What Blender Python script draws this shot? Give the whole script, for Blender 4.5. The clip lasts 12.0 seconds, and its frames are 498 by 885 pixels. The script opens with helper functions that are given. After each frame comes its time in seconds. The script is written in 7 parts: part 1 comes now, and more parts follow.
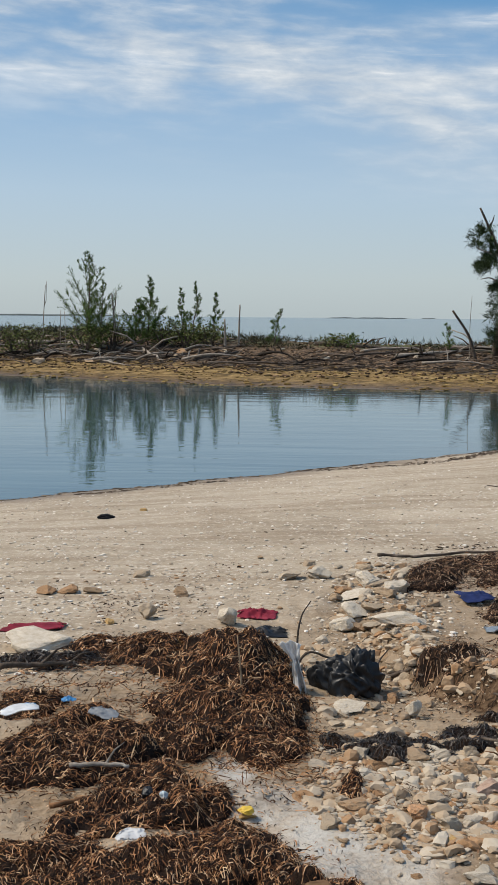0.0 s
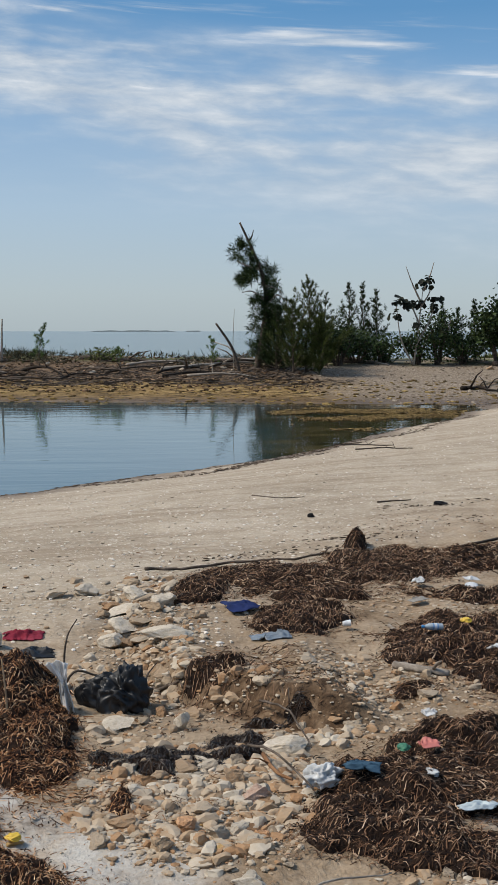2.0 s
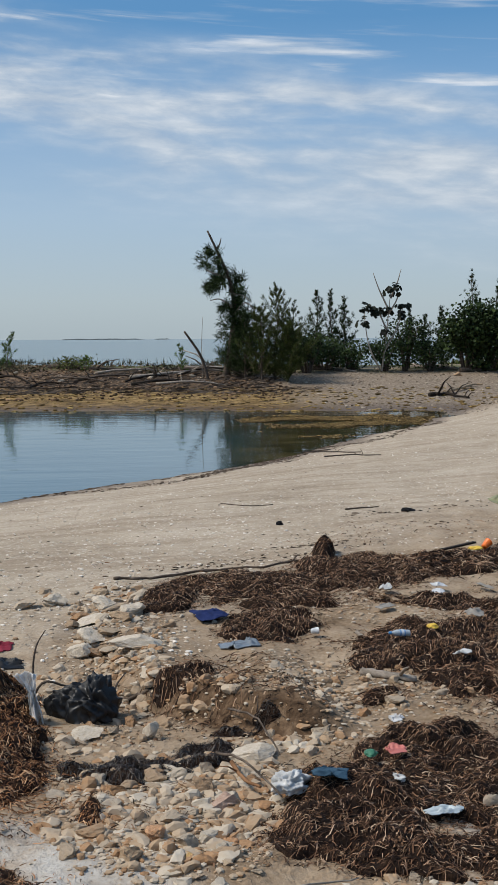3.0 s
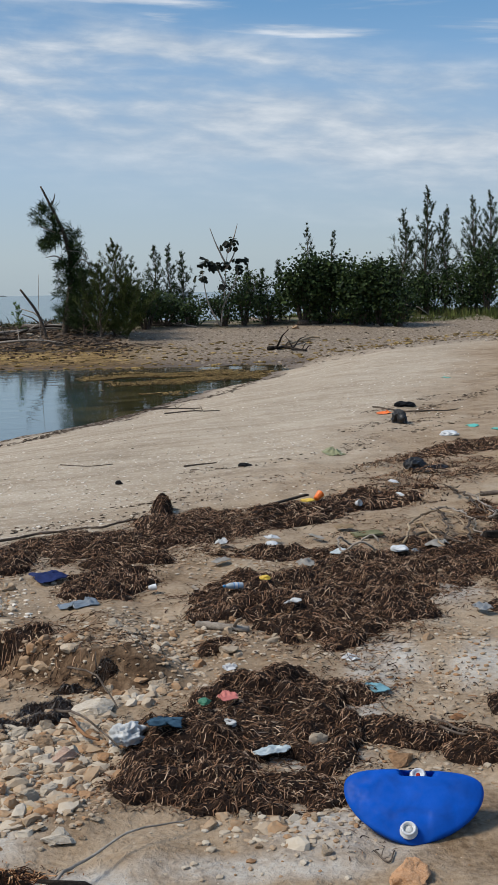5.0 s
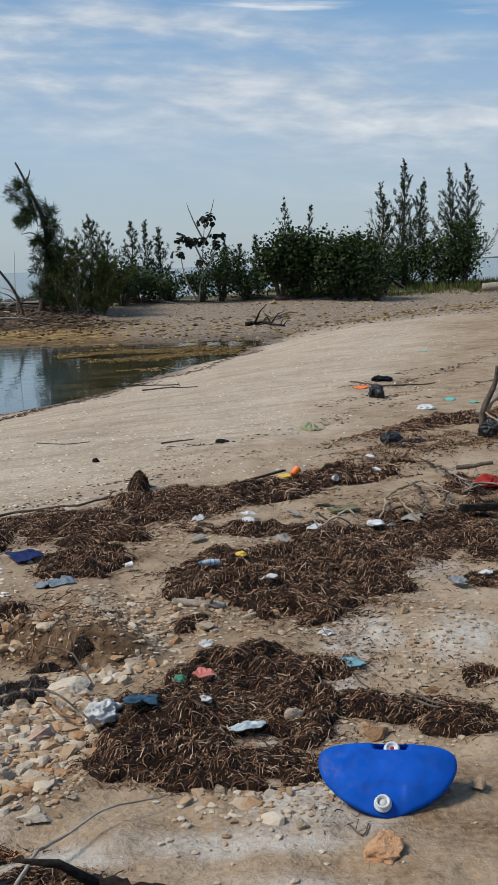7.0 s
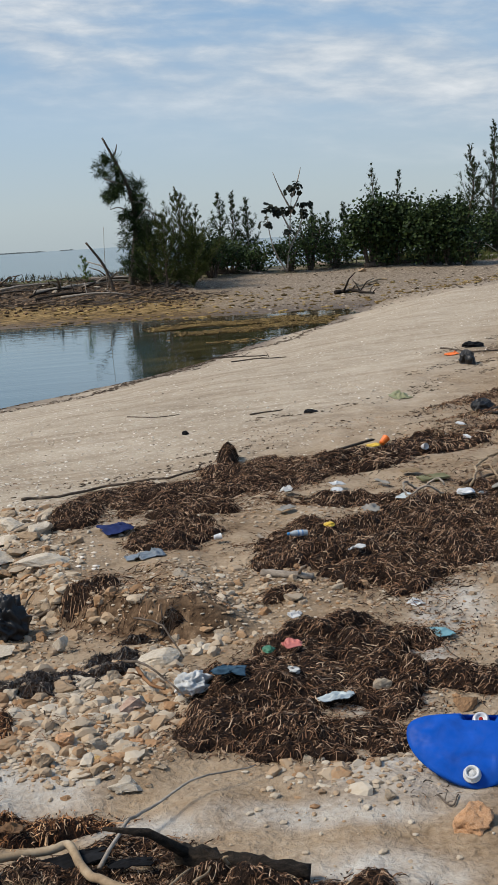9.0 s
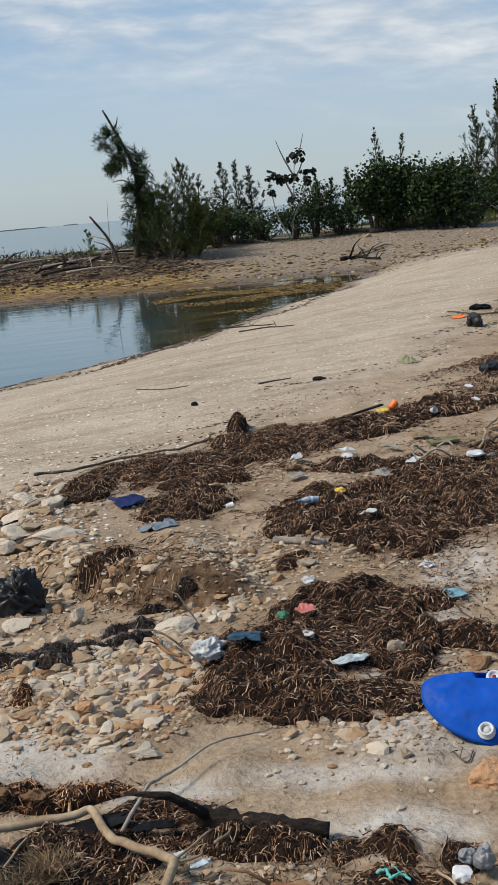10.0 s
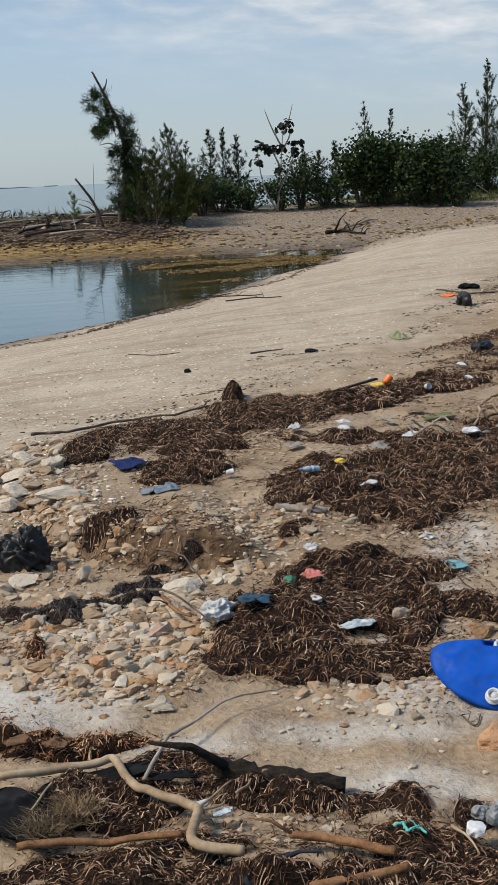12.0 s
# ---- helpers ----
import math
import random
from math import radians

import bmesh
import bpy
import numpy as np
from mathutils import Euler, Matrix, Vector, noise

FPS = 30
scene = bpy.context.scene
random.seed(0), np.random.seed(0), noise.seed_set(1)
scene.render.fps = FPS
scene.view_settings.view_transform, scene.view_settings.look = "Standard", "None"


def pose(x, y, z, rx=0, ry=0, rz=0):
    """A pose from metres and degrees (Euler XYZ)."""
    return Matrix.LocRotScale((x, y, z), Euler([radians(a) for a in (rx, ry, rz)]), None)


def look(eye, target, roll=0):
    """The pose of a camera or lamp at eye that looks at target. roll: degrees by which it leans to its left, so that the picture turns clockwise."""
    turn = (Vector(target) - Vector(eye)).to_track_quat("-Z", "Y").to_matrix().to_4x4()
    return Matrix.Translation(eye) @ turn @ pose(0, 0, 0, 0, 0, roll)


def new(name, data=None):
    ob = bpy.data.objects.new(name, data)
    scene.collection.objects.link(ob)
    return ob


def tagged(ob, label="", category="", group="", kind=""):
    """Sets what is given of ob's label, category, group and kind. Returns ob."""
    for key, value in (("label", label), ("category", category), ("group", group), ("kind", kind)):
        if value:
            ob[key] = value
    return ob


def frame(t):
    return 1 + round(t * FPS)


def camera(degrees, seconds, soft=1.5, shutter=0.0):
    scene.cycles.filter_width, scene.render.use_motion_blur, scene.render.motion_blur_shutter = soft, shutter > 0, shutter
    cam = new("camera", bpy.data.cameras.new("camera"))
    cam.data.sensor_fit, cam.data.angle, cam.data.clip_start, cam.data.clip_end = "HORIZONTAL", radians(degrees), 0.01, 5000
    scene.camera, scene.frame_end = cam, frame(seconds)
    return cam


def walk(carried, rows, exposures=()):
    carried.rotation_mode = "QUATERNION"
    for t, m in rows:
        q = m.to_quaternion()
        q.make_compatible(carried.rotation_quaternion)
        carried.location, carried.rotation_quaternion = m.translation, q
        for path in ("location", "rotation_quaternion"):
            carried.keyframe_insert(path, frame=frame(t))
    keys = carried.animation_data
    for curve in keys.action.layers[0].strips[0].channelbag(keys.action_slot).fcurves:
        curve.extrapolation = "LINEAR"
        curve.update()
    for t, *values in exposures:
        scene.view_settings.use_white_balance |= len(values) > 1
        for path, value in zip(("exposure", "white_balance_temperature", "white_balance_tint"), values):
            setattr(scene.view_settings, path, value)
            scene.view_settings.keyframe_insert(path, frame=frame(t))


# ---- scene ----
cam = camera(23.4, 12.0)
PATH = [
    (0, (0.094, 0.176, 1.477), (0.013, 2.163, 1.269), 0.5),
    (0.5, (0.098, 0.167, 1.484), (0.099, 2.157, 1.286), 0.5),
    (1, (0.104, 0.178, 1.482), (0.201, 2.167, 1.292), 0.3),
    (1.5, (0.112, 0.169, 1.485), (0.334, 2.147, 1.292), 0.1),
    (2, (0.123, 0.157, 1.491), (0.424, 2.125, 1.306), 0.0),
    (2.5, (0.132, 0.148, 1.49), (0.47, 2.112, 1.316), -0.2),
    (2.7, (0.129, 0.144, 1.494), (0.471, 2.107, 1.323), -0.2),
    (4.3, (0.143, -0.036, 1.545), (0.638, 1.889, 1.321), -1.6),
    (4.5, (0.141, -0.042, 1.55), (0.679, 1.87, 1.314), -1.4),
    (5, (0.153, -0.039, 1.549), (0.752, 1.852, 1.298), -1.3),
    (5.5, (0.158, -0.041, 1.549), (0.778, 1.844, 1.301), -1.5),
    (6, (0.16, -0.037, 1.549), (0.788, 1.843, 1.286), -1.6),
    (6.5, (0.172, -0.042, 1.55), (0.803, 1.835, 1.266), -1.8),
    (7, (0.179, -0.04, 1.551), (0.807, 1.836, 1.259), -1.8),
    (7.5, (0.188, -0.031, 1.55), (0.776, 1.854, 1.236), -2.0),
    (7.7, (0.185, -0.034, 1.554), (0.724, 1.864, 1.225), -2.3),
    (9.3, (0.223, -0.041, 1.553), (0.666, 1.88, 1.214), -4.6),
    (9.5, (0.229, -0.049, 1.556), (0.647, 1.873, 1.196), -5.4),
    (10, (0.209, -0.068, 1.551), (0.663, 1.842, 1.169), -5.4),
    (10.5, (0.102, -0.104, 1.546), (0.738, 1.75, 1.148), -3.8),
    (11, (0.034, -0.116, 1.544), (0.671, 1.726, 1.094), -3.6),
    (11.5, (0.027, -0.105, 1.556), (0.542, 1.776, 1.112), -3.1),
    (12, (0.042, -0.111, 1.564), (0.534, 1.779, 1.131), -2.9),
]
walk(cam, [(t, look(eye, target, roll)) for t, eye, target, roll in PATH],
     [(0, 0.06, 6750, 10), (2.2, -0.06, 6500, 10), (4.3, -0.10, 6340, 10), (7.0, -0.09, 6420, 10), (9.5, 0.0, 6620, 10), (12, 0.02, 6640, 10)])

# ---- world and light ----
SUN_ELEV, SUN_AZ = radians(50), radians(-86)      # azimuth clockwise from straight ahead
world = bpy.data.worlds.new("sky")
scene.world = world
world.use_nodes = True
wn, wl = world.node_tree.nodes, world.node_tree.links
wn.clear()


def wnode(kind, **inputs):
    n = wn.new(kind)
    for key, value in inputs.items():
        n.inputs[key.replace("_", " ")].default_value = value
    return n


def wmath(op, a, b=0.5, clamp=False):
    n = wn.new("ShaderNodeMath")
    n.operation, n.use_clamp = op, clamp
    for k, v in enumerate((a, b)):
        if isinstance(v, (int, float)):
            n.inputs[k].default_value = v
        else:
            wl.new(v, n.inputs[k])
    return n.outputs[0]


def wramp(fac, stops):
    n = wn.new("ShaderNodeValToRGB")
    while len(n.color_ramp.elements) < len(stops):
        n.color_ramp.elements.new(0.5)
    for el, (p, c) in zip(n.color_ramp.elements, stops):
        el.position, el.color = p, (*c, 1) if len(c) == 3 else c
    wl.new(fac, n.inputs[0])
    return n.outputs[0]


def wmix(fac, a, b):
    n = wn.new("ShaderNodeMix")
    n.data_type = "RGBA"
    for sock, v in ((n.inputs[0], fac), (n.inputs[6], a), (n.inputs[7], b)):
        if isinstance(v, (int, float)):
            sock.default_value = v
        elif isinstance(v, tuple):
            sock.default_value = (*v, 1)
        else:
            wl.new(v, sock)
    return n.outputs[2]


sky = wn.new("ShaderNodeTexSky")
sky.sky_type, sky.sun_disc = "NISHITA", False
sky.sun_elevation, sky.sun_rotation = SUN_ELEV, SUN_AZ
sky.air_density, sky.dust_density, sky.ozone_density = 1.0, 1.0, 2.0
scaled = wn.new("ShaderNodeVectorMath")
scaled.operation = "SCALE"
scaled.inputs[3].default_value = 0.10
wl.new(sky.outputs[0], scaled.inputs[0])
coord = wn.new("ShaderNodeTexCoord")
split = wn.new("ShaderNodeSeparateXYZ")
wl.new(coord.outputs["Generated"], split.inputs[0])
up = split.outputs[2]
# clear sky: pale at the horizon, blue above
haze = wramp(up, [(0.0, (0.46, 0.55, 0.60)), (0.03, (0.48, 0.58, 0.64)), (0.10, (0.42, 0.57, 0.73)), (0.18, (0.25, 0.45, 0.71)), (0.25, (0.11, 0.31, 0.59)), (0.5, (0.08, 0.25, 0.54))])
clear = wmix(0.82, scaled.outputs[0], haze)
# flat cloud deck: the direction laid out on a plane overhead
inv = wmath("DIVIDE", 1.0, wmath("MAXIMUM", wmath("ADD", up, 0.20), 0.05))
deck = wn.new("ShaderNodeVectorMath")
deck.operation = "SCALE"
wl.new(coord.outputs["Generated"], deck.inputs[0])
wl.new(inv, deck.inputs[3])


def cloud_noise(scale, turn, stretch, detail, dist, rough=0.55, at=(0, 0, 0)):
    m = wn.new("ShaderNodeMapping")
    m.inputs["Rotation"].default_value = (0, 0, turn)
    m.inputs["Scale"].default_value = stretch
    m.inputs["Location"].default_value = at
    wl.new(deck.outputs[0], m.inputs[0])
    n = wnode("ShaderNodeTexNoise", Scale=scale, Detail=detail, Roughness=rough, Distortion=dist)
    wl.new(m.outputs[0], n.inputs[0])
    return n.outputs[0]


def wsmooth(v, a, b):
    """0 at a, 1 at b, eased."""
    n = wn.new("ShaderNodeMapRange")
    n.interpolation_type = "SMOOTHSTEP"
    n.inputs["From Min"].default_value, n.inputs["From Max"].default_value = min(a, b), max(a, b)
    n.inputs["To Min"].default_value, n.inputs["To Max"].default_value = (0, 1) if a < b else (1, 0)
    wl.new(v, n.inputs["Value"])
    return n.outputs[0]


def sky_noise(across, upward, detail, rough, dist=0.0, at=(0, 0), slope=0.0):
    """Cloud texture in bearing and height, stretched along the horizon."""
    c = wn.new("ShaderNodeCombineXYZ")
    wl.new(wmath("ADD", wmath("MULTIPLY", bearing, across), at[0]), c.inputs[0])
    tilted = wmath("ADD", up, wmath("MULTIPLY", bearing, slope))
    wl.new(wmath("ADD", wmath("MULTIPLY", tilted, upward), at[1]), c.inputs[1])
    n = wnode("ShaderNodeTexNoise", Scale=1.0, Detail=detail, Roughness=rough, Distortion=dist)
    wl.new(c.outputs[0], n.inputs[0])
    return n.outputs[0]


bearing = wmath("ARCTAN2", split.outputs[0], split.outputs[1])
ripples = sky_noise(20, 75, 6, 0.58, 0.2, (3.1, 0.7), 0.05)
banks = sky_noise(4.5, 24, 3, 0.5, 0.3, (1.7, 4.2), 0.06)
threads = sky_noise(5.5, 75, 6, 0.55, 0.35, (8.3, 2.9), 0.05)
# a thin rippled sheet low down that thickens to the east; clear blue with bright threads over it; broken cloud overhead
edge = wmath("ADD", up, wmath("MULTIPLY", wmath("SUBTRACT", bearing, 0.22), 0.16))
sheet = wmath("MULTIPLY", wsmooth(edge, 0.055, 0.15), wsmooth(edge, 0.235, 0.195))
thick = wsmooth(wmath("ADD", wmath("MULTIPLY", banks, 0.74), wmath("MULTIPLY", ripples, 0.26)), 0.36, 0.64)
sheet = wmath("MULTIPLY", sheet, wmath("ADD", 0.16, wmath("MULTIPLY", thick, 0.74)))
thread = wmath("MULTIPLY", wsmooth(wmath("ADD", wmath("MULTIPLY", threads, 0.75), wmath("MULTIPLY", banks, 0.25)), 0.49, 0.70), wmath("MULTIPLY", wsmooth(up, 0.15, 0.20), wsmooth(up, 0.34, 0.27)))
overhead = cloud_noise(1.0, -0.20, (0.7, 1.35, 0), 6, 0.4, 0.55, (0.55, 0.15, 0))
high = wmath("MULTIPLY", wsmooth(overhead, 0.43, 0.60), wmath("MULTIPLY", wsmooth(up, 0.28, 0.40), 0.85))
amount = wmath("MAXIMUM", wmath("MAXIMUM", sheet, wmath("MULTIPLY", thread, 0.85)), high)
lit = wmath("ADD", wmath("ADD", wmath("MULTIPLY", ripples, 0.60), wmath("MULTIPLY", banks, 0.40)), wmath("MULTIPLY", thread, 0.20))
body = wramp(lit, [(0.40, (0.44, 0.52, 0.63)), (0.50, (0.54, 0.61, 0.69)), (0.62, (0.68, 0.73, 0.78)), (0.78, (0.90, 0.92, 0.94))])
backing = wn.new("ShaderNodeBackground")
backing.inputs[1].default_value = 1.0
wl.new(wmix(amount, clear, body), backing.inputs[0])
out = wn.new("ShaderNodeOutputWorld")
wl.new(backing.outputs[0], out.inputs[0])

sun = new("sun", bpy.data.lights.new("sun", "SUN"))
sun.data.energy, sun.data.angle, sun.data.color = 4.1, radians(16), (1.0, 0.93, 0.82)
sun.matrix_world = look((math.sin(SUN_AZ) * math.cos(SUN_ELEV) * 60, math.cos(SUN_AZ) * math.cos(SUN_ELEV) * 60, math.sin(SUN_ELEV) * 60), (0, 0, 0))
scene.view_settings.exposure = 0.0

# ---- materials ----


class Nodes:
    """A node material under construction."""

    def __init__(self, name, rough=0.8, metal=0.0):
        self.m = bpy.data.materials.new(name)
        self.m.use_nodes = True
        self.n, self.l = self.m.node_tree.nodes, self.m.node_tree.links
        self.bsdf = self.n["Principled BSDF"]
        self.bsdf.inputs["Roughness"].default_value = rough
        self.bsdf.inputs["Metallic"].default_value = metal
        self.bsdf.inputs["Specular IOR Level"].default_value = 0.18 if rough > 0.6 else 0.5
        self.co = self.n.new("ShaderNodeTexCoord")

    def link(self, a, b):
        self.l.new(a, b)

    def noise(self, scale, detail=4, dist=0.0, stretch=(1, 1, 1), rough=0.55):
        mp = self.n.new("ShaderNodeMapping")
        mp.inputs["Scale"].default_value = stretch
        self.link(self.co.outputs["Object"], mp.inputs[0])
        t = self.n.new("ShaderNodeTexNoise")
        t.inputs["Scale"].default_value, t.inputs["Detail"].default_value = scale, detail
        t.inputs["Distortion"].default_value, t.inputs["Roughness"].default_value = dist, rough
        self.link(mp.outputs[0], t.inputs[0])
        return t.outputs[0]

    def cells(self, scale, feature="F1"):
        t = self.n.new("ShaderNodeTexVoronoi")
        t.feature = feature
        t.inputs["Scale"].default_value = scale
        self.link(self.co.outputs["Object"], t.inputs[0])
        return t

    def ramp(self, fac, *stops):
        r = self.n.new("ShaderNodeValToRGB")
        while len(r.color_ramp.elements) < len(stops):
            r.color_ramp.elements.new(0.5)
        for el, (p, c) in zip(r.color_ramp.elements, stops):
            el.position, el.color = p, ((c, c, c, 1) if isinstance(c, (int, float)) else (*c, 1))
        self.link(fac, r.inputs[0])
        return r.outputs[0]

    def mix(self, fac, a, b, mode="MIX"):
        x = self.n.new("ShaderNodeMix")
        x.data_type, x.blend_type = "RGBA", mode
        for sock, v in ((x.inputs[0], fac), (x.inputs[6], a), (x.inputs[7], b)):
            if isinstance(v, (int, float)):
                sock.default_value = v
            elif isinstance(v, tuple):
                sock.default_value = (*v, 1)
            else:
                self.link(v, sock)
        return x.outputs[2]

    def math(self, op, a, b=0.5):
        x = self.n.new("ShaderNodeMath")
        x.operation = op
        for k, v in enumerate((a, b)):
            if isinstance(v, (int, float)):
                x.inputs[k].default_value = v
            else:
                self.link(v, x.inputs[k])
        return x.outputs[0]

    def attr(self, name):
        a = self.n.new("ShaderNodeAttribute")
        a.attribute_name = name
        return a.outputs["Fac"]

    def island(self):
        return self.n.new("ShaderNodeNewGeometry").outputs["Random Per Island"]

    def rnd(self):
        return self.n.new("ShaderNodeObjectInfo").outputs["Random"]

    def colour(self, c):
        if isinstance(c, tuple):
            self.bsdf.inputs["Base Color"].default_value = (*c, 1)
        else:
            self.link(c, self.bsdf.inputs["Base Color"])

    def bump(self, height, strength=0.4, dist=0.01):
        b = self.n.new("ShaderNodeBump")
        b.inputs["Strength"].default_value, b.inputs["Distance"].default_value = strength, dist
        self.link(height, b.inputs["Height"])
        if self.bsdf.inputs["Normal"].is_linked:
            self.link(self.bsdf.inputs["Normal"].links[0].from_socket, b.inputs["Normal"])
        self.link(b.outputs[0], self.bsdf.inputs["Normal"])


def grainy(name, dark, mid, light, scale=12.0, rough=0.8, bump=0.4, dist=0.006, metal=0.0, stretch=(1, 1, 1), by=""):
    """Three tones mixed by coarse and fine noise, with relief; by: 'island' or 'object' shifts each piece's tone."""
    k = Nodes(name, rough, metal)
    coarse, fine = k.noise(scale, 5, 0.4, stretch), k.noise(scale * 7, 4, 0.0, stretch)
    f = k.math("ADD", k.math("MULTIPLY", coarse, 0.65), k.math("MULTIPLY", fine, 0.35))
    if by:
        r = k.island() if by == "island" else k.rnd()
        f = k.math("ADD", k.math("MULTIPLY", f, 0.55), k.math("MULTIPLY", r, 0.45))
    k.colour(k.ramp(f, (0.28, dark), (0.5, mid), (0.72, light)))
    k.bump(k.math("ADD", coarse, k.math("MULTIPLY", fine, 0.5)), bump, dist)
    return k.m


def sand_material():
    k = Nodes("beach_sand", 0.9)
    big, mid, fine, grain = k.noise(0.6, 4, 0.5), k.noise(4.0, 5, 0.3), k.noise(45, 5), k.noise(420, 2)
    tone = k.math("ADD", k.math("MULTIPLY", big, 0.35), k.math("ADD", k.math("MULTIPLY", mid, 0.35), k.math("MULTIPLY", fine, 0.30)))
    dry = k.ramp(tone, (0.36, (0.13, 0.084, 0.047)), (0.45, (0.255, 0.180, 0.113)), (0.55, (0.345, 0.262, 0.178)), (0.67, (0.43, 0.350, 0.262)))
    # open beach: paler, pinkish shell sand
    shell = k.ramp(tone, (0.36, (0.275, 0.215, 0.152)), (0.5, (0.395, 0.322, 0.237)), (0.64, (0.49, 0.412, 0.322)))
    col = k.mix(k.attr("beach"), dry, shell)
    turn = k.n.new("ShaderNodeMapping")
    turn.inputs["Rotation"].default_value = (0, 0, -0.89)
    turn.inputs["Scale"].default_value = (0.16, 2.2, 1)
    k.link(k.co.outputs["Object"], turn.inputs[0])
    lines = k.n.new("ShaderNodeTexNoise")
    lines.inputs["Scale"].default_value, lines.inputs["Detail"].default_value, lines.inputs["Roughness"].default_value = 1.6, 8, 0.68
    k.link(turn.outputs[0], lines.inputs[0])
    streak = k.ramp(lines.outputs[0], (0.40, 0.55), (0.50, 0.0), (0.60, 0.0))
    col = k.mix(k.math("MULTIPLY", streak, k.attr("beach")), col, (0.24, 0.175, 0.115))
    specks = k.ramp(k.noise(17, 6, 0.4, (1, 1, 1), 0.7), (0.33, 0.55), (0.42, 0.0))
    col = k.mix(k.math("MULTIPLY", specks, k.attr("beach")), col, (0.23, 0.165, 0.11))
    hash_ = k.ramp(k.noise(26, 4, 0.2, (1, 1, 1), 0.65), (0.56, 0.0), (0.64, 0.65))
    col = k.mix(k.math("MULTIPLY", hash_, k.attr("beach")), col, (0.62, 0.55, 0.46))
    pale = k.ramp(k.math("ADD", k.math("MULTIPLY", mid, 0.6), k.math("MULTIPLY", fine, 0.4)), (0.34, (0.31, 0.255, 0.20)), (0.47, (0.41, 0.365, 0.31)), (0.60, (0.48, 0.45, 0.405)), (0.70, (0.54, 0.52, 0.48)))
    col = k.mix(k.attr("marl"), col, pale)
    rubble = k.ramp(k.noise(9, 6, 0.6), (0.38, (0.022, 0.015, 0.010)), (0.48, (0.075, 0.048, 0.028)), (0.58, (0.18, 0.115, 0.065)), (0.68, (0.32, 0.23, 0.15)))
    col = k.mix(k.attr("spit"), col, rubble)
    weed = k.ramp(k.noise(3.5, 8, 0.5, (0.6, 1.3, 1), 0.7), (0.40, (0.05, 0.032, 0.012)), (0.5, (0.19, 0.118, 0.042)), (0.62, (0.36, 0.245, 0.105)))
    col = k.mix(k.attr("tidal"), col, weed)
    earth = k.ramp(k.noise(14, 6, 0.5), (0.36, (0.032, 0.019, 0.010)), (0.5, (0.090, 0.054, 0.030)), (0.66, (0.19, 0.125, 0.075)))
    col = k.mix(k.attr("earth"), col, earth)
    shingle = k.ramp(k.noise(11, 8, 0.3, (1, 1, 1), 0.75), (0.38, (0.085, 0.062, 0.043)), (0.5, (0.225, 0.175, 0.127)), (0.62, (0.35, 0.285, 0.215)))
    col = k.mix(k.attr("shingle"), col, shingle)
    turf = k.ramp(k.noise(3.2, 5, 0.3), (0.4, (0.05, 0.06, 0.025)), (0.6, (0.12, 0.12, 0.05)))
    col = k.mix(k.attr("turf"), col, turf)
    wet = k.attr("wet")
    col = k.mix(wet, col, (0.55, 0.5, 0.45), "MULTIPLY")
    k.colour(col)
    rough = k.math("SUBTRACT", 0.92, k.math("MULTIPLY", wet, 0.45))
    k.link(rough, k.bsdf.inputs["Roughness"])
    k.bump(grain, 0.35, 0.002)
    k.bump(fine, 0.5, 0.012)
    k.bump(k.noise(20, 5, 0.3, (1, 1, 1), 0.66), 0.7, 0.028)
    k.bump(mid, 0.35, 0.05)
    return k.m


def water_material():
    k = Nodes("water", 0.04)
    xyz = k.n.new("ShaderNodeSeparateXYZ")
    k.link(k.co.outputs["Object"], xyz.inputs[0])
    deep = k.ramp(k.noise(0.25, 3), (0.4, (0.038, 0.070, 0.077)), (0.6, (0.052, 0.088, 0.094)))
    bottom = k.ramp(k.noise(0.9, 5, 0.4, (0.5, 1.4, 1)), (0.38, (0.018, 0.018, 0.010)), (0.52, (0.050, 0.042, 0.020)), (0.66, (0.11, 0.088, 0.042)))
    along = k.math("ADD", k.math("SUBTRACT", xyz.outputs[0], k.math("MULTIPLY", xyz.outputs[1], 0.165)), k.math("MULTIPLY", k.noise(0.5, 4), 3.0))
    inner = k.math("MULTIPLY", k.ramp(k.math("DIVIDE", along, 20.0), (0.05, 0.0), (0.12, 1.0)), k.ramp(k.math("DIVIDE", xyz.outputs[1], 100.0), (0.40, 1.0), (0.44, 0.0)))
    k.colour(k.mix(inner, deep, bottom))
    k.bsdf.inputs["IOR"].default_value = 1.33
    # the open sea is wind-ruffled, the pool sheltered
    open_sea = k.ramp(k.math("DIVIDE", xyz.outputs[1], 200.0), (0.25, 0.0), (0.32, 1.0))
    k.link(k.math("ADD", 0.035, k.math("MULTIPLY", open_sea, 0.11)), k.bsdf.inputs["Roughness"])
    k.bump(k.noise(0.9, 3, 0.5, (0.30, 1.6, 1)), 0.14, 0.05)
    k.bump(k.noise(4.5, 2, 0.3, (0.35, 1.5, 1)), 0.035, 0.02)
    return k.m


def strand_material(name, *tones):
    k = Nodes(name, 0.75)
    r = k.island()
    n = k.noise(7.0, 5)
    f = k.math("ADD", k.math("MULTIPLY", r, 0.66), k.math("MULTIPLY", n, 0.38))
    k.colour(k.ramp(f, *zip((0.24, 0.42, 0.57, 0.72, 0.87), tones)))
    return k.m


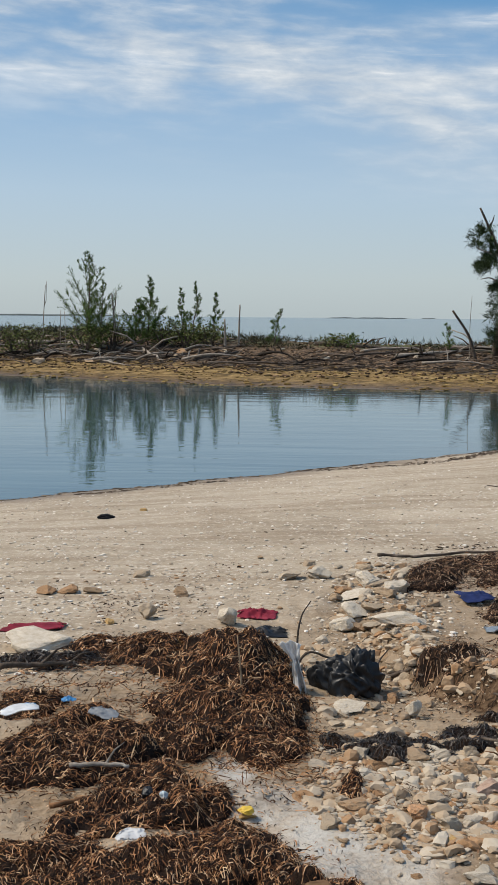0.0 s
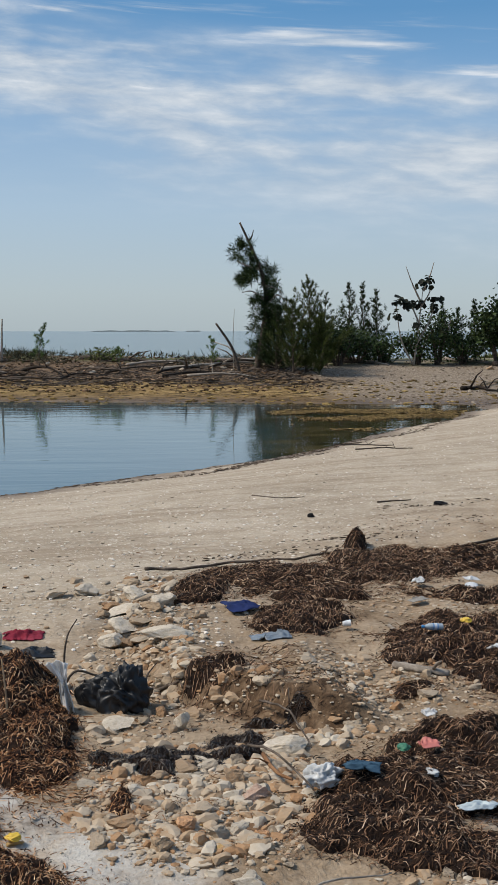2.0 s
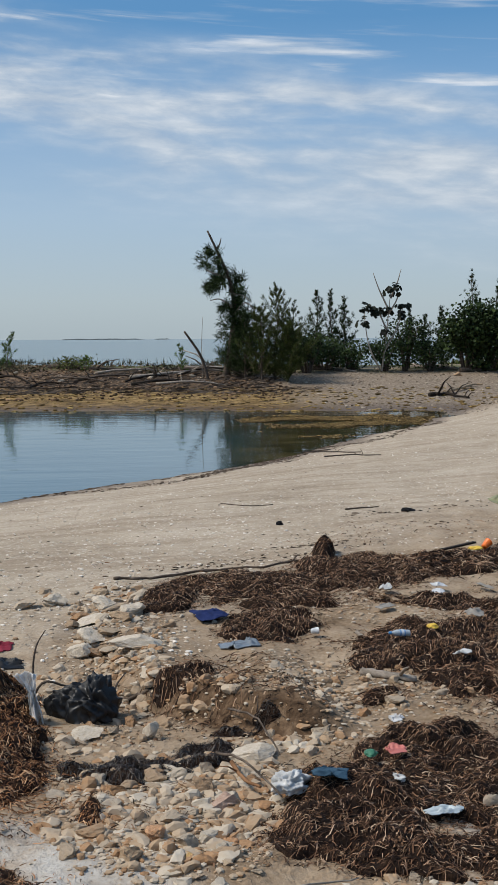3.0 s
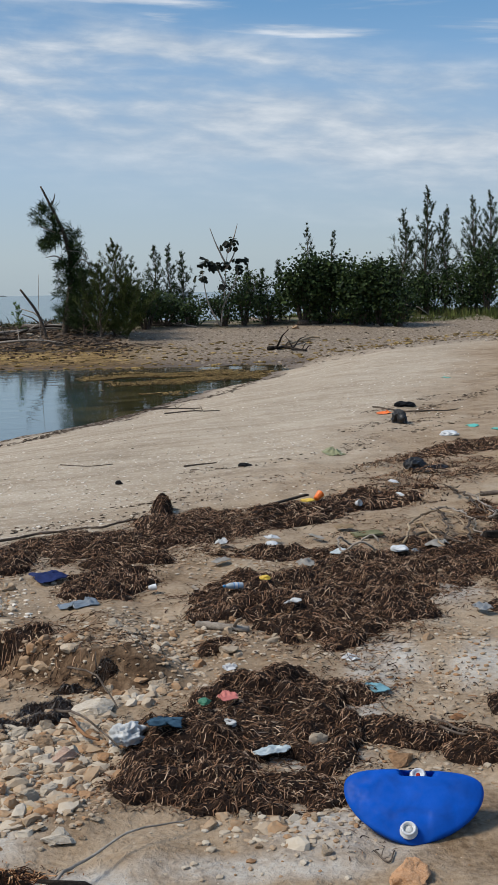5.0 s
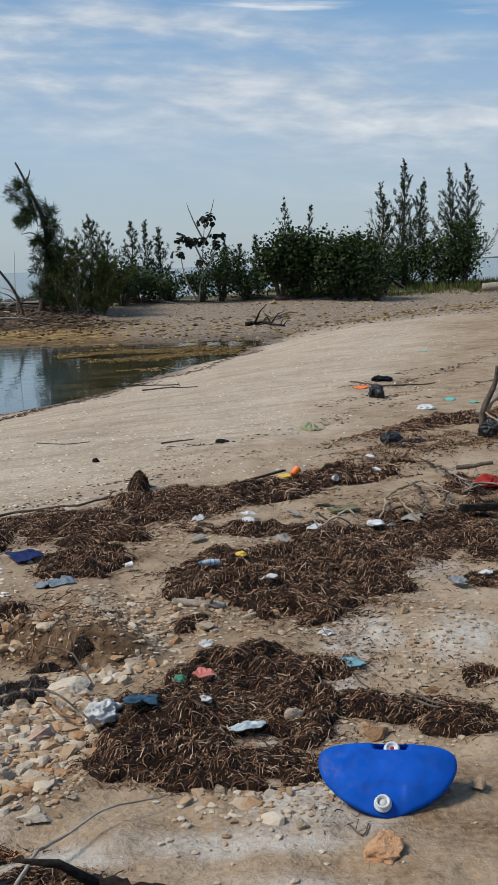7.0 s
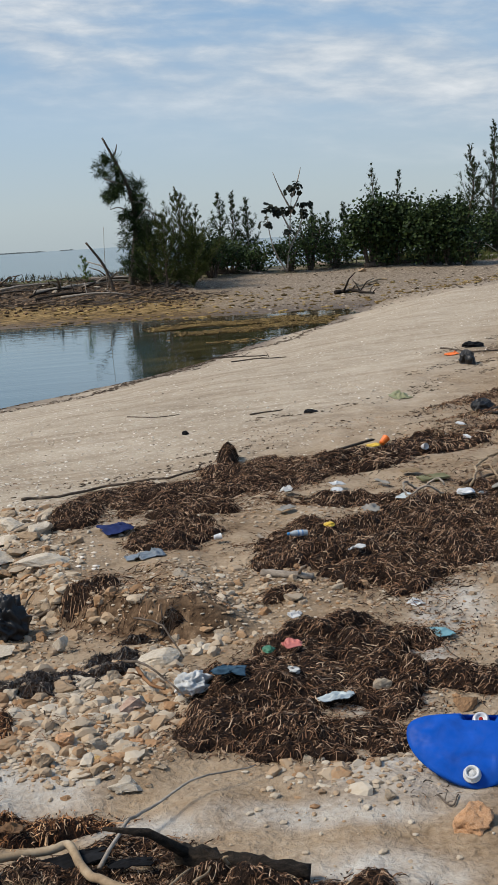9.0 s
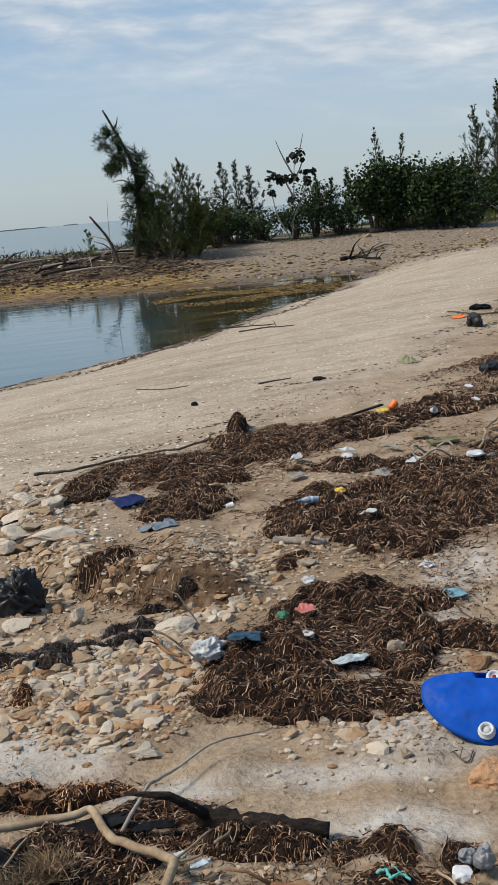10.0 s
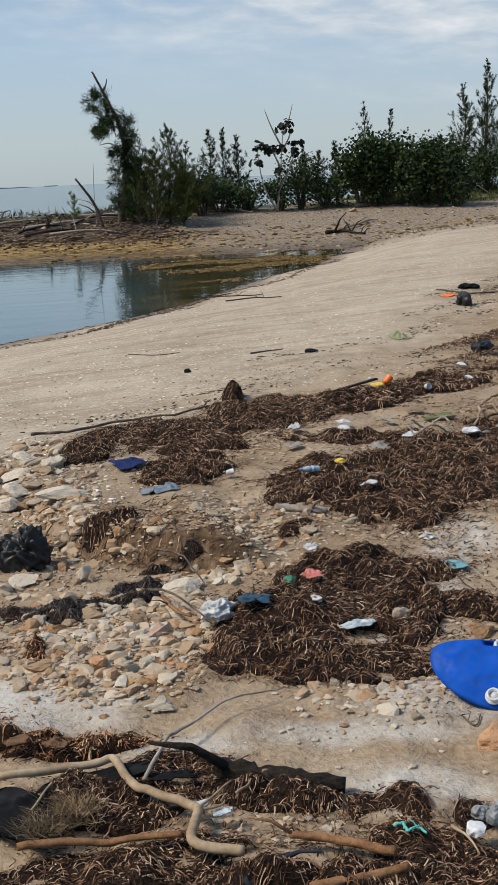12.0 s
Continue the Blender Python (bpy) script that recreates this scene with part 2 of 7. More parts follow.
def stone_material(name="limestone"):
    k = Nodes(name, 0.88)
    r = k.rnd()
    isl = k.island()
    a, b = k.noise(6, 5, 0.4), k.noise(55, 5)
    f = k.math("ADD", k.math("MULTIPLY", k.math("FRACT", k.math("ADD", r, isl)), 0.6), k.math("ADD", k.math("MULTIPLY", a, 0.25), k.math("MULTIPLY", b, 0.25)))
    k.colour(k.ramp(f, (0.18, (0.15, 0.085, 0.048)), (0.28, (0.32, 0.185, 0.095)), (0.38, (0.34, 0.235, 0.145)), (0.54, (0.38, 0.290, 0.200)), (0.74, (0.43, 0.355, 0.268)), (0.97, (0.54, 0.485, 0.40))))
    k.bump(a, 0.5, 0.02)
    k.bump(b, 0.55, 0.006)
    return k.m


def leaf_material(name, dark, light, rough=0.7):
    k = Nodes(name, rough)
    f = k.math("ADD", k.math("MULTIPLY", k.island(), 0.7), k.math("MULTIPLY", k.noise(1.2, 3), 0.3))
    k.colour(k.ramp(f, (0.2, dark), (0.85, light)))
    return k.m


def plastic(name, c, rough=0.35, alpha=1.0):
    k = Nodes(name, rough)
    a = k.noise(14, 5, 0.3)
    k.colour(k.ramp(a, (0.3, tuple(v * 0.72 for v in c)), (0.55, c), (0.75, tuple(min(1, v * 1.12 + 0.01) for v in c))))
    k.link(k.ramp(k.noise(30, 4), (0.35, rough * 0.75), (0.7, min(1, rough * 1.5))), k.bsdf.inputs["Roughness"])
    k.bump(k.noise(60, 3), 0.15, 0.002)
    if alpha < 1:
        k.bsdf.inputs["Alpha"].default_value = alpha
    return k.m


def cloth(name, c):
    k = Nodes(name, 0.9)
    a = k.noise(9, 5, 0.4)
    k.colour(k.ramp(a, (0.3, tuple(v * 0.5 for v in c)), (0.5, c), (0.72, tuple(min(1, v * 1.15 + 0.02) for v in c))))
    k.bump(k.noise(300, 2), 0.4, 0.001)
    k.bump(k.noise(40, 4), 0.3, 0.004)
    return k.m


M_SAND, M_WATER, M_STONE = sand_material(), water_material(), stone_material()
M_STRAND = strand_material("dry_seagrass", (0.009, 0.005, 0.003), (0.042, 0.021, 0.011), (0.130, 0.066, 0.034), (0.28, 0.160, 0.092), (0.56, 0.41, 0.28))
M_REDSTRAND = strand_material("reddish_dry_seagrass", (0.012, 0.005, 0.003), (0.065, 0.025, 0.010), (0.200, 0.085, 0.034), (0.42, 0.21, 0.095), (0.66, 0.45, 0.27))
M_DAMP = grainy("damp_seagrass", (0.006, 0.005, 0.004), (0.018, 0.012, 0.008), (0.06, 0.035, 0.02), 30, 0.5, 0.3, 0.004, by="island")
# far darker than the strands: shade in the gaps is put into its colour
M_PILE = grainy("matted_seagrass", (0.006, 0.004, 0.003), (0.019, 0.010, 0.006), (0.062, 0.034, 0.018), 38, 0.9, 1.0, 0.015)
M_BARK = grainy("bark", (0.03, 0.022, 0.016), (0.085, 0.065, 0.05), (0.20, 0.16, 0.13), 14, 0.9, 0.6, 0.01)
M_GREYWOOD = grainy("weathered_wood", (0.09, 0.075, 0.06), (0.26, 0.22, 0.18), (0.46, 0.41, 0.35), 10, 0.85, 0.5, 0.006, stretch=(1, 1, 4))
M_PALEWOOD = grainy("bleached_wood", (0.15, 0.10, 0.06), (0.31, 0.225, 0.14), (0.46, 0.37, 0.26), 9, 0.75, 0.35, 0.004)
M_BROWNWOOD = grainy("reddish_wood", (0.06, 0.03, 0.015), (0.19, 0.095, 0.045), (0.33, 0.18, 0.09), 22, 0.85, 0.6, 0.005)
M_CHAR = grainy("blackened_wood", (0.006, 0.005, 0.004), (0.022, 0.017, 0.013), (0.07, 0.05, 0.035), 25, 0.85, 0.9, 0.012, stretch=(1, 3, 3))
M_NEEDLE = leaf_material("casuarina_needles", (0.006, 0.014, 0.004), (0.046, 0.074, 0.017))
M_NEEDLE_LIGHT = leaf_material("young_casuarina_needles", (0.036, 0.070, 0.012), (0.145, 0.215, 0.045))
M_NEEDLE_OLIVE = leaf_material("olive_casuarina_needles", (0.014, 0.024, 0.005), (0.095, 0.115, 0.026))
M_LEAF = leaf_material("sea_grape_leaves", (0.010, 0.020, 0.007), (0.050, 0.078, 0.020), 0.65)
M_DARKLEAF = leaf_material("dark_sea_grape_leaves", (0.006, 0.008, 0.005), (0.022, 0.026, 0.012), 0.65)
M_GRASS = leaf_material("beach_grass", (0.06, 0.055, 0.02), (0.12, 0.15, 0.035), 0.7)
M_DRYGRASS = leaf_material("dry_grass", (0.10, 0.065, 0.035), (0.34, 0.24, 0.14), 0.8)
M_ISLAND = grainy("wooded_island", (0.05, 0.06, 0.06), (0.07, 0.085, 0.085), (0.10, 0.115, 0.11), 0.02, 0.9, 0.2, 1.0)

# ---- building helpers ----


def mesh_of(name, verts, faces, material, smooth_shade=True):
    me = bpy.data.meshes.new(name)
    me.from_pydata(np.asarray(verts, float).tolist(), [], np.asarray(faces).tolist() if isinstance(faces, np.ndarray) else faces)
    me.materials.append(material)
    if smooth_shade:
        me.polygons.foreach_set("use_smooth", np.ones(len(me.polygons), bool))
    me.update()
    return me


def part(name, me, parent, label="", kind=""):
    ob = new(name, me)
    ob.parent = parent
    return tagged(ob, label, kind=kind)


def mesh_from(bm, name, material, smooth_shade=True):
    me = bpy.data.meshes.new(name)
    bm.to_mesh(me)
    bm.free()
    me.materials.append(material)
    if smooth_shade:
        me.polygons.foreach_set("use_smooth", np.ones(len(me.polygons), bool))
    return me


def anchor(name, x, y, z=None, rz=0.0):
    """An empty at a thing's base, on the ground."""
    e = new(name)
    e.empty_display_size = 0.1
    e.matrix_world = pose(x, y, float(ground_z(x, y)) if z is None else z, 0, 0, rz)
    return e


def tube_arrays(points, radii, sides=8, rough=0.0, seed=0):
    """Vertices and faces of a tapered limb along points."""
    pts = [Vector(p) for p in points]
    rng = np.random.default_rng(seed)
    verts, faces = [], []
    side = None
    for i, p in enumerate(pts):
        d = (pts[min(i + 1, len(pts) - 1)] - pts[max(i - 1, 0)]).normalized()
        if side is None:
            side = d.cross(Vector((0.3, 0.2, 1)) if abs(d.z) < 0.9 else Vector((1, 0, 0))).normalized()
        side = (side - d * side.dot(d)).normalized()
        other = d.cross(side)
        for j in range(sides):
            a = 2 * math.pi * j / sides
            r = radii[i] * (1 + rough * (rng.random() - 0.5) * 2)
            verts.append(p + (side * math.cos(a) + other * math.sin(a)) * r)
    for i in range(len(pts) - 1):
        for j in range(sides):
            a, b = i * sides + j, i * sides + (j + 1) % sides
            faces.append((a, b, b + sides, a + sides))
    faces.append(tuple(range(sides))[::-1])
    faces.append(tuple(range((len(pts) - 1) * sides, len(pts) * sides)))
    return verts, faces


def join_arrays(pieces):
    verts, faces = [], []
    for v, f in pieces:
        o = len(verts)
        verts.extend(v)
        faces.extend(tuple(i + o for i in q) for q in f)
    return verts, faces


def curve_points(points, per=6):
    """A smooth line through the points (Catmull-Rom)."""
    p = [Vector(q) for q in points]
    p = [p[0] * 2 - p[1]] + p + [p[-1] * 2 - p[-2]]
    res = []
    for i in range(1, len(p) - 2):
        for k in range(per):
            t = k / per
            res.append(0.5 * (p[i] * 2 + (p[i + 1] - p[i - 1]) * t + (p[i - 1] * 2 - p[i] * 5 + p[i + 1] * 4 - p[i + 2]) * t * t
                              + (p[i] * 3 - p[i - 1] - p[i + 1] * 3 + p[i + 2]) * t ** 3))
    res.append(p[-2])
    return res


def lying_branch(name, ends, r0, r1, material, label, lift=0.0, wobble=0.0, twigs=0, seed=0, category="driftwood", sides=8, arch=0.0, rough=0.06):
    """Driftwood on the ground through the given (x, y) points."""
    rng = np.random.default_rng(seed)
    flat = curve_points([(x, y, 0) for x, y in ends], 7)
    pts, rad = [], []
    for i, p in enumerate(flat):
        t = i / (len(flat) - 1)
        r = r0 + (r1 - r0) * t
        x, y = p.x + wobble * (rng.random() - 0.5), p.y + wobble * (rng.random() - 0.5)
        pts.append((x, y, float(ground_z(x, y)) + r * 0.75 + lift + arch * math.sin(math.pi * t)))
        rad.append(r)
    pieces = [tube_arrays(pts, rad, sides, rough, seed)]
    for k in range(twigs):
        i = int(rng.integers(1, len(pts) - 1))
        a, l = rng.random() * 6.28, r0 * (5 + 9 * rng.random())
        p = Vector(pts[i])
        q = p + Vector((math.cos(a), math.sin(a), 0.25 + 0.5 * rng.random())) * l
        m = (p + q) / 2 + Vector((0, 0, l * 0.12))
        pieces.append(tube_arrays([p, m, q], [rad[i] * 0.6, rad[i] * 0.4, rad[i] * 0.18], 6, 0.1, seed + k))
    v, f = pieces[0]
    o = Vector((pts[0][0], pts[0][1], pts[0][2] - rad[0]))
    ob = new(name, mesh_of(name, [Vector(w) - o for w in v], f, material))
    ob.location = o
    for v, f in pieces[1:]:
        part("twig", mesh_of("twig", [Vector(w) - o for w in v], f, material), ob)
    return tagged(ob, label, category)


# ---- shape of the ground ----
def smooth(a, b, v):
    k = np.clip((np.asarray(v, float) - a) / (b - a), 0, 1)
    return k * k * (3 - 2 * k)


def lattice(i, j, seed):
    h = np.sin(i * 127.1 + j * 311.7 + seed * 74.7) * 43758.5453
    return h - np.floor(h)


def fbm(x, y, size, seed=0, octaves=4):
    """Smooth noise from -1 to 1 with the given size in metres."""
    x, y = np.asarray(x, float) / size, np.asarray(y, float) / size
    total, amp, norm = 0.0, 1.0, 0.0
    for o in range(octaves):
        i, j = np.floor(x), np.floor(y)
        u, v = x - i, y - j
        u, v = u * u * (3 - 2 * u), v * v * (3 - 2 * v)
        s = seed + o * 13
        a, b = lattice(i, j, s), lattice(i + 1, j, s)
        c, d = lattice(i, j + 1, s), lattice(i + 1, j + 1, s)
        total = total + amp * ((a * (1 - u) + b * u) * (1 - v) + (c * (1 - u) + d * u) * v)
        norm += amp
        amp *= 0.5
        x, y = x * 2.03 + 5.2, y * 2.03 + 1.3
    return total / norm * 2 - 1


def shore_dist(x, y):
    """Metres from the top of the beach towards the pool, across the beach; 9.7 at the waterline."""
    s = -0.777 * x + 0.63 * y - 0.025 * np.minimum((x - 4) ** 2, 100)
    return s + smooth(6.5, 9, s) * (0.35 * fbm(x, y, 2.2, 61) + 0.5 * smooth(4, 9, x) * fbm(x, y, 1.1, 62))


def spit_dist(x, y):
    """Metres beyond the pool's far shore."""
    return y - np.interp(x, (-60, -10.2, -1.4, 5.5, 9, 14, 60), (62, 41.2, 36.2, 34.7, 33.5, 33, 31))


def scarp_dist(x, y):
    """Metres behind the foot of the little washed-out bank."""
    return y - np.interp(x, (0.4, 0.64, 1.0, 1.6), (5.4, 5.0, 4.46, 4.3)) + 0.07 * fbm(x, y, 0.3, 9)


def ground_z(x, y):
    x, y = np.asarray(x, float), np.asarray(y, float)
    s, d = shore_dist(x, y), spit_dist(x, y)
    beach = np.interp(s, (-60, 0, 3.5, 6, 9.7, 14, 25), (0.6, 0.03, 0, -0.14, -0.6, -1.1, -1.8))
    spit = np.interp(d, (-20, 0, 2.5, 8, 12, 15, 18, 24, 40), (-1.6, -0.6, -0.47, -0.1, 0.22, 0.36, 0.25, -0.6, -1.8))
    spit = spit + 0.42 * smooth(4, -10, x) * smooth(5, 13, d) * smooth(24, 18, d)
    spit = spit + 0.10 * fbm(x, y, 3.0, 5) * smooth(1, 6, d) * smooth(26, 18, d)
    z = (beach + spit + np.sqrt((beach - spit) ** 2 + 0.004)) / 2
    near = smooth(9.5, 6.5, s)
    z = z + near * (0.035 * fbm(x, y, 1.6, 1) + 0.012 * fbm(x, y, 0.35, 2) * smooth(5.5, 3.5, s))
    z = z + near * smooth(4.6, 3.0, s) * 0.022 * fbm(x, y, 0.16, 3, 3)
    # the washed-out hollow and the little scarp beside it
    hollow = np.exp(-(((x - 0.45) / 0.75) ** 2 + ((y - 4.9) / 0.9) ** 2))
    e = scarp_dist(x, y)
    bank = smooth(0, 0.20, e) * np.exp(-(np.maximum(e - 0.1, 0) / 0.9) ** 2) * smooth(0.4, 0.65, x) * smooth(1.40, 1.10, x)
    return z - 0.07 * hollow + 0.14 * bank


# ---- end of the ground's shape ----


# ---- the ground: one sheet in rings round the viewer, finest where it is walked past ----


def blob(x, y, cx, cy, rx, ry, rot, edge=0.25, seed=0):
    """1 inside an uneven ellipse, 0 outside."""
    u = ((x - cx) * math.cos(rot) + (y - cy) * math.sin(rot)) / rx
    v = (-(x - cx) * math.sin(rot) + (y - cy) * math.cos(rot)) / ry
    return smooth(1 + edge, 1 - edge, np.sqrt(u * u + v * v) + 0.30 * fbm(x, y, min(rx, ry) * 0.9, seed))


def make_ground():
    fine = np.radians(np.arange(-17, 39, 0.15))
    rest = np.radians(np.linspace(39.5, 342.5, 90))
    az = np.concatenate((fine, rest))
    rad = np.concatenate((np.linspace(0.05, 1.3, 8), np.exp(np.linspace(math.log(1.4), math.log(75), 390)), np.exp(np.linspace(math.log(78), math.log(4800), 26))))
    A, R = np.meshgrid(az, rad)
    x, y = R * np.sin(A), R * np.cos(A)
    z = ground_z(x, y)
    s, d = shore_dist(x, y), spit_dist(x, y)
    rows, cols = A.shape
    i, j = np.meshgrid(np.arange(rows - 1), np.arange(cols), indexing="ij")
    k = (j + 1) % cols
    quads = np.stack((i * cols + j, i * cols + k, (i + 1) * cols + k, (i + 1) * cols + j), -1).reshape(-1, 4)[:, ::-1]
    me = bpy.data.meshes.new("ground")
    me.vertices.add(rows * cols)
    me.vertices.foreach_set("co", np.stack((x, y, z), -1).astype(np.float32).ravel())
    me.loops.add(quads.size)
    me.loops.foreach_set("vertex_index", quads.astype(np.int32).ravel())
    me.polygons.add(len(quads))
    me.polygons.foreach_set("loop_start", np.arange(0, quads.size, 4, dtype=np.int32))
    me.polygons.foreach_set("use_smooth", np.ones(len(quads), bool))
    me.update(calc_edges=True)
    me.validate()
    marl = np.zeros_like(x)
    for k, b in enumerate(((0.254, 3.393, 0.265, 0.291, -0.075),
                           (0.011, 3.659, 0.188, 0.168, -0.003),
                           (-0.108, 3.963, 0.074, 0.138, 0.027),
                           (0.271, 3.280, 0.266, 0.201, -0.083),
                           (0.609, 2.930, 0.175, 0.080, -0.205),
                           (1.065, 2.853, 0.299, 0.073, -0.357),
                           (1.122, 2.505, 0.186, 0.115, -0.421),
                           (2.110, 4.351, 0.139, 0.347, -0.452),
                           (1.778, 3.859, 0.103, 0.153, -0.432),
                           (1.463, 3.544, 0.167, 0.121, -0.392),
                           (2.883, 5.345, 0.158, 0.239, -0.495),
                           (2.490, 4.188, 0.137, 0.286, -0.536),
                           (1.356, 2.976, 0.209, 0.187, -0.428))):
        marl = np.maximum(marl, blob(x, y, *b, 0.45, k) * (0.85 + 0.35 * fbm(x, y, 0.12, k + 60)))
    soil = np.zeros_like(x)
    for k, (b, much) in enumerate((((0.558, 3.859, 0.40, 0.55, -0.117), 0.55), ((0.564, 6.387, 0.29, 0.85, -0.07), 0.5), ((0.50, 5.25, 0.28, 0.50, -0.07), 0.45), ((1.30, 4.80, 0.45, 0.35, -0.25), 0.4))):
        soil = np.maximum(soil, much * blob(x, y, *b, 0.4, k + 20) * (0.75 + 0.6 * fbm(x, y, 0.15, k + 90)))
    soil = np.clip(soil, 0, 1) * (1 - np.clip(marl, 0, 1))
    layers = {
        "beach": smooth(2.4, 4.4, s + 0.6 * fbm(x, y, 1.5, 21)),
        "marl": marl,
        "tidal": smooth(-1.5, 0.6, d + 0.8 * fbm(x, y, 2, 31)) * smooth(7.0, 4.5, d + 1.6 * fbm(x, y, 3, 32)) * smooth(7.0, 9.0, s + fbm(x, y, 3, 33)) * smooth(17, 12, x + 2 * fbm(x, y, 3, 35)),
        "spit": smooth(2.5, 5.5, d + 1.2 * fbm(x, y, 2.5, 34)) * (0.25 + 0.75 * smooth(15, 8, x + 3 * fbm(x, y, 4, 39))),
        "shingle": smooth(-3.5, 0, d + 1.5 * fbm(x, y, 2.5, 54)) * smooth(7, 11, x + 2.5 * fbm(x, y, 3, 55)) * smooth(14, 12, d) * smooth(44, 34, x),
        "earth": np.maximum(smooth(-0.10, -0.03, scarp_dist(x, y)) * smooth(0.34, 0.18, scarp_dist(x, y)) * smooth(0.45, 0.7, x) * smooth(1.42, 1.15, x), soil),
        "turf": smooth(11.0, 12.5, d + 1.6 * fbm(x, y, 2.5, 36)) * smooth(30, 24, d) * (0.35 + 0.65 * smooth(-0.2, 0.3, fbm(x, y, 1.5, 37))),
        "wet": smooth(8.9, 9.6, s + 0.25 * fbm(x, y, 0.8, 38)) * smooth(3, 0, d),
    }
    for name, values in layers.items():
        at = me.attributes.new(name, "FLOAT", "POINT")
        at.data.foreach_set("value", np.ascontiguousarray(values, dtype=np.float32).ravel())
    me.materials.append(M_SAND)
    return tagged(new("ground", me), "sandy beach and low stony spit round a tidal pool", "ground", kind="structure")


make_ground()


def make_water():
    a = np.radians(np.arange(0, 360, 4))
    r = np.concatenate(([2.0], np.exp(np.linspace(math.log(6), math.log(4900), 40))))
    A, R = np.meshgrid(a, r)
    verts = np.stack((R * np.sin(A), R * np.cos(A), np.full_like(A, -0.6)), -1).reshape(-1, 3)
    n = len(a)
    i, j = np.meshgrid(np.arange(len(r) - 1), np.arange(n), indexing="ij")
    k = (j + 1) % n
    quads = np.stack((i * n + j, (i + 1) * n + j, (i + 1) * n + k, i * n + k), -1).reshape(-1, 4)
    return tagged(new("water", mesh_of("water", verts, quads, M_WATER)), "calm blue-grey sea and pool with faint ripples", "water", kind="structure")


make_water()


def make_island(x0, x1, y, high, seed, label):
    """A low wooded island on the horizon."""
    n = 90
    t = np.linspace(0, 1, n)
    top = -0.6 + high * np.clip(np.minimum(t, 1 - t) * 9, 0.12, 1) * (0.75 + 0.4 * fbm(t * 40, t * 0, 3.0, seed))
    x = x0 + (x1 - x0) * t
    rows = [np.stack((x, np.full(n, y - w), z), -1) for w, z in ((60, np.full(n, -1.5)), (30, -0.6 + (top + 0.6) * 0.6), (0, top), (-60, np.full(n, -1.5)))]
    verts = np.concatenate(rows)
    faces = [(r * n + i, r * n + i + 1, (r + 1) * n + i + 1, (r + 1) * n + i) for r in range(3) for i in range(n - 1)]
    return tagged(new("island", mesh_of("island", verts, faces, M_ISLAND)), label, "island", kind="structure")


make_island(62, 275, 3000, 3.4, 1, "low dark island on the horizon")
make_island(300, 335, 3000, 3.0, 2, "tiny dark islet on the horizon")
make_island(-1100, -310, 3000, 5.5, 3, "long low dark coast on the horizon")
make_island(1660, 3300, 3000, 12.0, 4, "wooded grey coast across the water")


# ---- driftlines of dry seagrass ----
def ribbon_arrays(p0, heading, bend, length, width, lift, surf, tilt, steps=4):
    """Curled ribbons lying on a surface: one for each start point."""
    n = len(p0)
    step = (length / steps)[:, None]
    ang = heading[:, None] + bend[:, None] * np.arange(steps + 1)[None]
    x = p0[:, :1] + np.concatenate((np.zeros((n, 1)), np.cumsum(np.cos(ang[:, :-1]) * step, 1)), 1)
    y = p0[:, 1:2] + np.concatenate((np.zeros((n, 1)), np.cumsum(np.sin(ang[:, :-1]) * step, 1)), 1)
    z = surf(x, y) + 0.004 + lift[:, None] * np.sin(np.linspace(0.15, math.pi, steps + 1))[None]
    taper = np.linspace(1, 0.5, steps + 1)[None]
    wx, wy, wz = -np.sin(ang) * np.cos(tilt)[:, None], np.cos(ang) * np.cos(tilt)[:, None], np.sin(tilt)[:, None] + 0 * ang
    w = (width[:, None] * taper / 2)[..., None]
    c, off = np.stack((x, y, z), -1), np.stack((wx, wy, wz), -1) * w
    verts = np.stack((c - off, c + off), 2).reshape(-1, 3)
    base = (np.arange(n) * (steps + 1) * 2)[:, None] + (np.arange(steps) * 2)[None]
    faces = np.stack((base, base + 1, base + 3, base + 2), -1).reshape(-1, 4)
    return verts, faces


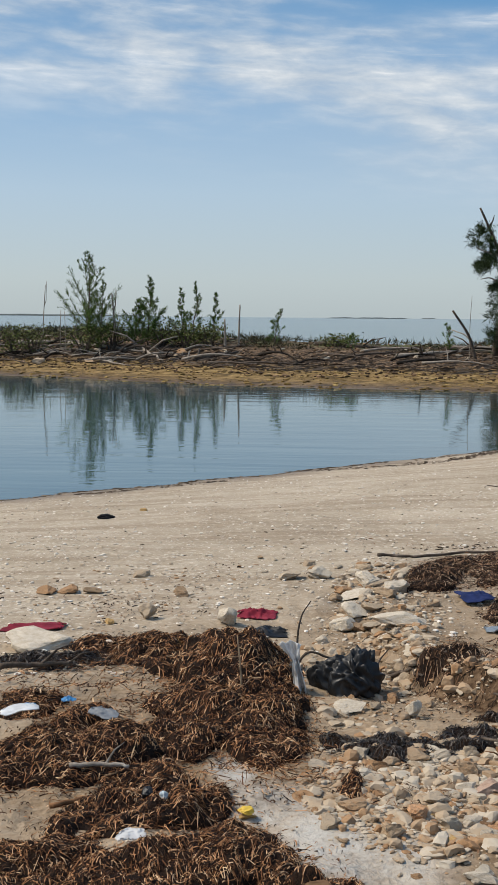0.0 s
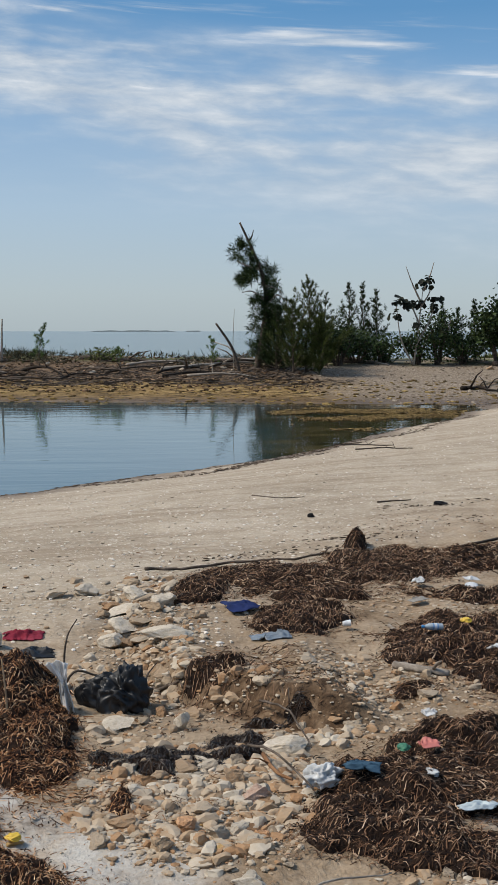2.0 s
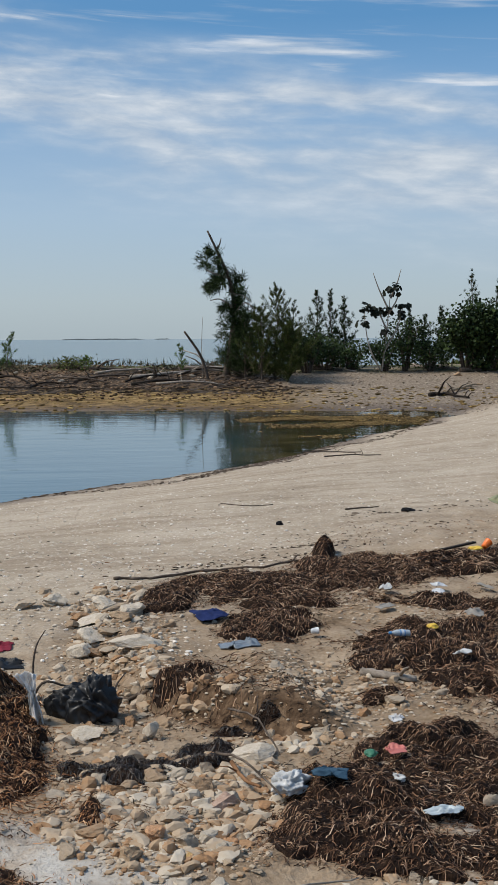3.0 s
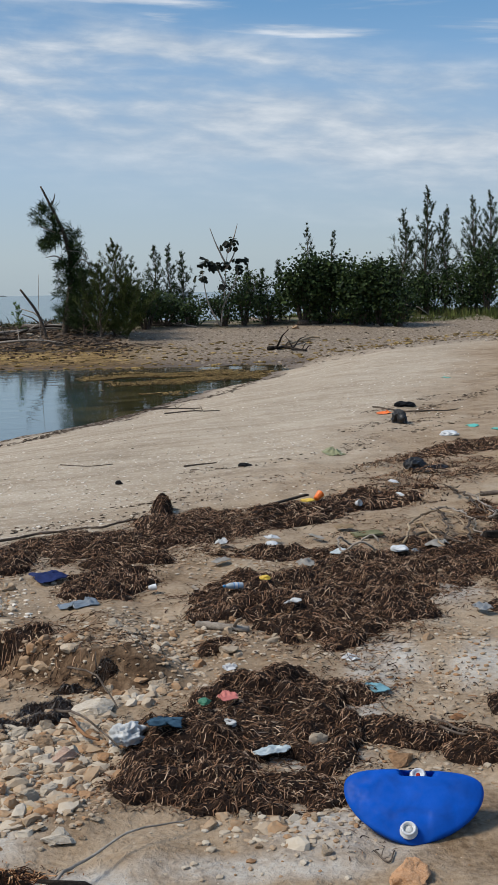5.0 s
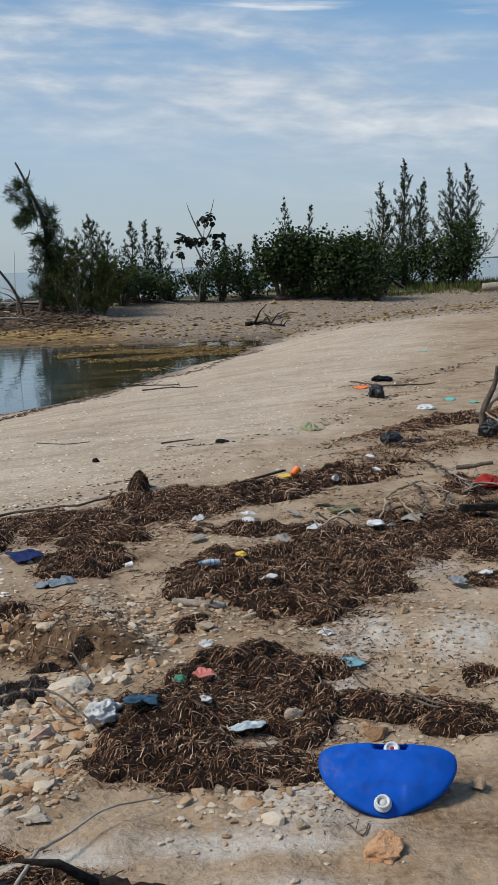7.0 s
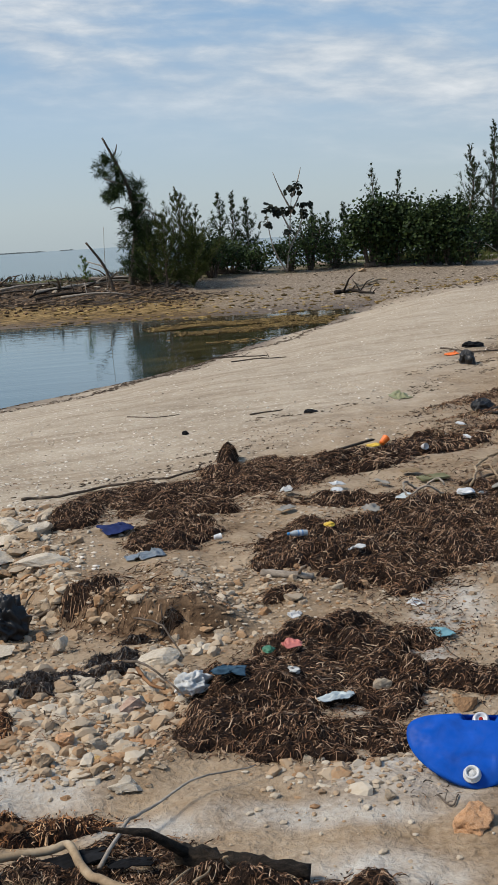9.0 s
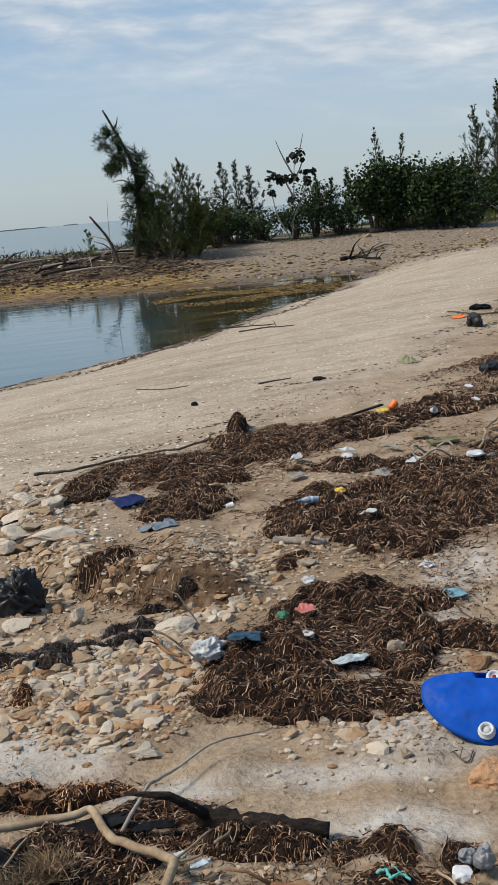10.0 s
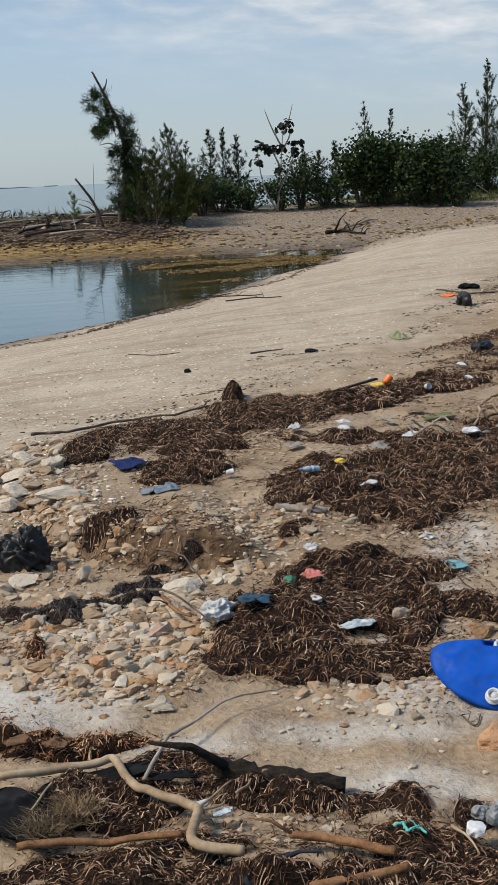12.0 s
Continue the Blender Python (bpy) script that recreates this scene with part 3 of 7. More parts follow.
def weed_pile(cx, cy, rx, ry, rot, high, label="", seed=0, density=None, size=None, name="seaweed_mound", strands=None):
    """A heap of dry seagrass: a matted body, coloured near-black for shaded gaps, and the loose strands on it."""
    rng = np.random.default_rng(seed + 100)
    strands = strands or (M_REDSTRAND if cx < 0.3 and cy > 2.9 else M_STRAND)
    far = math.hypot(cx, cy)
    size = size or (0.72 if far < 3.3 else 0.82 if far < 4.8 else 1.0 if far < 8 else 1.5)
    ca, sa = math.cos(rot), math.sin(rot)

    def local(x, y):
        return ((x - cx) * ca + (y - cy) * sa) / rx, (-(x - cx) * sa + (y - cy) * ca) / ry

    def rim(x, y):
        u, v = local(x, y)
        return np.sqrt(u * u + v * v) + 0.42 * fbm(x, y, 0.45 * max(1, far / 6), seed) + 0.40 * fbm(x, y, 0.14 * max(1, far / 6), seed + 8) + 0.02

    def surf(x, y):
        q = np.clip(1 - rim(x, y) ** 2, 0, 1)
        return ground_z(x, y) + high * q ** 0.62 * (0.80 + 0.75 * fbm(x, y, 0.24, seed + 3)) + 0.055 * fbm(x, y, 0.10, seed + 4, 3) * np.sqrt(q)

    rings, around = 32, 88
    t, a = np.meshgrid(np.linspace(0, 1.5, rings), np.linspace(0, 2 * math.pi, around, endpoint=False), indexing="ij")
    x = cx + rx * t * np.cos(a) * ca - ry * t * np.sin(a) * sa
    y = cy + rx * t * np.cos(a) * sa + ry * t * np.sin(a) * ca
    inside = rim(x, y) < 0.97
    z = np.where(inside, surf(x, y) + 0.001, ground_z(x, y) - 0.025)
    i, j = np.meshgrid(np.arange(rings - 1), np.arange(around), indexing="ij")
    k = (j + 1) % around
    quads = np.stack((i * around + j, (i + 1) * around + j, (i + 1) * around + k, i * around + k), -1).reshape(-1, 4)
    keep = inside.ravel()[quads].any(1)
    o = np.array((cx, cy, float(ground_z(cx, cy))))
    used, inv = np.unique(quads[keep], return_inverse=True)
    if not density:
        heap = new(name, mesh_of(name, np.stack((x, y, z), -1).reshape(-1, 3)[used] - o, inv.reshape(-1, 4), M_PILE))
        heap.location = o
    area = math.pi * rx * ry
    n = int(min(20000, area * (density or 14000 / size ** 2) * 1.6))
    r, b = np.sqrt(rng.random(n)) * 1.5, rng.random(n) * 2 * math.pi
    px = cx + rx * r * np.cos(b) * ca - ry * r * np.sin(b) * sa
    py = cy + rx * r * np.cos(b) * sa + ry * r * np.sin(b) * ca
    keep = rim(px, py) < 0.96 + 0.55 * rng.random(n) ** 4
    p0 = np.stack((px, py), -1)[keep]
    n = len(p0)
    flow = rot + 0.6 + 2.6 * fbm(p0[:, 0], p0[:, 1], 0.4, seed + 6)
    heading = np.where(rng.random(n) < 0.5, flow + rng.normal(0, 0.45, n), rng.random(n) * 6.283)
    length = size * (0.011 + 0.044 * rng.random(n) ** 2)
    verts, faces = ribbon_arrays(p0, heading, rng.normal(0, 0.15, n), length, size * (0.0022 + 0.0036 * rng.random(n)), size * 0.011 * rng.random(n) ** 2, surf, rng.normal(0, 0.8, n), 3 if size < 1 else 2)
    if density:
        heap = new(name, mesh_of(name, verts - o, faces, strands, False))
        heap.location = o
    else:
        part("thatch", mesh_of("thatch", verts - o, faces, strands, False), heap, kind="stuff")
    if density:
        tagged(heap, kind="stuff")
    return tagged(heap, label or "heap of dry brown seagrass washed up on sand", "seaweed pile", "seagrass driftline")


THIN = "thin spread of dry seagrass on sand"
DENSE = "large heap of dry brown seagrass on pale sand"
# beside the washed-out hollow
weed_pile(-0.188, 5.160, 0.232, 0.428, 0.036, 0.15, DENSE, seed=1)
weed_pile(-0.162, 4.536, 0.292, 0.431, 0.036, 0.1, DENSE, seed=2)
weed_pile(-0.459, 5.326, 0.236, 0.295, 0.086, 0.07, seed=3)
weed_pile(-0.008, 4.315, 0.150, 0.286, 0.002, 0.06, seed=4)
weed_pile(-0.280, 4.214, 0.165, 0.241, 0.066, 0.06, seed=5)
weed_pile(-0.928, 5.173, 0.278, 0.118, 0.178, 0.03, "thin dark strip of damp seagrass on sand", seed=6, strands=M_DAMP)
weed_pile(-0.712, 5.431, 0.165, 0.196, 0.130, 0.04, seed=7)
weed_pile(-0.890, 4.558, 0.148, 0.188, 0.193, 0.06, seed=8)
weed_pile(-0.668, 4.342, 0.141, 0.154, 0.153, 0.06, seed=9)
weed_pile(-0.669, 3.938, 0.288, 0.233, 0.168, 0.09, DENSE, seed=10)
weed_pile(-0.459, 4.159, 0.106, 0.202, 0.110, 0.04, seed=11)
weed_pile(-0.371, 3.778, 0.167, 0.137, 0.098, 0.05, seed=12)
weed_pile(-0.400, 3.494, 0.214, 0.137, 0.114, 0.05, seed=13)
weed_pile(-0.221, 3.591, 0.116, 0.171, 0.062, 0.05, seed=14)
weed_pile(-0.311, 3.141, 0.441, 0.179, 0.099, 0.06, DENSE, seed=15)
weed_pile(-0.068, 3.240, 0.156, 0.213, 0.021, 0.06, DENSE, seed=16)
weed_pile(-0.594, 3.220, 0.167, 0.116, 0.182, 0.05, seed=17)
weed_pile(0.155, 3.087, 0.101, 0.041, -0.050, 0.04, seed=18)
weed_pile(-0.068, 3.883, 0.270, 0.281, 0.017, 0.02, THIN, seed=19, density=4500)
weed_pile(0.132, 4.124, 0.171, 0.337, -0.032, 0.02, THIN, seed=20, density=3500)
weed_pile(0.410, 3.792, 0.298, 0.253, -0.108, 0.015, THIN, seed=21, density=2200)
weed_pile(-0.701, 4.835, 0.335, 0.472, 0.144, 0.02, THIN, seed=22, density=3500)
weed_pile(-0.683, 3.625, 0.166, 0.181, 0.186, 0.015, THIN, seed=23, density=1800)
weed_pile(0.476, 4.200, 0.220, 0.122, -0.113, 0.055, "damp blackish strip of seagrass among stones", seed=24, strands=M_DAMP)
weed_pile(0.733, 4.339, 0.128, 0.134, -0.167, 0.055, "damp blackish strip of seagrass among stones", seed=25, strands=M_DAMP)
weed_pile(0.275, 4.263, 0.078, 0.107, -0.064, 0.02, "damp blackish strip of seagrass among stones", seed=26, strands=M_DAMP)
weed_pile(0.914, 4.599, 0.111, 0.029, -0.196, 0.055, "damp blackish strip of seagrass among stones", seed=27, strands=M_DAMP)
weed_pile(0.747, 5.090, 0.138, 0.170, -0.146, 0.05, seed=28)
weed_pile(0.960, 5.287, 0.225, 0.178, -0.180, 0.015, THIN, seed=29, density=3500)
weed_pile(1.005, 4.849, 0.281, 0.208, -0.204, 0.015, THIN, seed=30, density=2500)
weed_pile(0.275, 3.834, 0.038, 0.175, -0.072, 0.03, seed=31)
weed_pile(1.522, 4.830, 0.109, 0.093, -0.305, 0.03, seed=32)
# the upper driftline
weed_pile(1.482, 7.024, 0.561, 0.481, -0.193, 0.06, seed=12)
weed_pile(2.140, 7.466, 0.446, 0.476, -0.264, 0.06, seed=13)
weed_pile(2.802, 7.504, 0.363, 0.332, -0.342, 0.05, seed=14)
weed_pile(1.300, 6.113, 0.277, 0.302, -0.194, 0.08, seed=15)
weed_pile(2.091, 8.176, 0.081, 0.205, -0.239, 0.10, "small tall tuft of dry seagrass", 16)
weed_pile(0.888, 6.913, 0.185, 0.346, -0.116, 0.06, seed=17)
weed_pile(1.906, 5.542, 0.316, 0.478, -0.331, 0.08, DENSE, seed=33)
weed_pile(2.084, 5.214, 0.363, 0.506, -0.380, 0.09, DENSE, seed=34)
weed_pile(2.150, 4.844, 0.126, 0.254, -0.418, 0.07, seed=35)
weed_pile(2.628, 5.730, 0.387, 0.490, -0.430, 0.06, DENSE, seed=36)
weed_pile(2.495, 5.146, 0.204, 0.490, -0.451, 0.06, seed=37)
weed_pile(1.534, 4.823, 0.070, 0.071, -0.308, 0.03, seed=38)
weed_pile(2.346, 5.010, 0.236, 0.401, -0.438, 0.02, THIN, seed=39, density=3500)
weed_pile(3.541, 7.807, 0.591, 0.300, 0.389, 0.05, seed=24)
weed_pile(4.535, 8.754, 0.943, 0.350, 0.647, 0.04, THIN, 23, 2600)
weed_pile(4.665, 9.584, 0.780, 0.220, 0.427, 0.04, THIN, 25, 2600)
weed_pile(5.694, 10.209, 0.970, 0.300, 0.481, 0.04, seed=26)
weed_pile(4.833, 8.493, 0.811, 0.220, 0.439, 0.03, THIN, 65, 2200)
weed_pile(3.382, 6.082, 0.391, 0.421, -0.508, 0.05, DENSE, seed=40)
weed_pile(2.973, 5.830, 0.459, 0.354, -0.472, 0.04, seed=41)
weed_pile(3.373, 5.609, 0.238, 0.412, -0.541, 0.04, seed=42)
weed_pile(2.455, 6.405, 0.492, 0.141, -0.366, 0.03, seed=43)
weed_pile(3.099, 5.418, 0.280, 0.127, -0.520, 0.015, THIN, seed=44, density=3000)
weed_pile(3.151, 6.598, 0.485, 0.192, -0.446, 0.02, THIN, seed=45, density=3000)
weed_pile(2.831, 5.151, 0.250, 0.284, -0.503, 0.015, THIN, seed=46, density=1500)
weed_pile(3.038, 4.962, 0.107, 0.131, -0.549, 0.03, seed=47)
weed_pile(2.313, 3.759, 0.102, 0.109, -0.552, 0.035, seed=48)
weed_pile(3.568, 6.902, 0.436, 0.282, -0.477, 0.015, THIN, seed=49, density=1800)
weed_pile(4.128, 7.095, 0.228, 0.424, -0.527, 0.02, seed=50)
# beside the blue drum
weed_pile(1.530, 4.053, 0.329, 0.278, -0.361, 0.1, DENSE, seed=51)
weed_pile(1.238, 3.802, 0.319, 0.332, -0.315, 0.1, DENSE, seed=52)
weed_pile(1.041, 3.512, 0.268, 0.213, -0.288, 0.06, DENSE, seed=53)
weed_pile(1.510, 3.667, 0.185, 0.256, -0.391, 0.06, seed=54)
weed_pile(1.206, 3.240, 0.290, 0.096, -0.356, 0.035, seed=55)
weed_pile(1.458, 3.228, 0.089, 0.087, -0.424, 0.03, seed=56)
weed_pile(1.880, 3.596, 0.292, 0.151, -0.482, 0.05, seed=57)
weed_pile(2.038, 3.365, 0.139, 0.124, -0.545, 0.05, seed=58)
weed_pile(1.818, 4.036, 0.119, 0.134, -0.423, 0.03, seed=59)
weed_pile(1.428, 3.449, 0.163, 0.164, -0.393, 0.015, THIN, seed=60, density=3000)
weed_pile(1.347, 2.889, 0.110, 0.110, -0.436, 0.012, THIN, seed=61, density=1600)
# nearest heaps
weed_pile(0.293, 3.029, 0.236, 0.076, -0.096, 0.035, seed=62)
weed_pile(0.557, 2.827, 0.146, 0.080, -0.195, 0.035, seed=63)
weed_pile(0.292, 2.666, 0.261, 0.176, -0.109, 0.045, DENSE, seed=64)
weed_pile(0.319, 2.377, 0.352, 0.124, -0.133, 0.04, DENSE, seed=65)
weed_pile(0.650, 2.634, 0.174, 0.071, -0.242, 0.03, seed=66)
weed_pile(1.009, 2.415, 0.104, 0.090, -0.396, 0.035, DENSE, seed=67)
weed_pile(1.029, 2.186, 0.168, 0.125, -0.440, 0.035, DENSE, seed=68)
weed_pile(1.199, 2.321, 0.061, 0.064, -0.477, 0.03, seed=69)
weed_pile(0.673, 2.447, 0.191, 0.141, -0.268, 0.015, THIN, seed=70, density=3500)
weed_pile(0.805, 2.211, 0.164, 0.095, -0.349, 0.015, THIN, seed=71, density=4500)
weed_pile(0.635, 2.215, 0.139, 0.053, -0.279, 0.03, seed=201)
weed_pile(0.863, 2.375, 0.161, 0.109, -0.348, 0.015, THIN, seed=202, density=8000)
weed_pile(1.082, 2.106, 0.120, 0.108, -0.474, 0.035, seed=203)
weed_pile(0.834, 2.143, 0.111, 0.047, -0.371, 0.025, seed=204)
weed_pile(0.774, 2.547, 0.157, 0.053, -0.295, 0.02, seed=205)
weed_pile(1.271, 3.326, 0.246, 0.109, -0.365, 0.03, seed=206)
weed_pile(3.852, 6.385, 0.203, 0.314, -0.543, 0.03, seed=207)
weed_pile(1.952, 4.456, 0.256, 0.154, -0.413, 0.012, THIN, seed=208, density=3500)

# ---- stones ----


def stone_mesh(seed, detail=3):
    bm = bmesh.new()
    bmesh.ops.create_icosphere(bm, subdivisions=detail, radius=0.5)
    rng = random.Random(seed)
    cuts = [(Vector((rng.gauss(0, 1), rng.gauss(0, 1), rng.gauss(0, 1))).normalized(), 0.20 + 0.17 * rng.random()) for _ in range(11)]
    off = Vector((seed * 3.1, seed * 1.7, 0))
    for v in bm.verts:
        for n, h in cuts:
            e = v.co.dot(n) - h
            if e > 0:
                v.co -= n * e * 0.96
        v.co *= (1 + 0.22 * noise.noise(v.co * 3.1 + off) + 0.16 * noise.noise(v.co * 9 + off)) * 1.3
    return mesh_from(bm, "stone", M_STONE, False)


M_PALESTONE = grainy("pale_limestone", (0.38, 0.30, 0.21), (0.54, 0.46, 0.36), (0.66, 0.60, 0.51), 9, 0.9, 0.6, 0.01)
STONES = [stone_mesh(i) for i in range(14)]
stone_rng = random.Random(5)


def stone(x, y, w, depth=None, high=None, sink=0.22, label="", mesh=None, turn=None):
    ob = new("stone", mesh or stone_rng.choice(STONES))
    depth, high = depth or w * stone_rng.uniform(0.6, 1.0), high or w * stone_rng.uniform(0.28, 0.52)
    ob.matrix_world = pose(x, y, float(ground_z(x, y)) + high * (0.5 - sink), stone_rng.uniform(-12, 12), stone_rng.uniform(-12, 12), stone_rng.uniform(0, 360) if turn is None else turn) @ Matrix.Diagonal((w, depth, high, 1))
    return tagged(ob, label or "pale weathered limestone cobble on sand", "stone", "limestone cobbles")


def stones_in(cx, cy, rx, ry, rot, n, small, large):
    ca, sa = math.cos(rot), math.sin(rot)
    for _ in range(n):
        r, a = math.sqrt(stone_rng.random()), stone_rng.random() * 6.283
        u, v = rx * r * math.cos(a), ry * r * math.sin(a)
        stone(cx + u * ca - v * sa, cy + u * sa + v * ca, small + (large - small) * stone_rng.random() ** 2.2)


PALE = [stone_mesh(40 + i) for i in range(4)]
for me_ in PALE:
    me_.materials[0] = M_PALESTONE
# slabs round the washed-out bank
SLAB = "flat pale limestone slab lying in the washed-out bank"
stone(0.573, 5.688, 0.255, 0.16, 0.07, 0.2, SLAB, stone_rng.choice(PALE), turn=5)
stone(0.382, 6.106, 0.144, 0.14, 0.08, 0.2, SLAB, stone_rng.choice(PALE), turn=20)
stone(0.336, 5.867, 0.133, 0.12, 0.08, 0.2, SLAB, stone_rng.choice(PALE))
stone(0.490, 6.789, 0.153, 0.15, 0.07, 0.2, SLAB, stone_rng.choice(PALE), turn=15)
stone(0.415, 6.515, 0.168, 0.18, 0.05, 0.2, SLAB, stone_rng.choice(PALE), turn=-20)
stone(0.615, 6.579, 0.139, 0.15, 0.08, 0.2, SLAB, stone_rng.choice(PALE), turn=-25)
stone(0.055, 6.946, 0.124, 0.13, 0.055, 0.2)
stone(0.217, 6.999, 0.131, 0.14, 0.06, 0.2)
stone(-0.248, 5.873, 0.111, 0.09, 0.09, 0.15, "upright pale limestone block beside seagrass", PALE[1])
stone(-0.639, 6.007, 0.085, 0.08, 0.07, 0.1, "pointed yellowish limestone lump on sand")
stone(-1.021, 6.635, 0.088, 0.10, 0.04, 0.1)
stone(-1.149, 6.652, 0.143, 0.12, 0.04, 0.1)
stone(-1.276, 6.655, 0.112, 0.12, 0.04, 0.1)
stone(-0.816, 7.099, 0.094, 0.10, 0.035, 0.1)
stone(-0.522, 6.544, 0.077, 0.08, 0.05, 0.1)
stone(-1.009, 5.467, 0.303, 0.30, 0.10, 0.35, "large rounded sand-crusted rock half buried", PALE[1])
stone(0.552, 4.667, 0.063, 0.05, 0.075, 0.1, "upright pointed pale stone on sand", PALE[1])
stone(0.301, 4.762, 0.125, 0.09, 0.03, 0.2, SLAB, stone_rng.choice(PALE), turn=5)
stone(0.502, 4.108, 0.115, 0.08, 0.05, 0.2)
stone(0.686, 4.139, 0.068, 0.07, 0.06, 0.2)
stone(0.367, 3.443, 0.104, 0.08, 0.05, 0.3)
stone(0.550, 3.514, 0.069, 0.07, 0.05, 0.3)
stone(0.894, 4.253, 0.198, 0.14, 0.07, 0.3, "large pale limestone block among cobbles", PALE[1])
stone(0.719, 3.802, 0.103, 0.08, 0.05, 0.3)
stone(0.584, 3.178, 0.098, 0.055, 0.035, 0.3, "smooth whitish oblong stone on sand", PALE[2], turn=-5)
stone(0.955, 3.351, 0.071, 0.06, 0.03, 0.2)
stone(1.155, 3.283, 0.039, 0.04, 0.035, 0.1)
stone(1.131, 3.323, 0.036, 0.04, 0.03, 0.1)
stone(1.529, 3.616, 0.067, 0.05, 0.05, 0.1)
stone(1.748, 3.409, 0.106, 0.07, 0.035, 0.2)
stone(1.259, 2.845, 0.040, 0.04, 0.03, 0.2)
stone(1.805, 2.845, 0.048, 0.05, 0.03, 0.2)
stone(2.332, 5.435, 0.068, 0.06, 0.04, 0.05)
stones_in(0.289, 3.798, 0.165, 0.433, -0.047, 30, 0.03, 0.10)
stones_in(0.624, 3.887, 0.218, 0.528, -0.133, 44, 0.03, 0.11)
stones_in(0.551, 3.342, 0.190, 0.215, -0.132, 20, 0.02, 0.06)
stones_in(0.557, 6.493, 0.283, 0.910, -0.068, 60, 0.035, 0.13)
stones_in(0.474, 5.191, 0.296, 0.452, -0.068, 26, 0.03, 0.10)
stones_in(0.012, 7.264, 0.340, 0.508, 0.014, 14, 0.04, 0.11)
stones_in(1.030, 4.414, 0.259, 0.110, -0.208, 22, 0.03, 0.09)
stones_in(1.444, 4.947, 0.417, 0.370, -0.264, 30, 0.03, 0.09)
stones_in(1.194, 3.077, 0.230, 0.164, -0.331, 9, 0.02, 0.055)
stones_in(2.430, 4.419, 0.319, 0.354, -0.473, 14, 0.02, 0.06)

rust = grainy("rusty_stone", (0.32, 0.15, 0.07), (0.56, 0.31, 0.16), (0.64, 0.46, 0.32), 22, 0.9, 0.6, 0.01)
ORANGE = stone_mesh(91, 4)
ORANGE.materials[0] = rust
stone(1.392, 2.634, 0.103, 0.09, 0.062, 0.3, "rough rust-orange rock on sand below the drum", ORANGE, 20)
stone(0.679, 3.505, 0.049, 0.04, 0.03, 0.2, "small orange-brown stone among cobbles", ORANGE)
stone(0.471, 3.581, 0.079, 0.06, 0.045, 0.2, "yellowish-brown stone among cobbles", ORANGE)
M_OCHRE = grainy("ochre_stone", (0.30, 0.17, 0.06), (0.48, 0.30, 0.12), (0.58, 0.44, 0.24), 16, 0.9, 0.6, 0.01)
M_PINK = grainy("pinkish_stone", (0.28, 0.17, 0.12), (0.40, 0.27, 0.20), (0.52, 0.40, 0.32), 12, 0.9, 0.5, 0.01)
OCHRE, PINKISH = stone_mesh(92), stone_mesh(93)
OCHRE.materials[0], PINKISH.materials[0] = M_OCHRE, M_PINK
for px_, py_, w_ in ((0.496, 3.616, 0.07), (0.534, 3.390, 0.05), (-0.044, 3.563, 0.05), (-0.656, 6.141, 0.06), (-0.811, 5.894, 0.07), (-1.277, 10.799, 0.07)):
    stone(px_, py_, w_, None, None, 0.2, "ochre-yellow limestone lump on sand", OCHRE)
stone(0.704, 3.780, 0.107, 0.08, 0.05, 0.2, "pinkish rock among pale cobbles", PINKISH)
stone(0.706, 3.793, 0.093, 0.08, 0.05, 0.2, "pinkish rock among pale cobbles", PINKISH)


def pebble_field(name, label, places, seed, sizes, material, flat=0.5, slim=None):
    """Loose small stones and shell bits, one mesh; places: (x, y) arrays."""
    rng = np.random.default_rng(seed)
    x, y = places
    n = len(x)
    bm = bmesh.new()
    bmesh.ops.create_icosphere(bm, subdivisions=1, radius=0.5)
    base = np.array([v.co[:] for v in bm.verts])
    tri = np.array([[v.index for v in f.verts] for f in bm.faces])
    bm.free()
    w = sizes[0] + (sizes[1] - sizes[0]) * rng.random(n) ** 2.5
    sc = np.stack((w, w * (0.55 + 0.45 * rng.random(n)), w * flat * (0.6 + 0.6 * rng.random(n))), -1)
    if slim is not None:
        sc[:, 1] = w * (0.16 + 0.26 * rng.random(n))
    jig = base[None] * (1 + 0.35 * (rng.random((n, len(base), 1)) - 0.5)) * sc[:, None]
    a = rng.random(n) * 6.283 if slim is None else rng.normal(slim, 0.55, n)
    ca, sa = np.cos(a)[:, None], np.sin(a)[:, None]
    X = jig[..., 0] * ca - jig[..., 1] * sa + x[:, None]
    Y = jig[..., 0] * sa + jig[..., 1] * ca + y[:, None]
    Z = jig[..., 2] + (ground_z(x, y) + sc[:, 2] * 0.22)[:, None]
    verts = np.stack((X, Y, Z), -1).reshape(-1, 3)
    faces = (tri[None] + (np.arange(n) * len(base))[:, None, None]).reshape(-1, 3)
    return tagged(new(name, mesh_of(name, verts, faces, material, False)), label, "pebbles", kind="stuff")


def in_ellipse(cx, cy, rx, ry, rot, n, seed):
    rng = np.random.default_rng(seed)
    r, a = np.sqrt(rng.random(n)) * (0.75 + 0.4 * rng.random(n)), rng.random(n) * 6.283
    u, v = rx * r * np.cos(a), ry * r * np.sin(a)
    return cx + u * math.cos(rot) - v * math.sin(rot), cy + u * math.sin(rot) + v * math.cos(rot)


def gather(*regions):
    xs, ys = zip(*[in_ellipse(*r) for r in regions])
    return np.concatenate(xs), np.concatenate(ys)


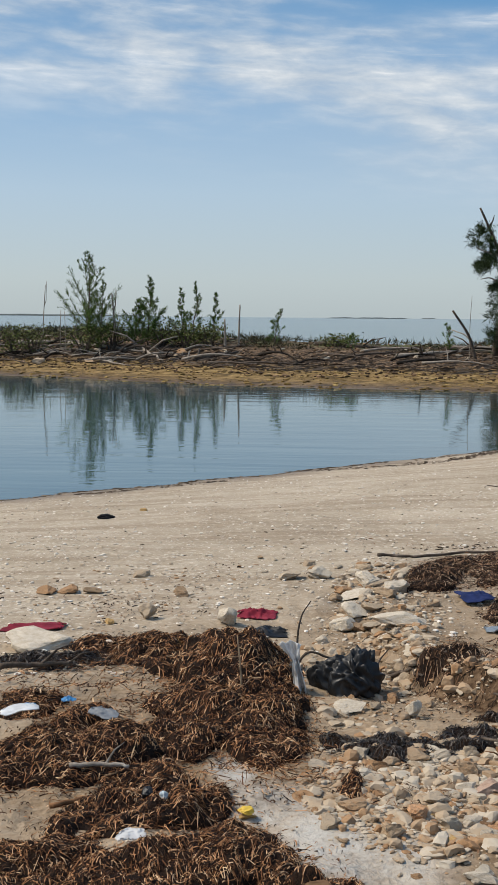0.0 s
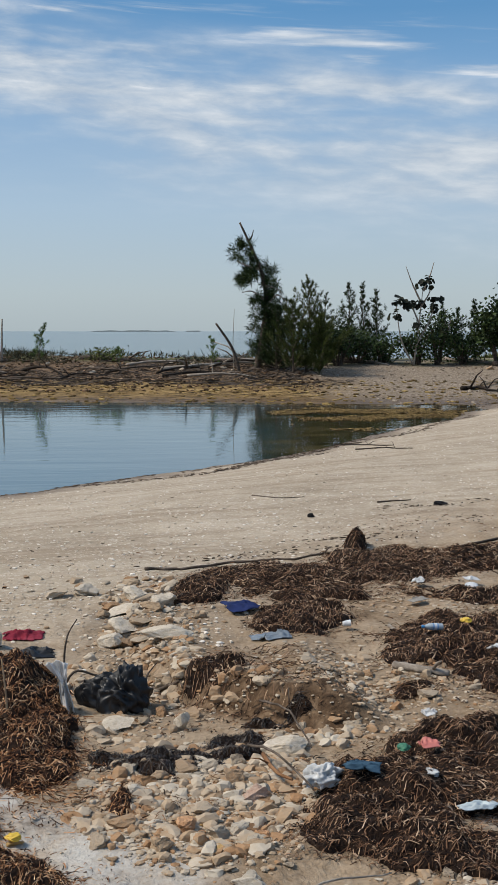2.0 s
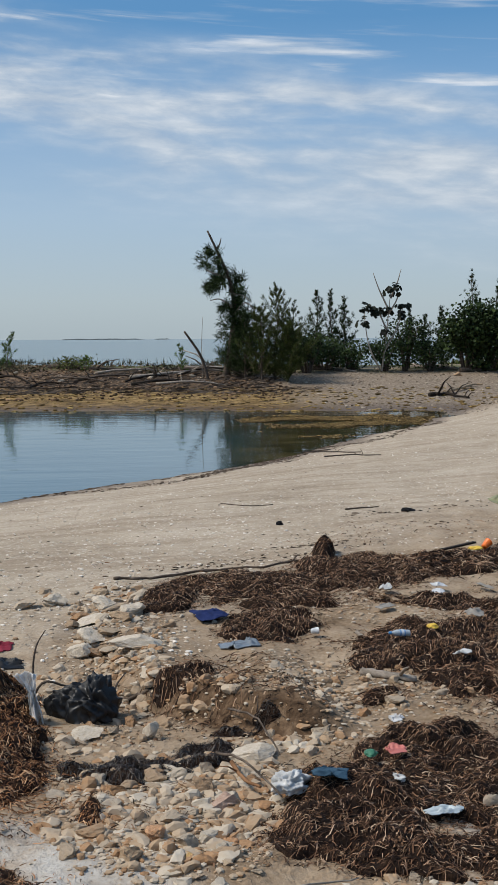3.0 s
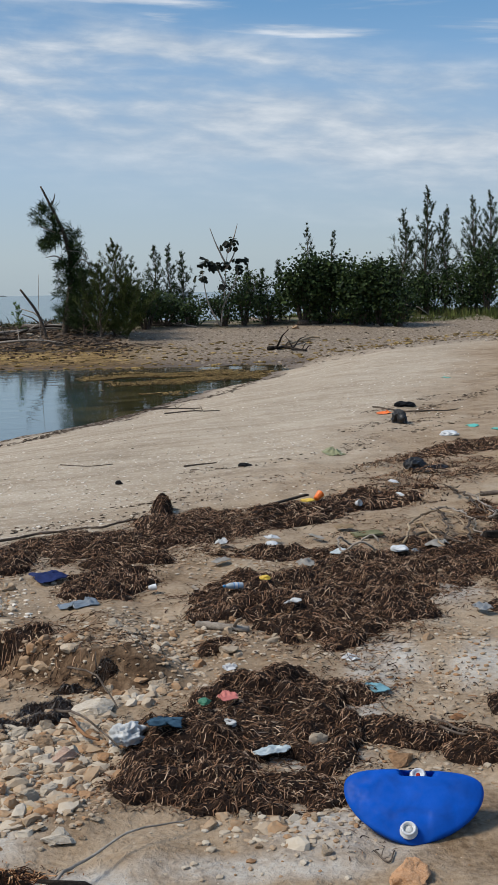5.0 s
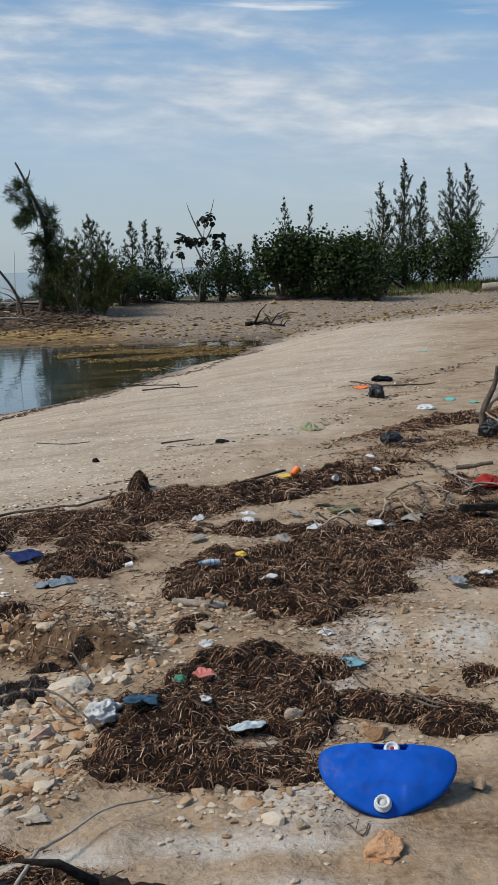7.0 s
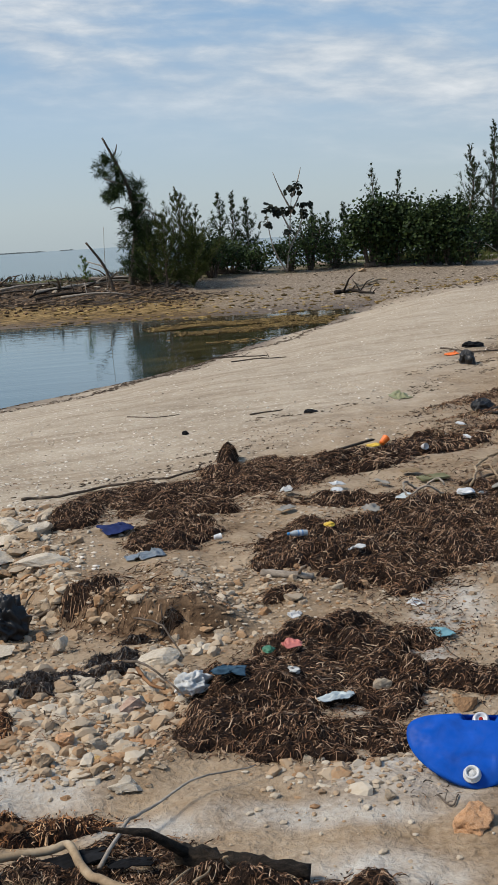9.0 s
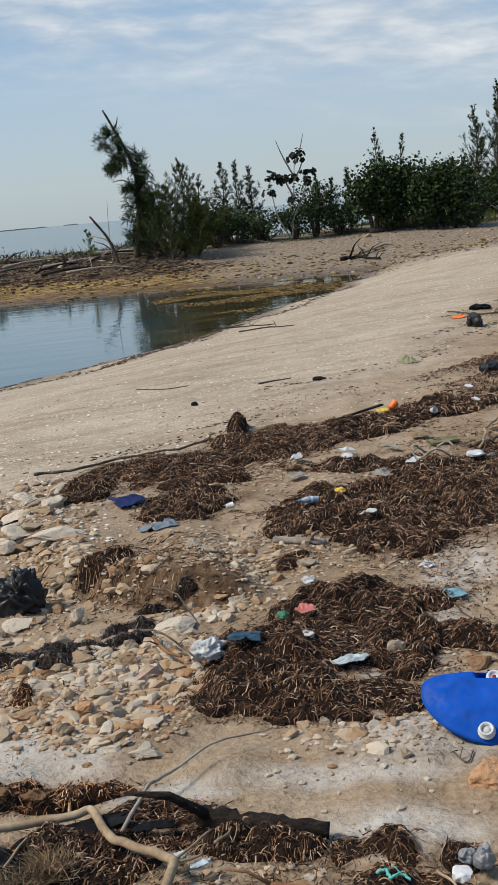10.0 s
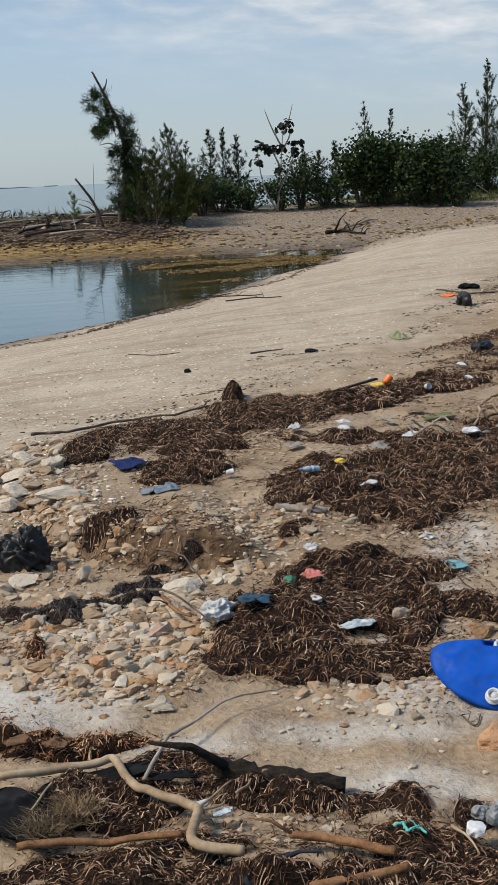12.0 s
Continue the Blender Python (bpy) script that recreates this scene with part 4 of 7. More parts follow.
M_PEBBLE = stone_material("pebble")
pebble_field("gravel", "loose pale limestone gravel between the cobbles", gather(
    (0.551, 3.871, 0.405, 0.600, -0.114, 6500, 1), (0.529, 5.977, 0.339, 1.427, -0.069, 1700, 2), (1.177, 4.940, 0.445, 0.662, -0.215, 800, 3), (1.606, 4.877, 0.590, 0.542, -0.295, 1200, 4),
    (1.207, 3.064, 0.297, 0.222, -0.336, 260, 5), (2.410, 4.331, 0.435, 0.644, -0.478, 900, 6), (0.677, 2.344, 0.202, 0.279, -0.282, 260, 7), (2.099, 6.337, 0.514, 0.386, -0.303, 700, 8),
    (-0.655, 6.576, 0.870, 0.958, 0.117, 520, 9), (1.137, 2.732, 0.306, 0.238, -0.380, 40, 10), (1.804, 3.355, 0.325, 0.303, -0.455, 320, 11), (-0.327, 3.370, 0.415, 0.393, 0.131, 180, 12)), 3, (0.004, 0.034), M_PEBBLE, 0.42)


def cobble_bed(name, label, places, seed, sizes):
    """Broken limestone lumps packed together, angular and half sunk."""
    rng = np.random.default_rng(seed)
    x, y = places
    n = len(x)
    kinds = []
    for q in range(8):
        bm = bmesh.new()
        bmesh.ops.create_icosphere(bm, subdivisions=2, radius=0.5)
        rr = random.Random(seed * 10 + q)
        for c in range(9):
            nn, h = Vector((rr.gauss(0, 1), rr.gauss(0, 1), rr.gauss(0, 1))).normalized(), 0.2 + 0.16 * rr.random()
            for v in bm.verts:
                e = v.co.dot(nn) - h
                if e > 0:
                    v.co -= nn * e * 0.95
        kinds.append(np.array([v.co[:] for v in bm.verts]) * 1.35)
        tri = np.array([[v.index for v in f.verts] for f in bm.faces])
        bm.free()
    base = np.array(kinds)[rng.integers(0, 8, n)]
    w = sizes[0] + (sizes[1] - sizes[0]) * rng.random(n) ** 3.2
    sc = np.stack((w, w * (0.6 + 0.4 * rng.random(n)), w * (0.45 + 0.35 * rng.random(n))), -1)
    pts = base * (1 + 0.32 * (rng.random(base.shape) - 0.5)) * sc[:, None]
    a = rng.random(n) * 6.283
    ca, sa = np.cos(a)[:, None], np.sin(a)[:, None]
    verts = np.stack((pts[..., 0] * ca - pts[..., 1] * sa + x[:, None], pts[..., 0] * sa + pts[..., 1] * ca + y[:, None], pts[..., 2] + (ground_z(x, y) + sc[:, 2] * (0.22 * rng.random(n) - 0.12))[:, None]), -1).reshape(-1, 3)
    faces = (tri[None] + (np.arange(n) * base.shape[1])[:, None, None]).reshape(-1, 3)
    return tagged(new(name, mesh_of(name, verts, faces, M_PEBBLE, False)), label, "cobbles", kind="stuff")


cobble_bed("cobble_bed", "bed of broken pale and ochre limestone cobbles", gather(
    (0.558, 3.859, 0.394, 0.535, -0.117, 1400, 31), (0.564, 6.387, 0.305, 1.0, -0.070, 520, 32), (1.027, 4.396, 0.344, 0.132, -0.208, 200, 33), (1.477, 4.971, 0.444, 0.407, -0.269, 200, 34), (1.198, 3.088, 0.230, 0.152, -0.330, 60, 35), (0.234, 5.188, 0.246, 0.638, -0.023, 90, 36), (0.507, 5.376, 0.234, 0.404, -0.072, 300, 37), (0.858, 4.896, 0.258, 0.105, -0.152, 70, 38), (0.366, 4.628, 0.177, 0.249, -0.056, 60, 39)), 31, (0.012, 0.075))


def beach_scatter(n, seed, s0, s1, near, far_):
    rng = np.random.default_rng(seed)
    a, r = np.radians(-14 + 50 * rng.random(n)), near * (far_ / near) ** rng.random(n)
    x, y = r * np.sin(a), r * np.cos(a)
    s = shore_dist(x, y)
    keep = (s > s0) & (s < s1) & (fbm(x, y, 1.4, seed) + 0.3 > rng.random(n) * 0.9 - 0.2)
    return x[keep], y[keep]


M_SHELL = grainy("shell_bits", (0.42, 0.33, 0.24), (0.60, 0.52, 0.42), (0.74, 0.68, 0.60), 30, 0.7, 0.2, 0.003, by="island")
M_DARKBIT = grainy("dark_flecks", (0.03, 0.02, 0.013), (0.08, 0.055, 0.035), (0.18, 0.13, 0.09), 30, 0.85, 0.3, 0.003, by="island")
pebble_field("shell_hash", "pale shell and coral bits strewn over the beach", beach_scatter(25000, 4, 2.6, 9.4, 5, 32), 4, (0.005, 0.038), M_SHELL, 0.4)
pebble_field("beach_flecks", "dark dry weed flecks strewn over the beach", beach_scatter(4500, 6, 2.5, 9.5, 5, 32), 5, (0.005, 0.045), M_DARKBIT, 0.2, 0.75)
pebble_field("sand_bits", "small pale stones strewn over the sand", beach_scatter(2600, 7, -6, 4, 2, 9), 6, (0.003, 0.016), M_PEBBLE, 0.45)


def spit_scatter(n, seed, d0, d1):
    rng = np.random.default_rng(seed)
    x = -16 + 46 * rng.random(n)
    y = 30 + 25 * rng.random(n)
    d = spit_dist(x, y)
    keep = (d > d0) & (d < d1) & (ground_z(x, y) > -0.62)
    return x[keep], y[keep]


M_RUBBLE = grainy("coral_rubble", (0.022, 0.014, 0.009), (0.075, 0.045, 0.025), (0.30, 0.19, 0.11), 4, 0.9, 0.4, 0.02, by="island")
M_SHINGLE = grainy("shingle_stone", (0.07, 0.05, 0.035), (0.27, 0.21, 0.155), (0.50, 0.42, 0.33), 5, 0.9, 0.4, 0.01, by="island")
shingle_at = spit_scatter(18000, 12, -4, 13)
shingle_in = shingle_at[0] > 8 + 2.5 * fbm(shingle_at[0], shingle_at[1], 3, 55)
pebble_field("shingle", "pale grey shingle and coral bits at the head of the pool", tuple(c[shingle_in] for c in shingle_at), 12, (0.02, 0.13), M_SHINGLE, 0.45)
rubble_at = spit_scatter(22000, 8, 3.0, 16)
rubble_in = rubble_at[0] < 9 + 3 * fbm(rubble_at[0], rubble_at[1], 3, 56)
pebble_field("spit_stones", "rough stones and coral rubble covering the spit", tuple(c[rubble_in] for c in rubble_at), 8, (0.03, 0.2), M_RUBBLE, 0.55)
M_WRACK = grainy("tidal_weed", (0.045, 0.030, 0.011), (0.165, 0.105, 0.035), (0.36, 0.25, 0.095), 3, 0.85, 0.4, 0.01, by="island")
pebble_field("tidal_wrack", "clumps of yellow-brown weed on the tidal flat", spit_scatter(12000, 9, -0.6, 6.5), 9, (0.04, 0.26), M_WRACK, 0.3)


def twig_litter(n, seed):
    """Dark twigs and weed stalks strewn along the middle of the spit."""
    rng = np.random.default_rng(seed)
    x, y = -16 + 27 * rng.random(n), 36 + 20 * rng.random(n)
    d = spit_dist(x, y)
    keep = (d > 4.5) & (d < 13.5) & (fbm(x * 0.4, y, 1.3, 44) > -0.15) & (x < 9 + 4 * fbm(x, y, 3, 45))
    x, y = x[keep], y[keep]
    m = len(x)
    a, l = rng.normal(0.05, 0.5, m), 0.1 + 0.9 * rng.random(m) ** 2.5
    x2, y2 = x + np.cos(a) * l, y + np.sin(a) * l
    b = np.stack((x, y, ground_z(x, y) + 0.03), -1)
    t = np.stack((x2, y2, ground_z(x2, y2) + 0.02 + 0.12 * rng.random(m) ** 2), -1)
    v, f = blades(b, t, 0.02 + 0.06 * rng.random(m) ** 2, seed)
    return tagged(new("twig_litter", mesh_of("twig_litter", v, f, M_BARK, False)), "dark weathered twigs strewn along the spit", "twigs", kind="stuff")


def drift_flecks(name, lines, spread, seed, n, sizes, label, material=M_DARKBIT):
    """A broken line of dark weed scraps along stretches of the beach."""
    rng = np.random.default_rng(seed)
    xs, ys = [], []
    for line in lines:
        p = np.array(line)
        seg = np.hypot(*(p[1:] - p[:-1]).T)
        cum = np.concatenate(([0], np.cumsum(seg)))
        t = rng.random(int(n * cum[-1])) * cum[-1]
        t = t[fbm(t, t * 0, 0.9, seed) + 0.75 > rng.random(len(t))]
        xs.append(np.interp(t, cum, p[:, 0]) + rng.normal(0, spread, len(t)))
        ys.append(np.interp(t, cum, p[:, 1]) + rng.normal(0, spread, len(t)))
    return pebble_field(name, label, (np.concatenate(xs), np.concatenate(ys)), seed, sizes, material, 0.16, 0.75)


drift_flecks("waterline_wrack", (((-0.444, 16.359), (0.744, 16.188), (2.109, 16.834), (2.990, 17.810)), ((2.377, 17.045), (4.117, 19.987), (5.063, 21.548)), ((5.144, 21.900), (6.992, 22.978), (9.947, 28.084)), ((3.010, 21.690), (4.084, 22.386), (4.675, 22.302), (5.321, 21.063)), ((4.313, 23.037), (4.976, 22.936), (5.648, 22.384))), 0.10, 21, 150, (0.012, 0.11), "dark weed scraps along the waterline")
drift_flecks("driftline_scraps", (((2.750, 10.099), (3.336, 9.975), (4.297, 10.511), (4.905, 10.833)), ((4.573, 10.760), (6.005, 12.384), (6.822, 13.151)), ((6.092, 13.713), (7.131, 14.766), (8.083, 15.642)), ((1.039, 8.063), (1.517, 8.171), (2.024, 8.275)),
             ((1.856, 8.667), (2.468, 8.515)), ((5.645, 11.619), (6.763, 12.457), (8.141, 13.530)), ((3.845, 9.112), (5.115, 10.248)), ((5.119, 12.028), (7.016, 13.907), (10.745, 17.605))), 0.07, 22, 190, (0.006, 0.075), "broken line of dark dry weed scraps on the beach")

def shore_bands(n, seed):
    """Scraps in broken bands that follow the water's edge."""
    rng = np.random.default_rng(seed)
    a, r = np.radians(-14 + 48 * rng.random(n)), 13 * (40 / 13) ** rng.random(n)
    x, y = r * np.sin(a), r * np.cos(a)
    s = shore_dist(x, y) + 0.15 * fbm(x, y, 2.5, seed)
    dense = sum(np.exp(-((s - c) / w) ** 2) * (fbm(x, y, 1.6, seed + q) > lim) for q, (c, w, lim) in enumerate(((9.62, 0.07, -0.4), (9.35, 0.04, -0.05), (9.1, 0.04, 0.05))))
    keep = dense > rng.random(n) * 1.1
    return x[keep], y[keep]


pebble_field("waterline_scraps", "dark weed scraps in thin bands along the water's edge", shore_bands(150000, 24), 24, (0.012, 0.12), M_DARKBIT, 0.16, 0.75)


def weed_mat(cx, cy, rx, ry, rot, n, seed):
    """Weed lying at the surface of the shallows."""
    x, y = in_ellipse(cx, cy, rx, ry, rot, n, seed)
    keep = fbm(x * 0.6, y, 1.0, seed) > 0.0
    rng = np.random.default_rng(seed)
    x, y = x[keep], y[keep]
    m = len(x)
    a = rng.random(m) * 6.283
    l = 0.03 + 0.16 * rng.random(m) ** 2.5
    b = np.stack((x, y, np.full(m, -0.597)), -1)
    t = b + np.stack((np.cos(a) * l, np.sin(a) * l, 0.012 * rng.random(m)), -1)
    side = np.stack((-np.sin(a), np.cos(a), 0 * a), -1) * (l * 0.28)[:, None]
    mid = (b + t) / 2 + np.array((0, 0, 0.012))
    verts = np.stack((b, mid - side, t, mid + side), 1).reshape(-1, 3)
    faces = (np.arange(m) * 4)[:, None] + np.arange(4)[None]
    return tagged(new("floating_weed", mesh_of("floating_weed", verts, faces, M_WRACK)), "mat of yellow-brown weed in the shallows", "seaweed", kind="stuff")


weed_mat(7.713, 30.070, 1.973, 2.443, -0.250, 9000, 46)
weed_mat(6.572, 29.995, 1.230, 1.792, -0.221, 7000, 49)
weed_mat(9.707, 30.078, 1.264, 3.398, -0.309, 4000, 47)
weed_mat(6.281, 26.837, 1.032, 3.206, -0.226, 2500, 48)

# ---- trees and shrubs on the spit ----


def blades(base, tip, width, seed):
    """Thin tapered needles from base to tip, as crossed slivers."""
    rng = np.random.default_rng(seed)
    d = tip - base
    side = np.cross(d, rng.normal(0, 1, d.shape))
    side /= np.linalg.norm(side, axis=1, keepdims=True) + 1e-9
    w = (width / 2)[:, None]
    mid = base + d * 0.45
    verts = np.stack((base, mid - side * w, tip, mid + side * w), 1).reshape(-1, 3)
    faces = (np.arange(len(base)) * 4)[:, None] + np.arange(4)[None]
    return verts, faces


twig_litter(16000, 10)


def casuarina(x, y, high, spread=0.28, lean=(0, 0), seed=0, limbs=34, bare=0.0, needles=M_NEEDLE, label="", low=0.06, thick=0.018, density=1.0, needle=0.34):
    """A feathery she-oak: trunk, limbs, and sprays of needles."""
    rng = np.random.default_rng(seed)
    high = max(0.4, high - 0.1)
    tree = anchor("casuarina_tree", x, y)
    top = Vector((lean[0] * high, lean[1] * high, high))
    line = [Vector((0, 0, -0.1)), top * 0.3 + Vector((0.03 * high * rng.normal(), 0.03 * high * rng.normal(), 0)), top * 0.65 + Vector((0.025 * high * rng.normal(), 0.02 * high * rng.normal(), 0)), top]
    trunk = curve_points(line, 6)
    rad = [max(0.008, high * thick * (1 - 0.93 * i / (len(trunk) - 1))) for i in range(len(trunk))]
    pieces = [tube_arrays(trunk, rad, 7, 0.08, seed)]
    B, T = [], []
    limbs = int(limbs * 1.35)
    for k in range(limbs):
        t = low + (0.99 - low) * ((k + rng.random()) / limbs)
        f = t * (len(trunk) - 1)
        i = int(f)
        p = trunk[i].lerp(trunk[min(i + 1, len(trunk) - 1)], f - i)
        az = k * 2.4 + 2.2 * rng.random()
        reach = high * spread * 1.45 * (0.015 + 1.0 * (1 - t) ** 0.95) * (0.3 + 0.9 * rng.random() ** 1.2) * (0.55 + 0.45 * min(1, t * 5))
        rise = reach * (0.65 + 0.85 * rng.random()) + 0.07 * high * t * rng.random()
        q = p + Vector((math.cos(az) * reach, math.sin(az) * reach, rise))
        m = (p + q) / 2 - Vector((0, 0, reach * 0.16))
        limb = curve_points([p, m, q], 4)
        pieces.append(tube_arrays(limb, [max(0.006, rad[i] * 0.42 * (1 - 0.8 * j / 8)) for j in range(len(limb))], 5, 0.05, seed + k))
        if t > 1 - bare and rng.random() < 0.8:
            continue
        # side twigs along the limb, each feathered with short needles
        m_ = max(3, int((3.5 + 10 * reach) * density))
        u = rng.random(m_) ** 0.75
        a, b = np.array(limb), np.minimum((u * (len(limb) - 1)).astype(int), len(limb) - 2)
        fr = (u * (len(limb) - 1) - b)[:, None]
        start = a[b] * (1 - fr) + a[b + 1] * fr
        way = np.array((math.cos(az), math.sin(az), 0.75)) * 0.55 + rng.normal(0, 0.40, (m_, 3)) + np.array((0, 0, 0.25 + 0.8 * t))
        way /= np.linalg.norm(way, axis=1, keepdims=True)
        long_ = ((0.09 + 0.42 * reach) * (1.1 - 0.55 * u) * (0.5 + 0.7 * rng.random(m_)) * (1.1 - 0.45 * t))[:, None]
        q = 15
        along = np.tile(np.linspace(0.05, 1, q), m_)[:, None]
        root = np.repeat(start, q, 0) + np.repeat(way * long_, q, 0) * along
        out = np.repeat(way, q, 0) * 0.9 + rng.normal(0, 0.36, (m_ * q, 3))
        out /= np.linalg.norm(out, axis=1, keepdims=True)
        B.append(root)
        T.append(root + out * (needle * (1.05 - 0.6 * t) * (0.30 + 0.48 * rng.random((m_ * q, 1))) * (1.15 - 0.5 * along)))
    v, f = join_arrays(pieces)
    part("trunk", mesh_of("trunk", v, f, M_BARK), tree)
    if B:
        B, T = np.concatenate(B), np.concatenate(T)
        # needles stand in pairs
        k = 2
        rr = np.random.default_rng(seed + 7)
        B2 = np.repeat(B, k, 0) + rr.normal(0, 0.012, (len(B) * k, 3))
        T2 = np.repeat(T, k, 0) + rr.normal(0, 0.025, (len(T) * k, 3))
        v, f = blades(B2, T2, 0.005 + 0.007 * rr.random(len(B2)), seed)
        part("crown", mesh_of("crown", v, f, needles, False), tree)
    return tagged(tree, label or "young feathery casuarina tree on the spit", "tree", "trees on the spit")


def round_leaves(centres, size, seed, droop=0.3):
    """Round stiff leaves, each folded a little along its rib."""
    rng = np.random.default_rng(seed)
    n = len(centres)
    nrm = rng.normal(0, 1, (n, 3)) + np.array((0, -0.35, 0.9))
    nrm /= np.linalg.norm(nrm, axis=1, keepdims=True)
    u = np.cross(nrm, rng.normal(0, 1, (n, 3)))
    u /= np.linalg.norm(u, axis=1, keepdims=True) + 1e-9
    v = np.cross(nrm, u)
    r = (size * (0.6 + 0.7 * rng.random(n)))[:, None] / 2
    ring = []
    for k in range(5):
        a = 2 * math.pi * k / 5
        fold = abs(math.sin(a)) * droop
        ring.append(centres + (u * math.cos(a) + v * math.sin(a)) * r + nrm * r * fold)
    verts = np.stack((centres, *ring), 1).reshape(-1, 3)
    base = (np.arange(n) * 6)[:, None]
    faces = np.concatenate([np.concatenate((base, base + 1 + k, base + 1 + (k + 1) % 5), 1) for k in range(5)])
    return verts, faces


def sea_grape(x, y, high, wide, seed, leaves=900, leaf=0.15, stems=9, material=M_LEAF, label="", deep=None):
    """A rounded sea grape bush: stems from the ground and a crown of round leaves in clumps."""
    rng = np.random.default_rng(seed)
    leaf, leaves = leaf * 0.62, int(leaves * 2.5)
    bush = anchor("sea_grape_bush", x, y)
    pieces, tips = [], []
    for k in range(stems):
        a = 2 * math.pi * (k + rng.random()) / stems
        reach, h = wide * 0.5 * (0.2 + 0.75 * rng.random()), high * (0.6 + 0.35 * rng.random())
        q = Vector((math.cos(a) * reach, math.sin(a) * reach * 0.8, h))
        limb = curve_points([Vector((q.x * 0.15, q.y * 0.15, -0.05)), Vector((q.x * 0.45, q.y * 0.45, h * 0.45)), q], 5)
        pieces.append(tube_arrays(limb, [0.045 * (1 - 0.8 * j / (len(limb) - 1)) for j in range(len(limb))], 6, 0.1, seed + k))
        tips += [limb[-1], limb[-3], limb[-5]]
    v, f = join_arrays(pieces)
    part("stem", mesh_of("stem", v, f, M_BARK), bush)
    tips = np.array([t[:] for t in tips])
    extra = rng.normal(0, 1, (26, 3))
    extra /= np.linalg.norm(extra, axis=1, keepdims=True)
    extra = extra * np.array((wide * 0.44, wide * 0.36, high * 0.40)) + np.array((0, 0, high * 0.54))
    hubs = np.concatenate((tips, extra))
    c = hubs[rng.integers(0, len(hubs), leaves)] + rng.normal(0, 1, (leaves, 3)) * np.array((wide * 0.10, wide * 0.10, high * 0.085))
    c[:, 2] = np.maximum(c[:, 2], 0.05)
    v, f = round_leaves(c, np.full(leaves, leaf), seed)
    part("crown", mesh_of("crown", v, f, material, False), bush)
    return tagged(bush, label or "dense dark green sea grape bush on the spit", "bush", "bushes on the spit")


# the leaning, half-dead tree
OLD = "tall leaning half-dead casuarina with a bare broken top"


def old_tree(x, y, high, seed=3):
    rng = np.random.default_rng(seed)
    tree = anchor("casuarina_tree", x, y)
    k = high / 6.3
    trunk = curve_points([Vector(p) * k for p in ((0.1, 0, -0.1), (0.35, 0, 1.2), (0.55, 0.1, 2.6), (0.42, 0, 3.9), (-0.05, 0, 5.1), (-0.62, 0, 6.3))], 6)
    pieces = [tube_arrays(trunk, [0.16 * k * (1 - 0.75 * i / (len(trunk) - 1)) for i in range(len(trunk))], 9, 0.1, seed)]
    bare = []
    for p, m, q, r in (((-0.25, 0, 5.5), (-0.1, 0, 5.7), (-0.02, 0, 6.0), 0.05), ((0.25, 0, 4.3), (-0.3, 0, 4.45), (-0.75, 0, 4.65), 0.07),
                       ((0.45, 0, 3.0), (-0.1, -0.2, 3.35), (-0.55, -0.2, 3.3), 0.05), ((0.5, -0.1, 2.7), (0.95, -0.3, 3.2), (1.4, -0.3, 2.9), 0.05), ((0.4, 0, 3.6), (0.9, -0.2, 3.5), (1.25, -0.3, 3.2), 0.04)):
        limb = curve_points([Vector(p) * k, Vector(m) * k, Vector(q) * k], 4)
        bare.append(tube_arrays(limb, [r * k * (1 - 0.7 * j / (len(limb) - 1)) for j in range(len(limb))], 6, 0.1, seed))
    v, f = join_arrays(pieces)
    part("trunk", mesh_of("trunk", v, f, M_BARK), tree, "dark bare trunk with a snapped top")
    for v, f in bare[1:]:
        part("dead_limb", mesh_of("dead_limb", v, f, M_GREYWOOD), tree, "bleached grey dead limb")
    v, f = join_arrays(bare[:1])
    part("broken_top", mesh_of("broken_top", v, f, M_BARK), tree)
    hubs = []
    for cx, cz, rx, rz, n in ((-0.50, 5.30, 0.28, 0.30, 16), (-0.62, 4.85, 0.25, 0.22, 10), (-0.10, 4.75, 0.22, 0.40, 14), (-0.45, 3.85, 0.42, 0.28, 24), (-0.05, 4.15, 0.35, 0.30, 16), (0.55, 4.1, 0.30, 0.50, 22), (0.85, 3.5, 0.30, 0.5, 20), (0.35, 3.0, 0.55, 0.40, 32), (0.95, 2.5, 0.50, 0.6, 36), (0.65, 1.8, 0.70, 0.7, 60), (0.75, 0.8, 0.75, 0.6, 56)):
        h = rng.normal(0, 0.5, (n, 3)) * np.array((rx, 0.5, rz)) + np.array((cx, 0, cz))
        hubs.append(h)
    hubs = np.concatenate(hubs) * k
    n = 40
    B = np.repeat(hubs, n, 0) + rng.normal(0, 0.05, (len(hubs) * n, 3))
    way = rng.normal(0, 1, (len(hubs), 3)) * 0.5 + np.array((-0.25, 0, 0.05))
    way = np.repeat(way, n, 0) + rng.normal(0, 0.55, B.shape)
    way /= np.linalg.norm(way, axis=1, keepdims=True)
    v, f = blades(B, B + way * (0.10 + 0.26 * rng.random((len(B), 1))), 0.012 + 0.016 * rng.random(len(B)), seed)
    v[:, 2] = np.maximum(v[:, 2], 0.02)
    part("crown", mesh_of("crown", v, f, M_NEEDLE, False), tree)
    return tagged(tree, OLD, "tree", "trees on the spit")


old_tree(7.03, 44.11, 5.33)
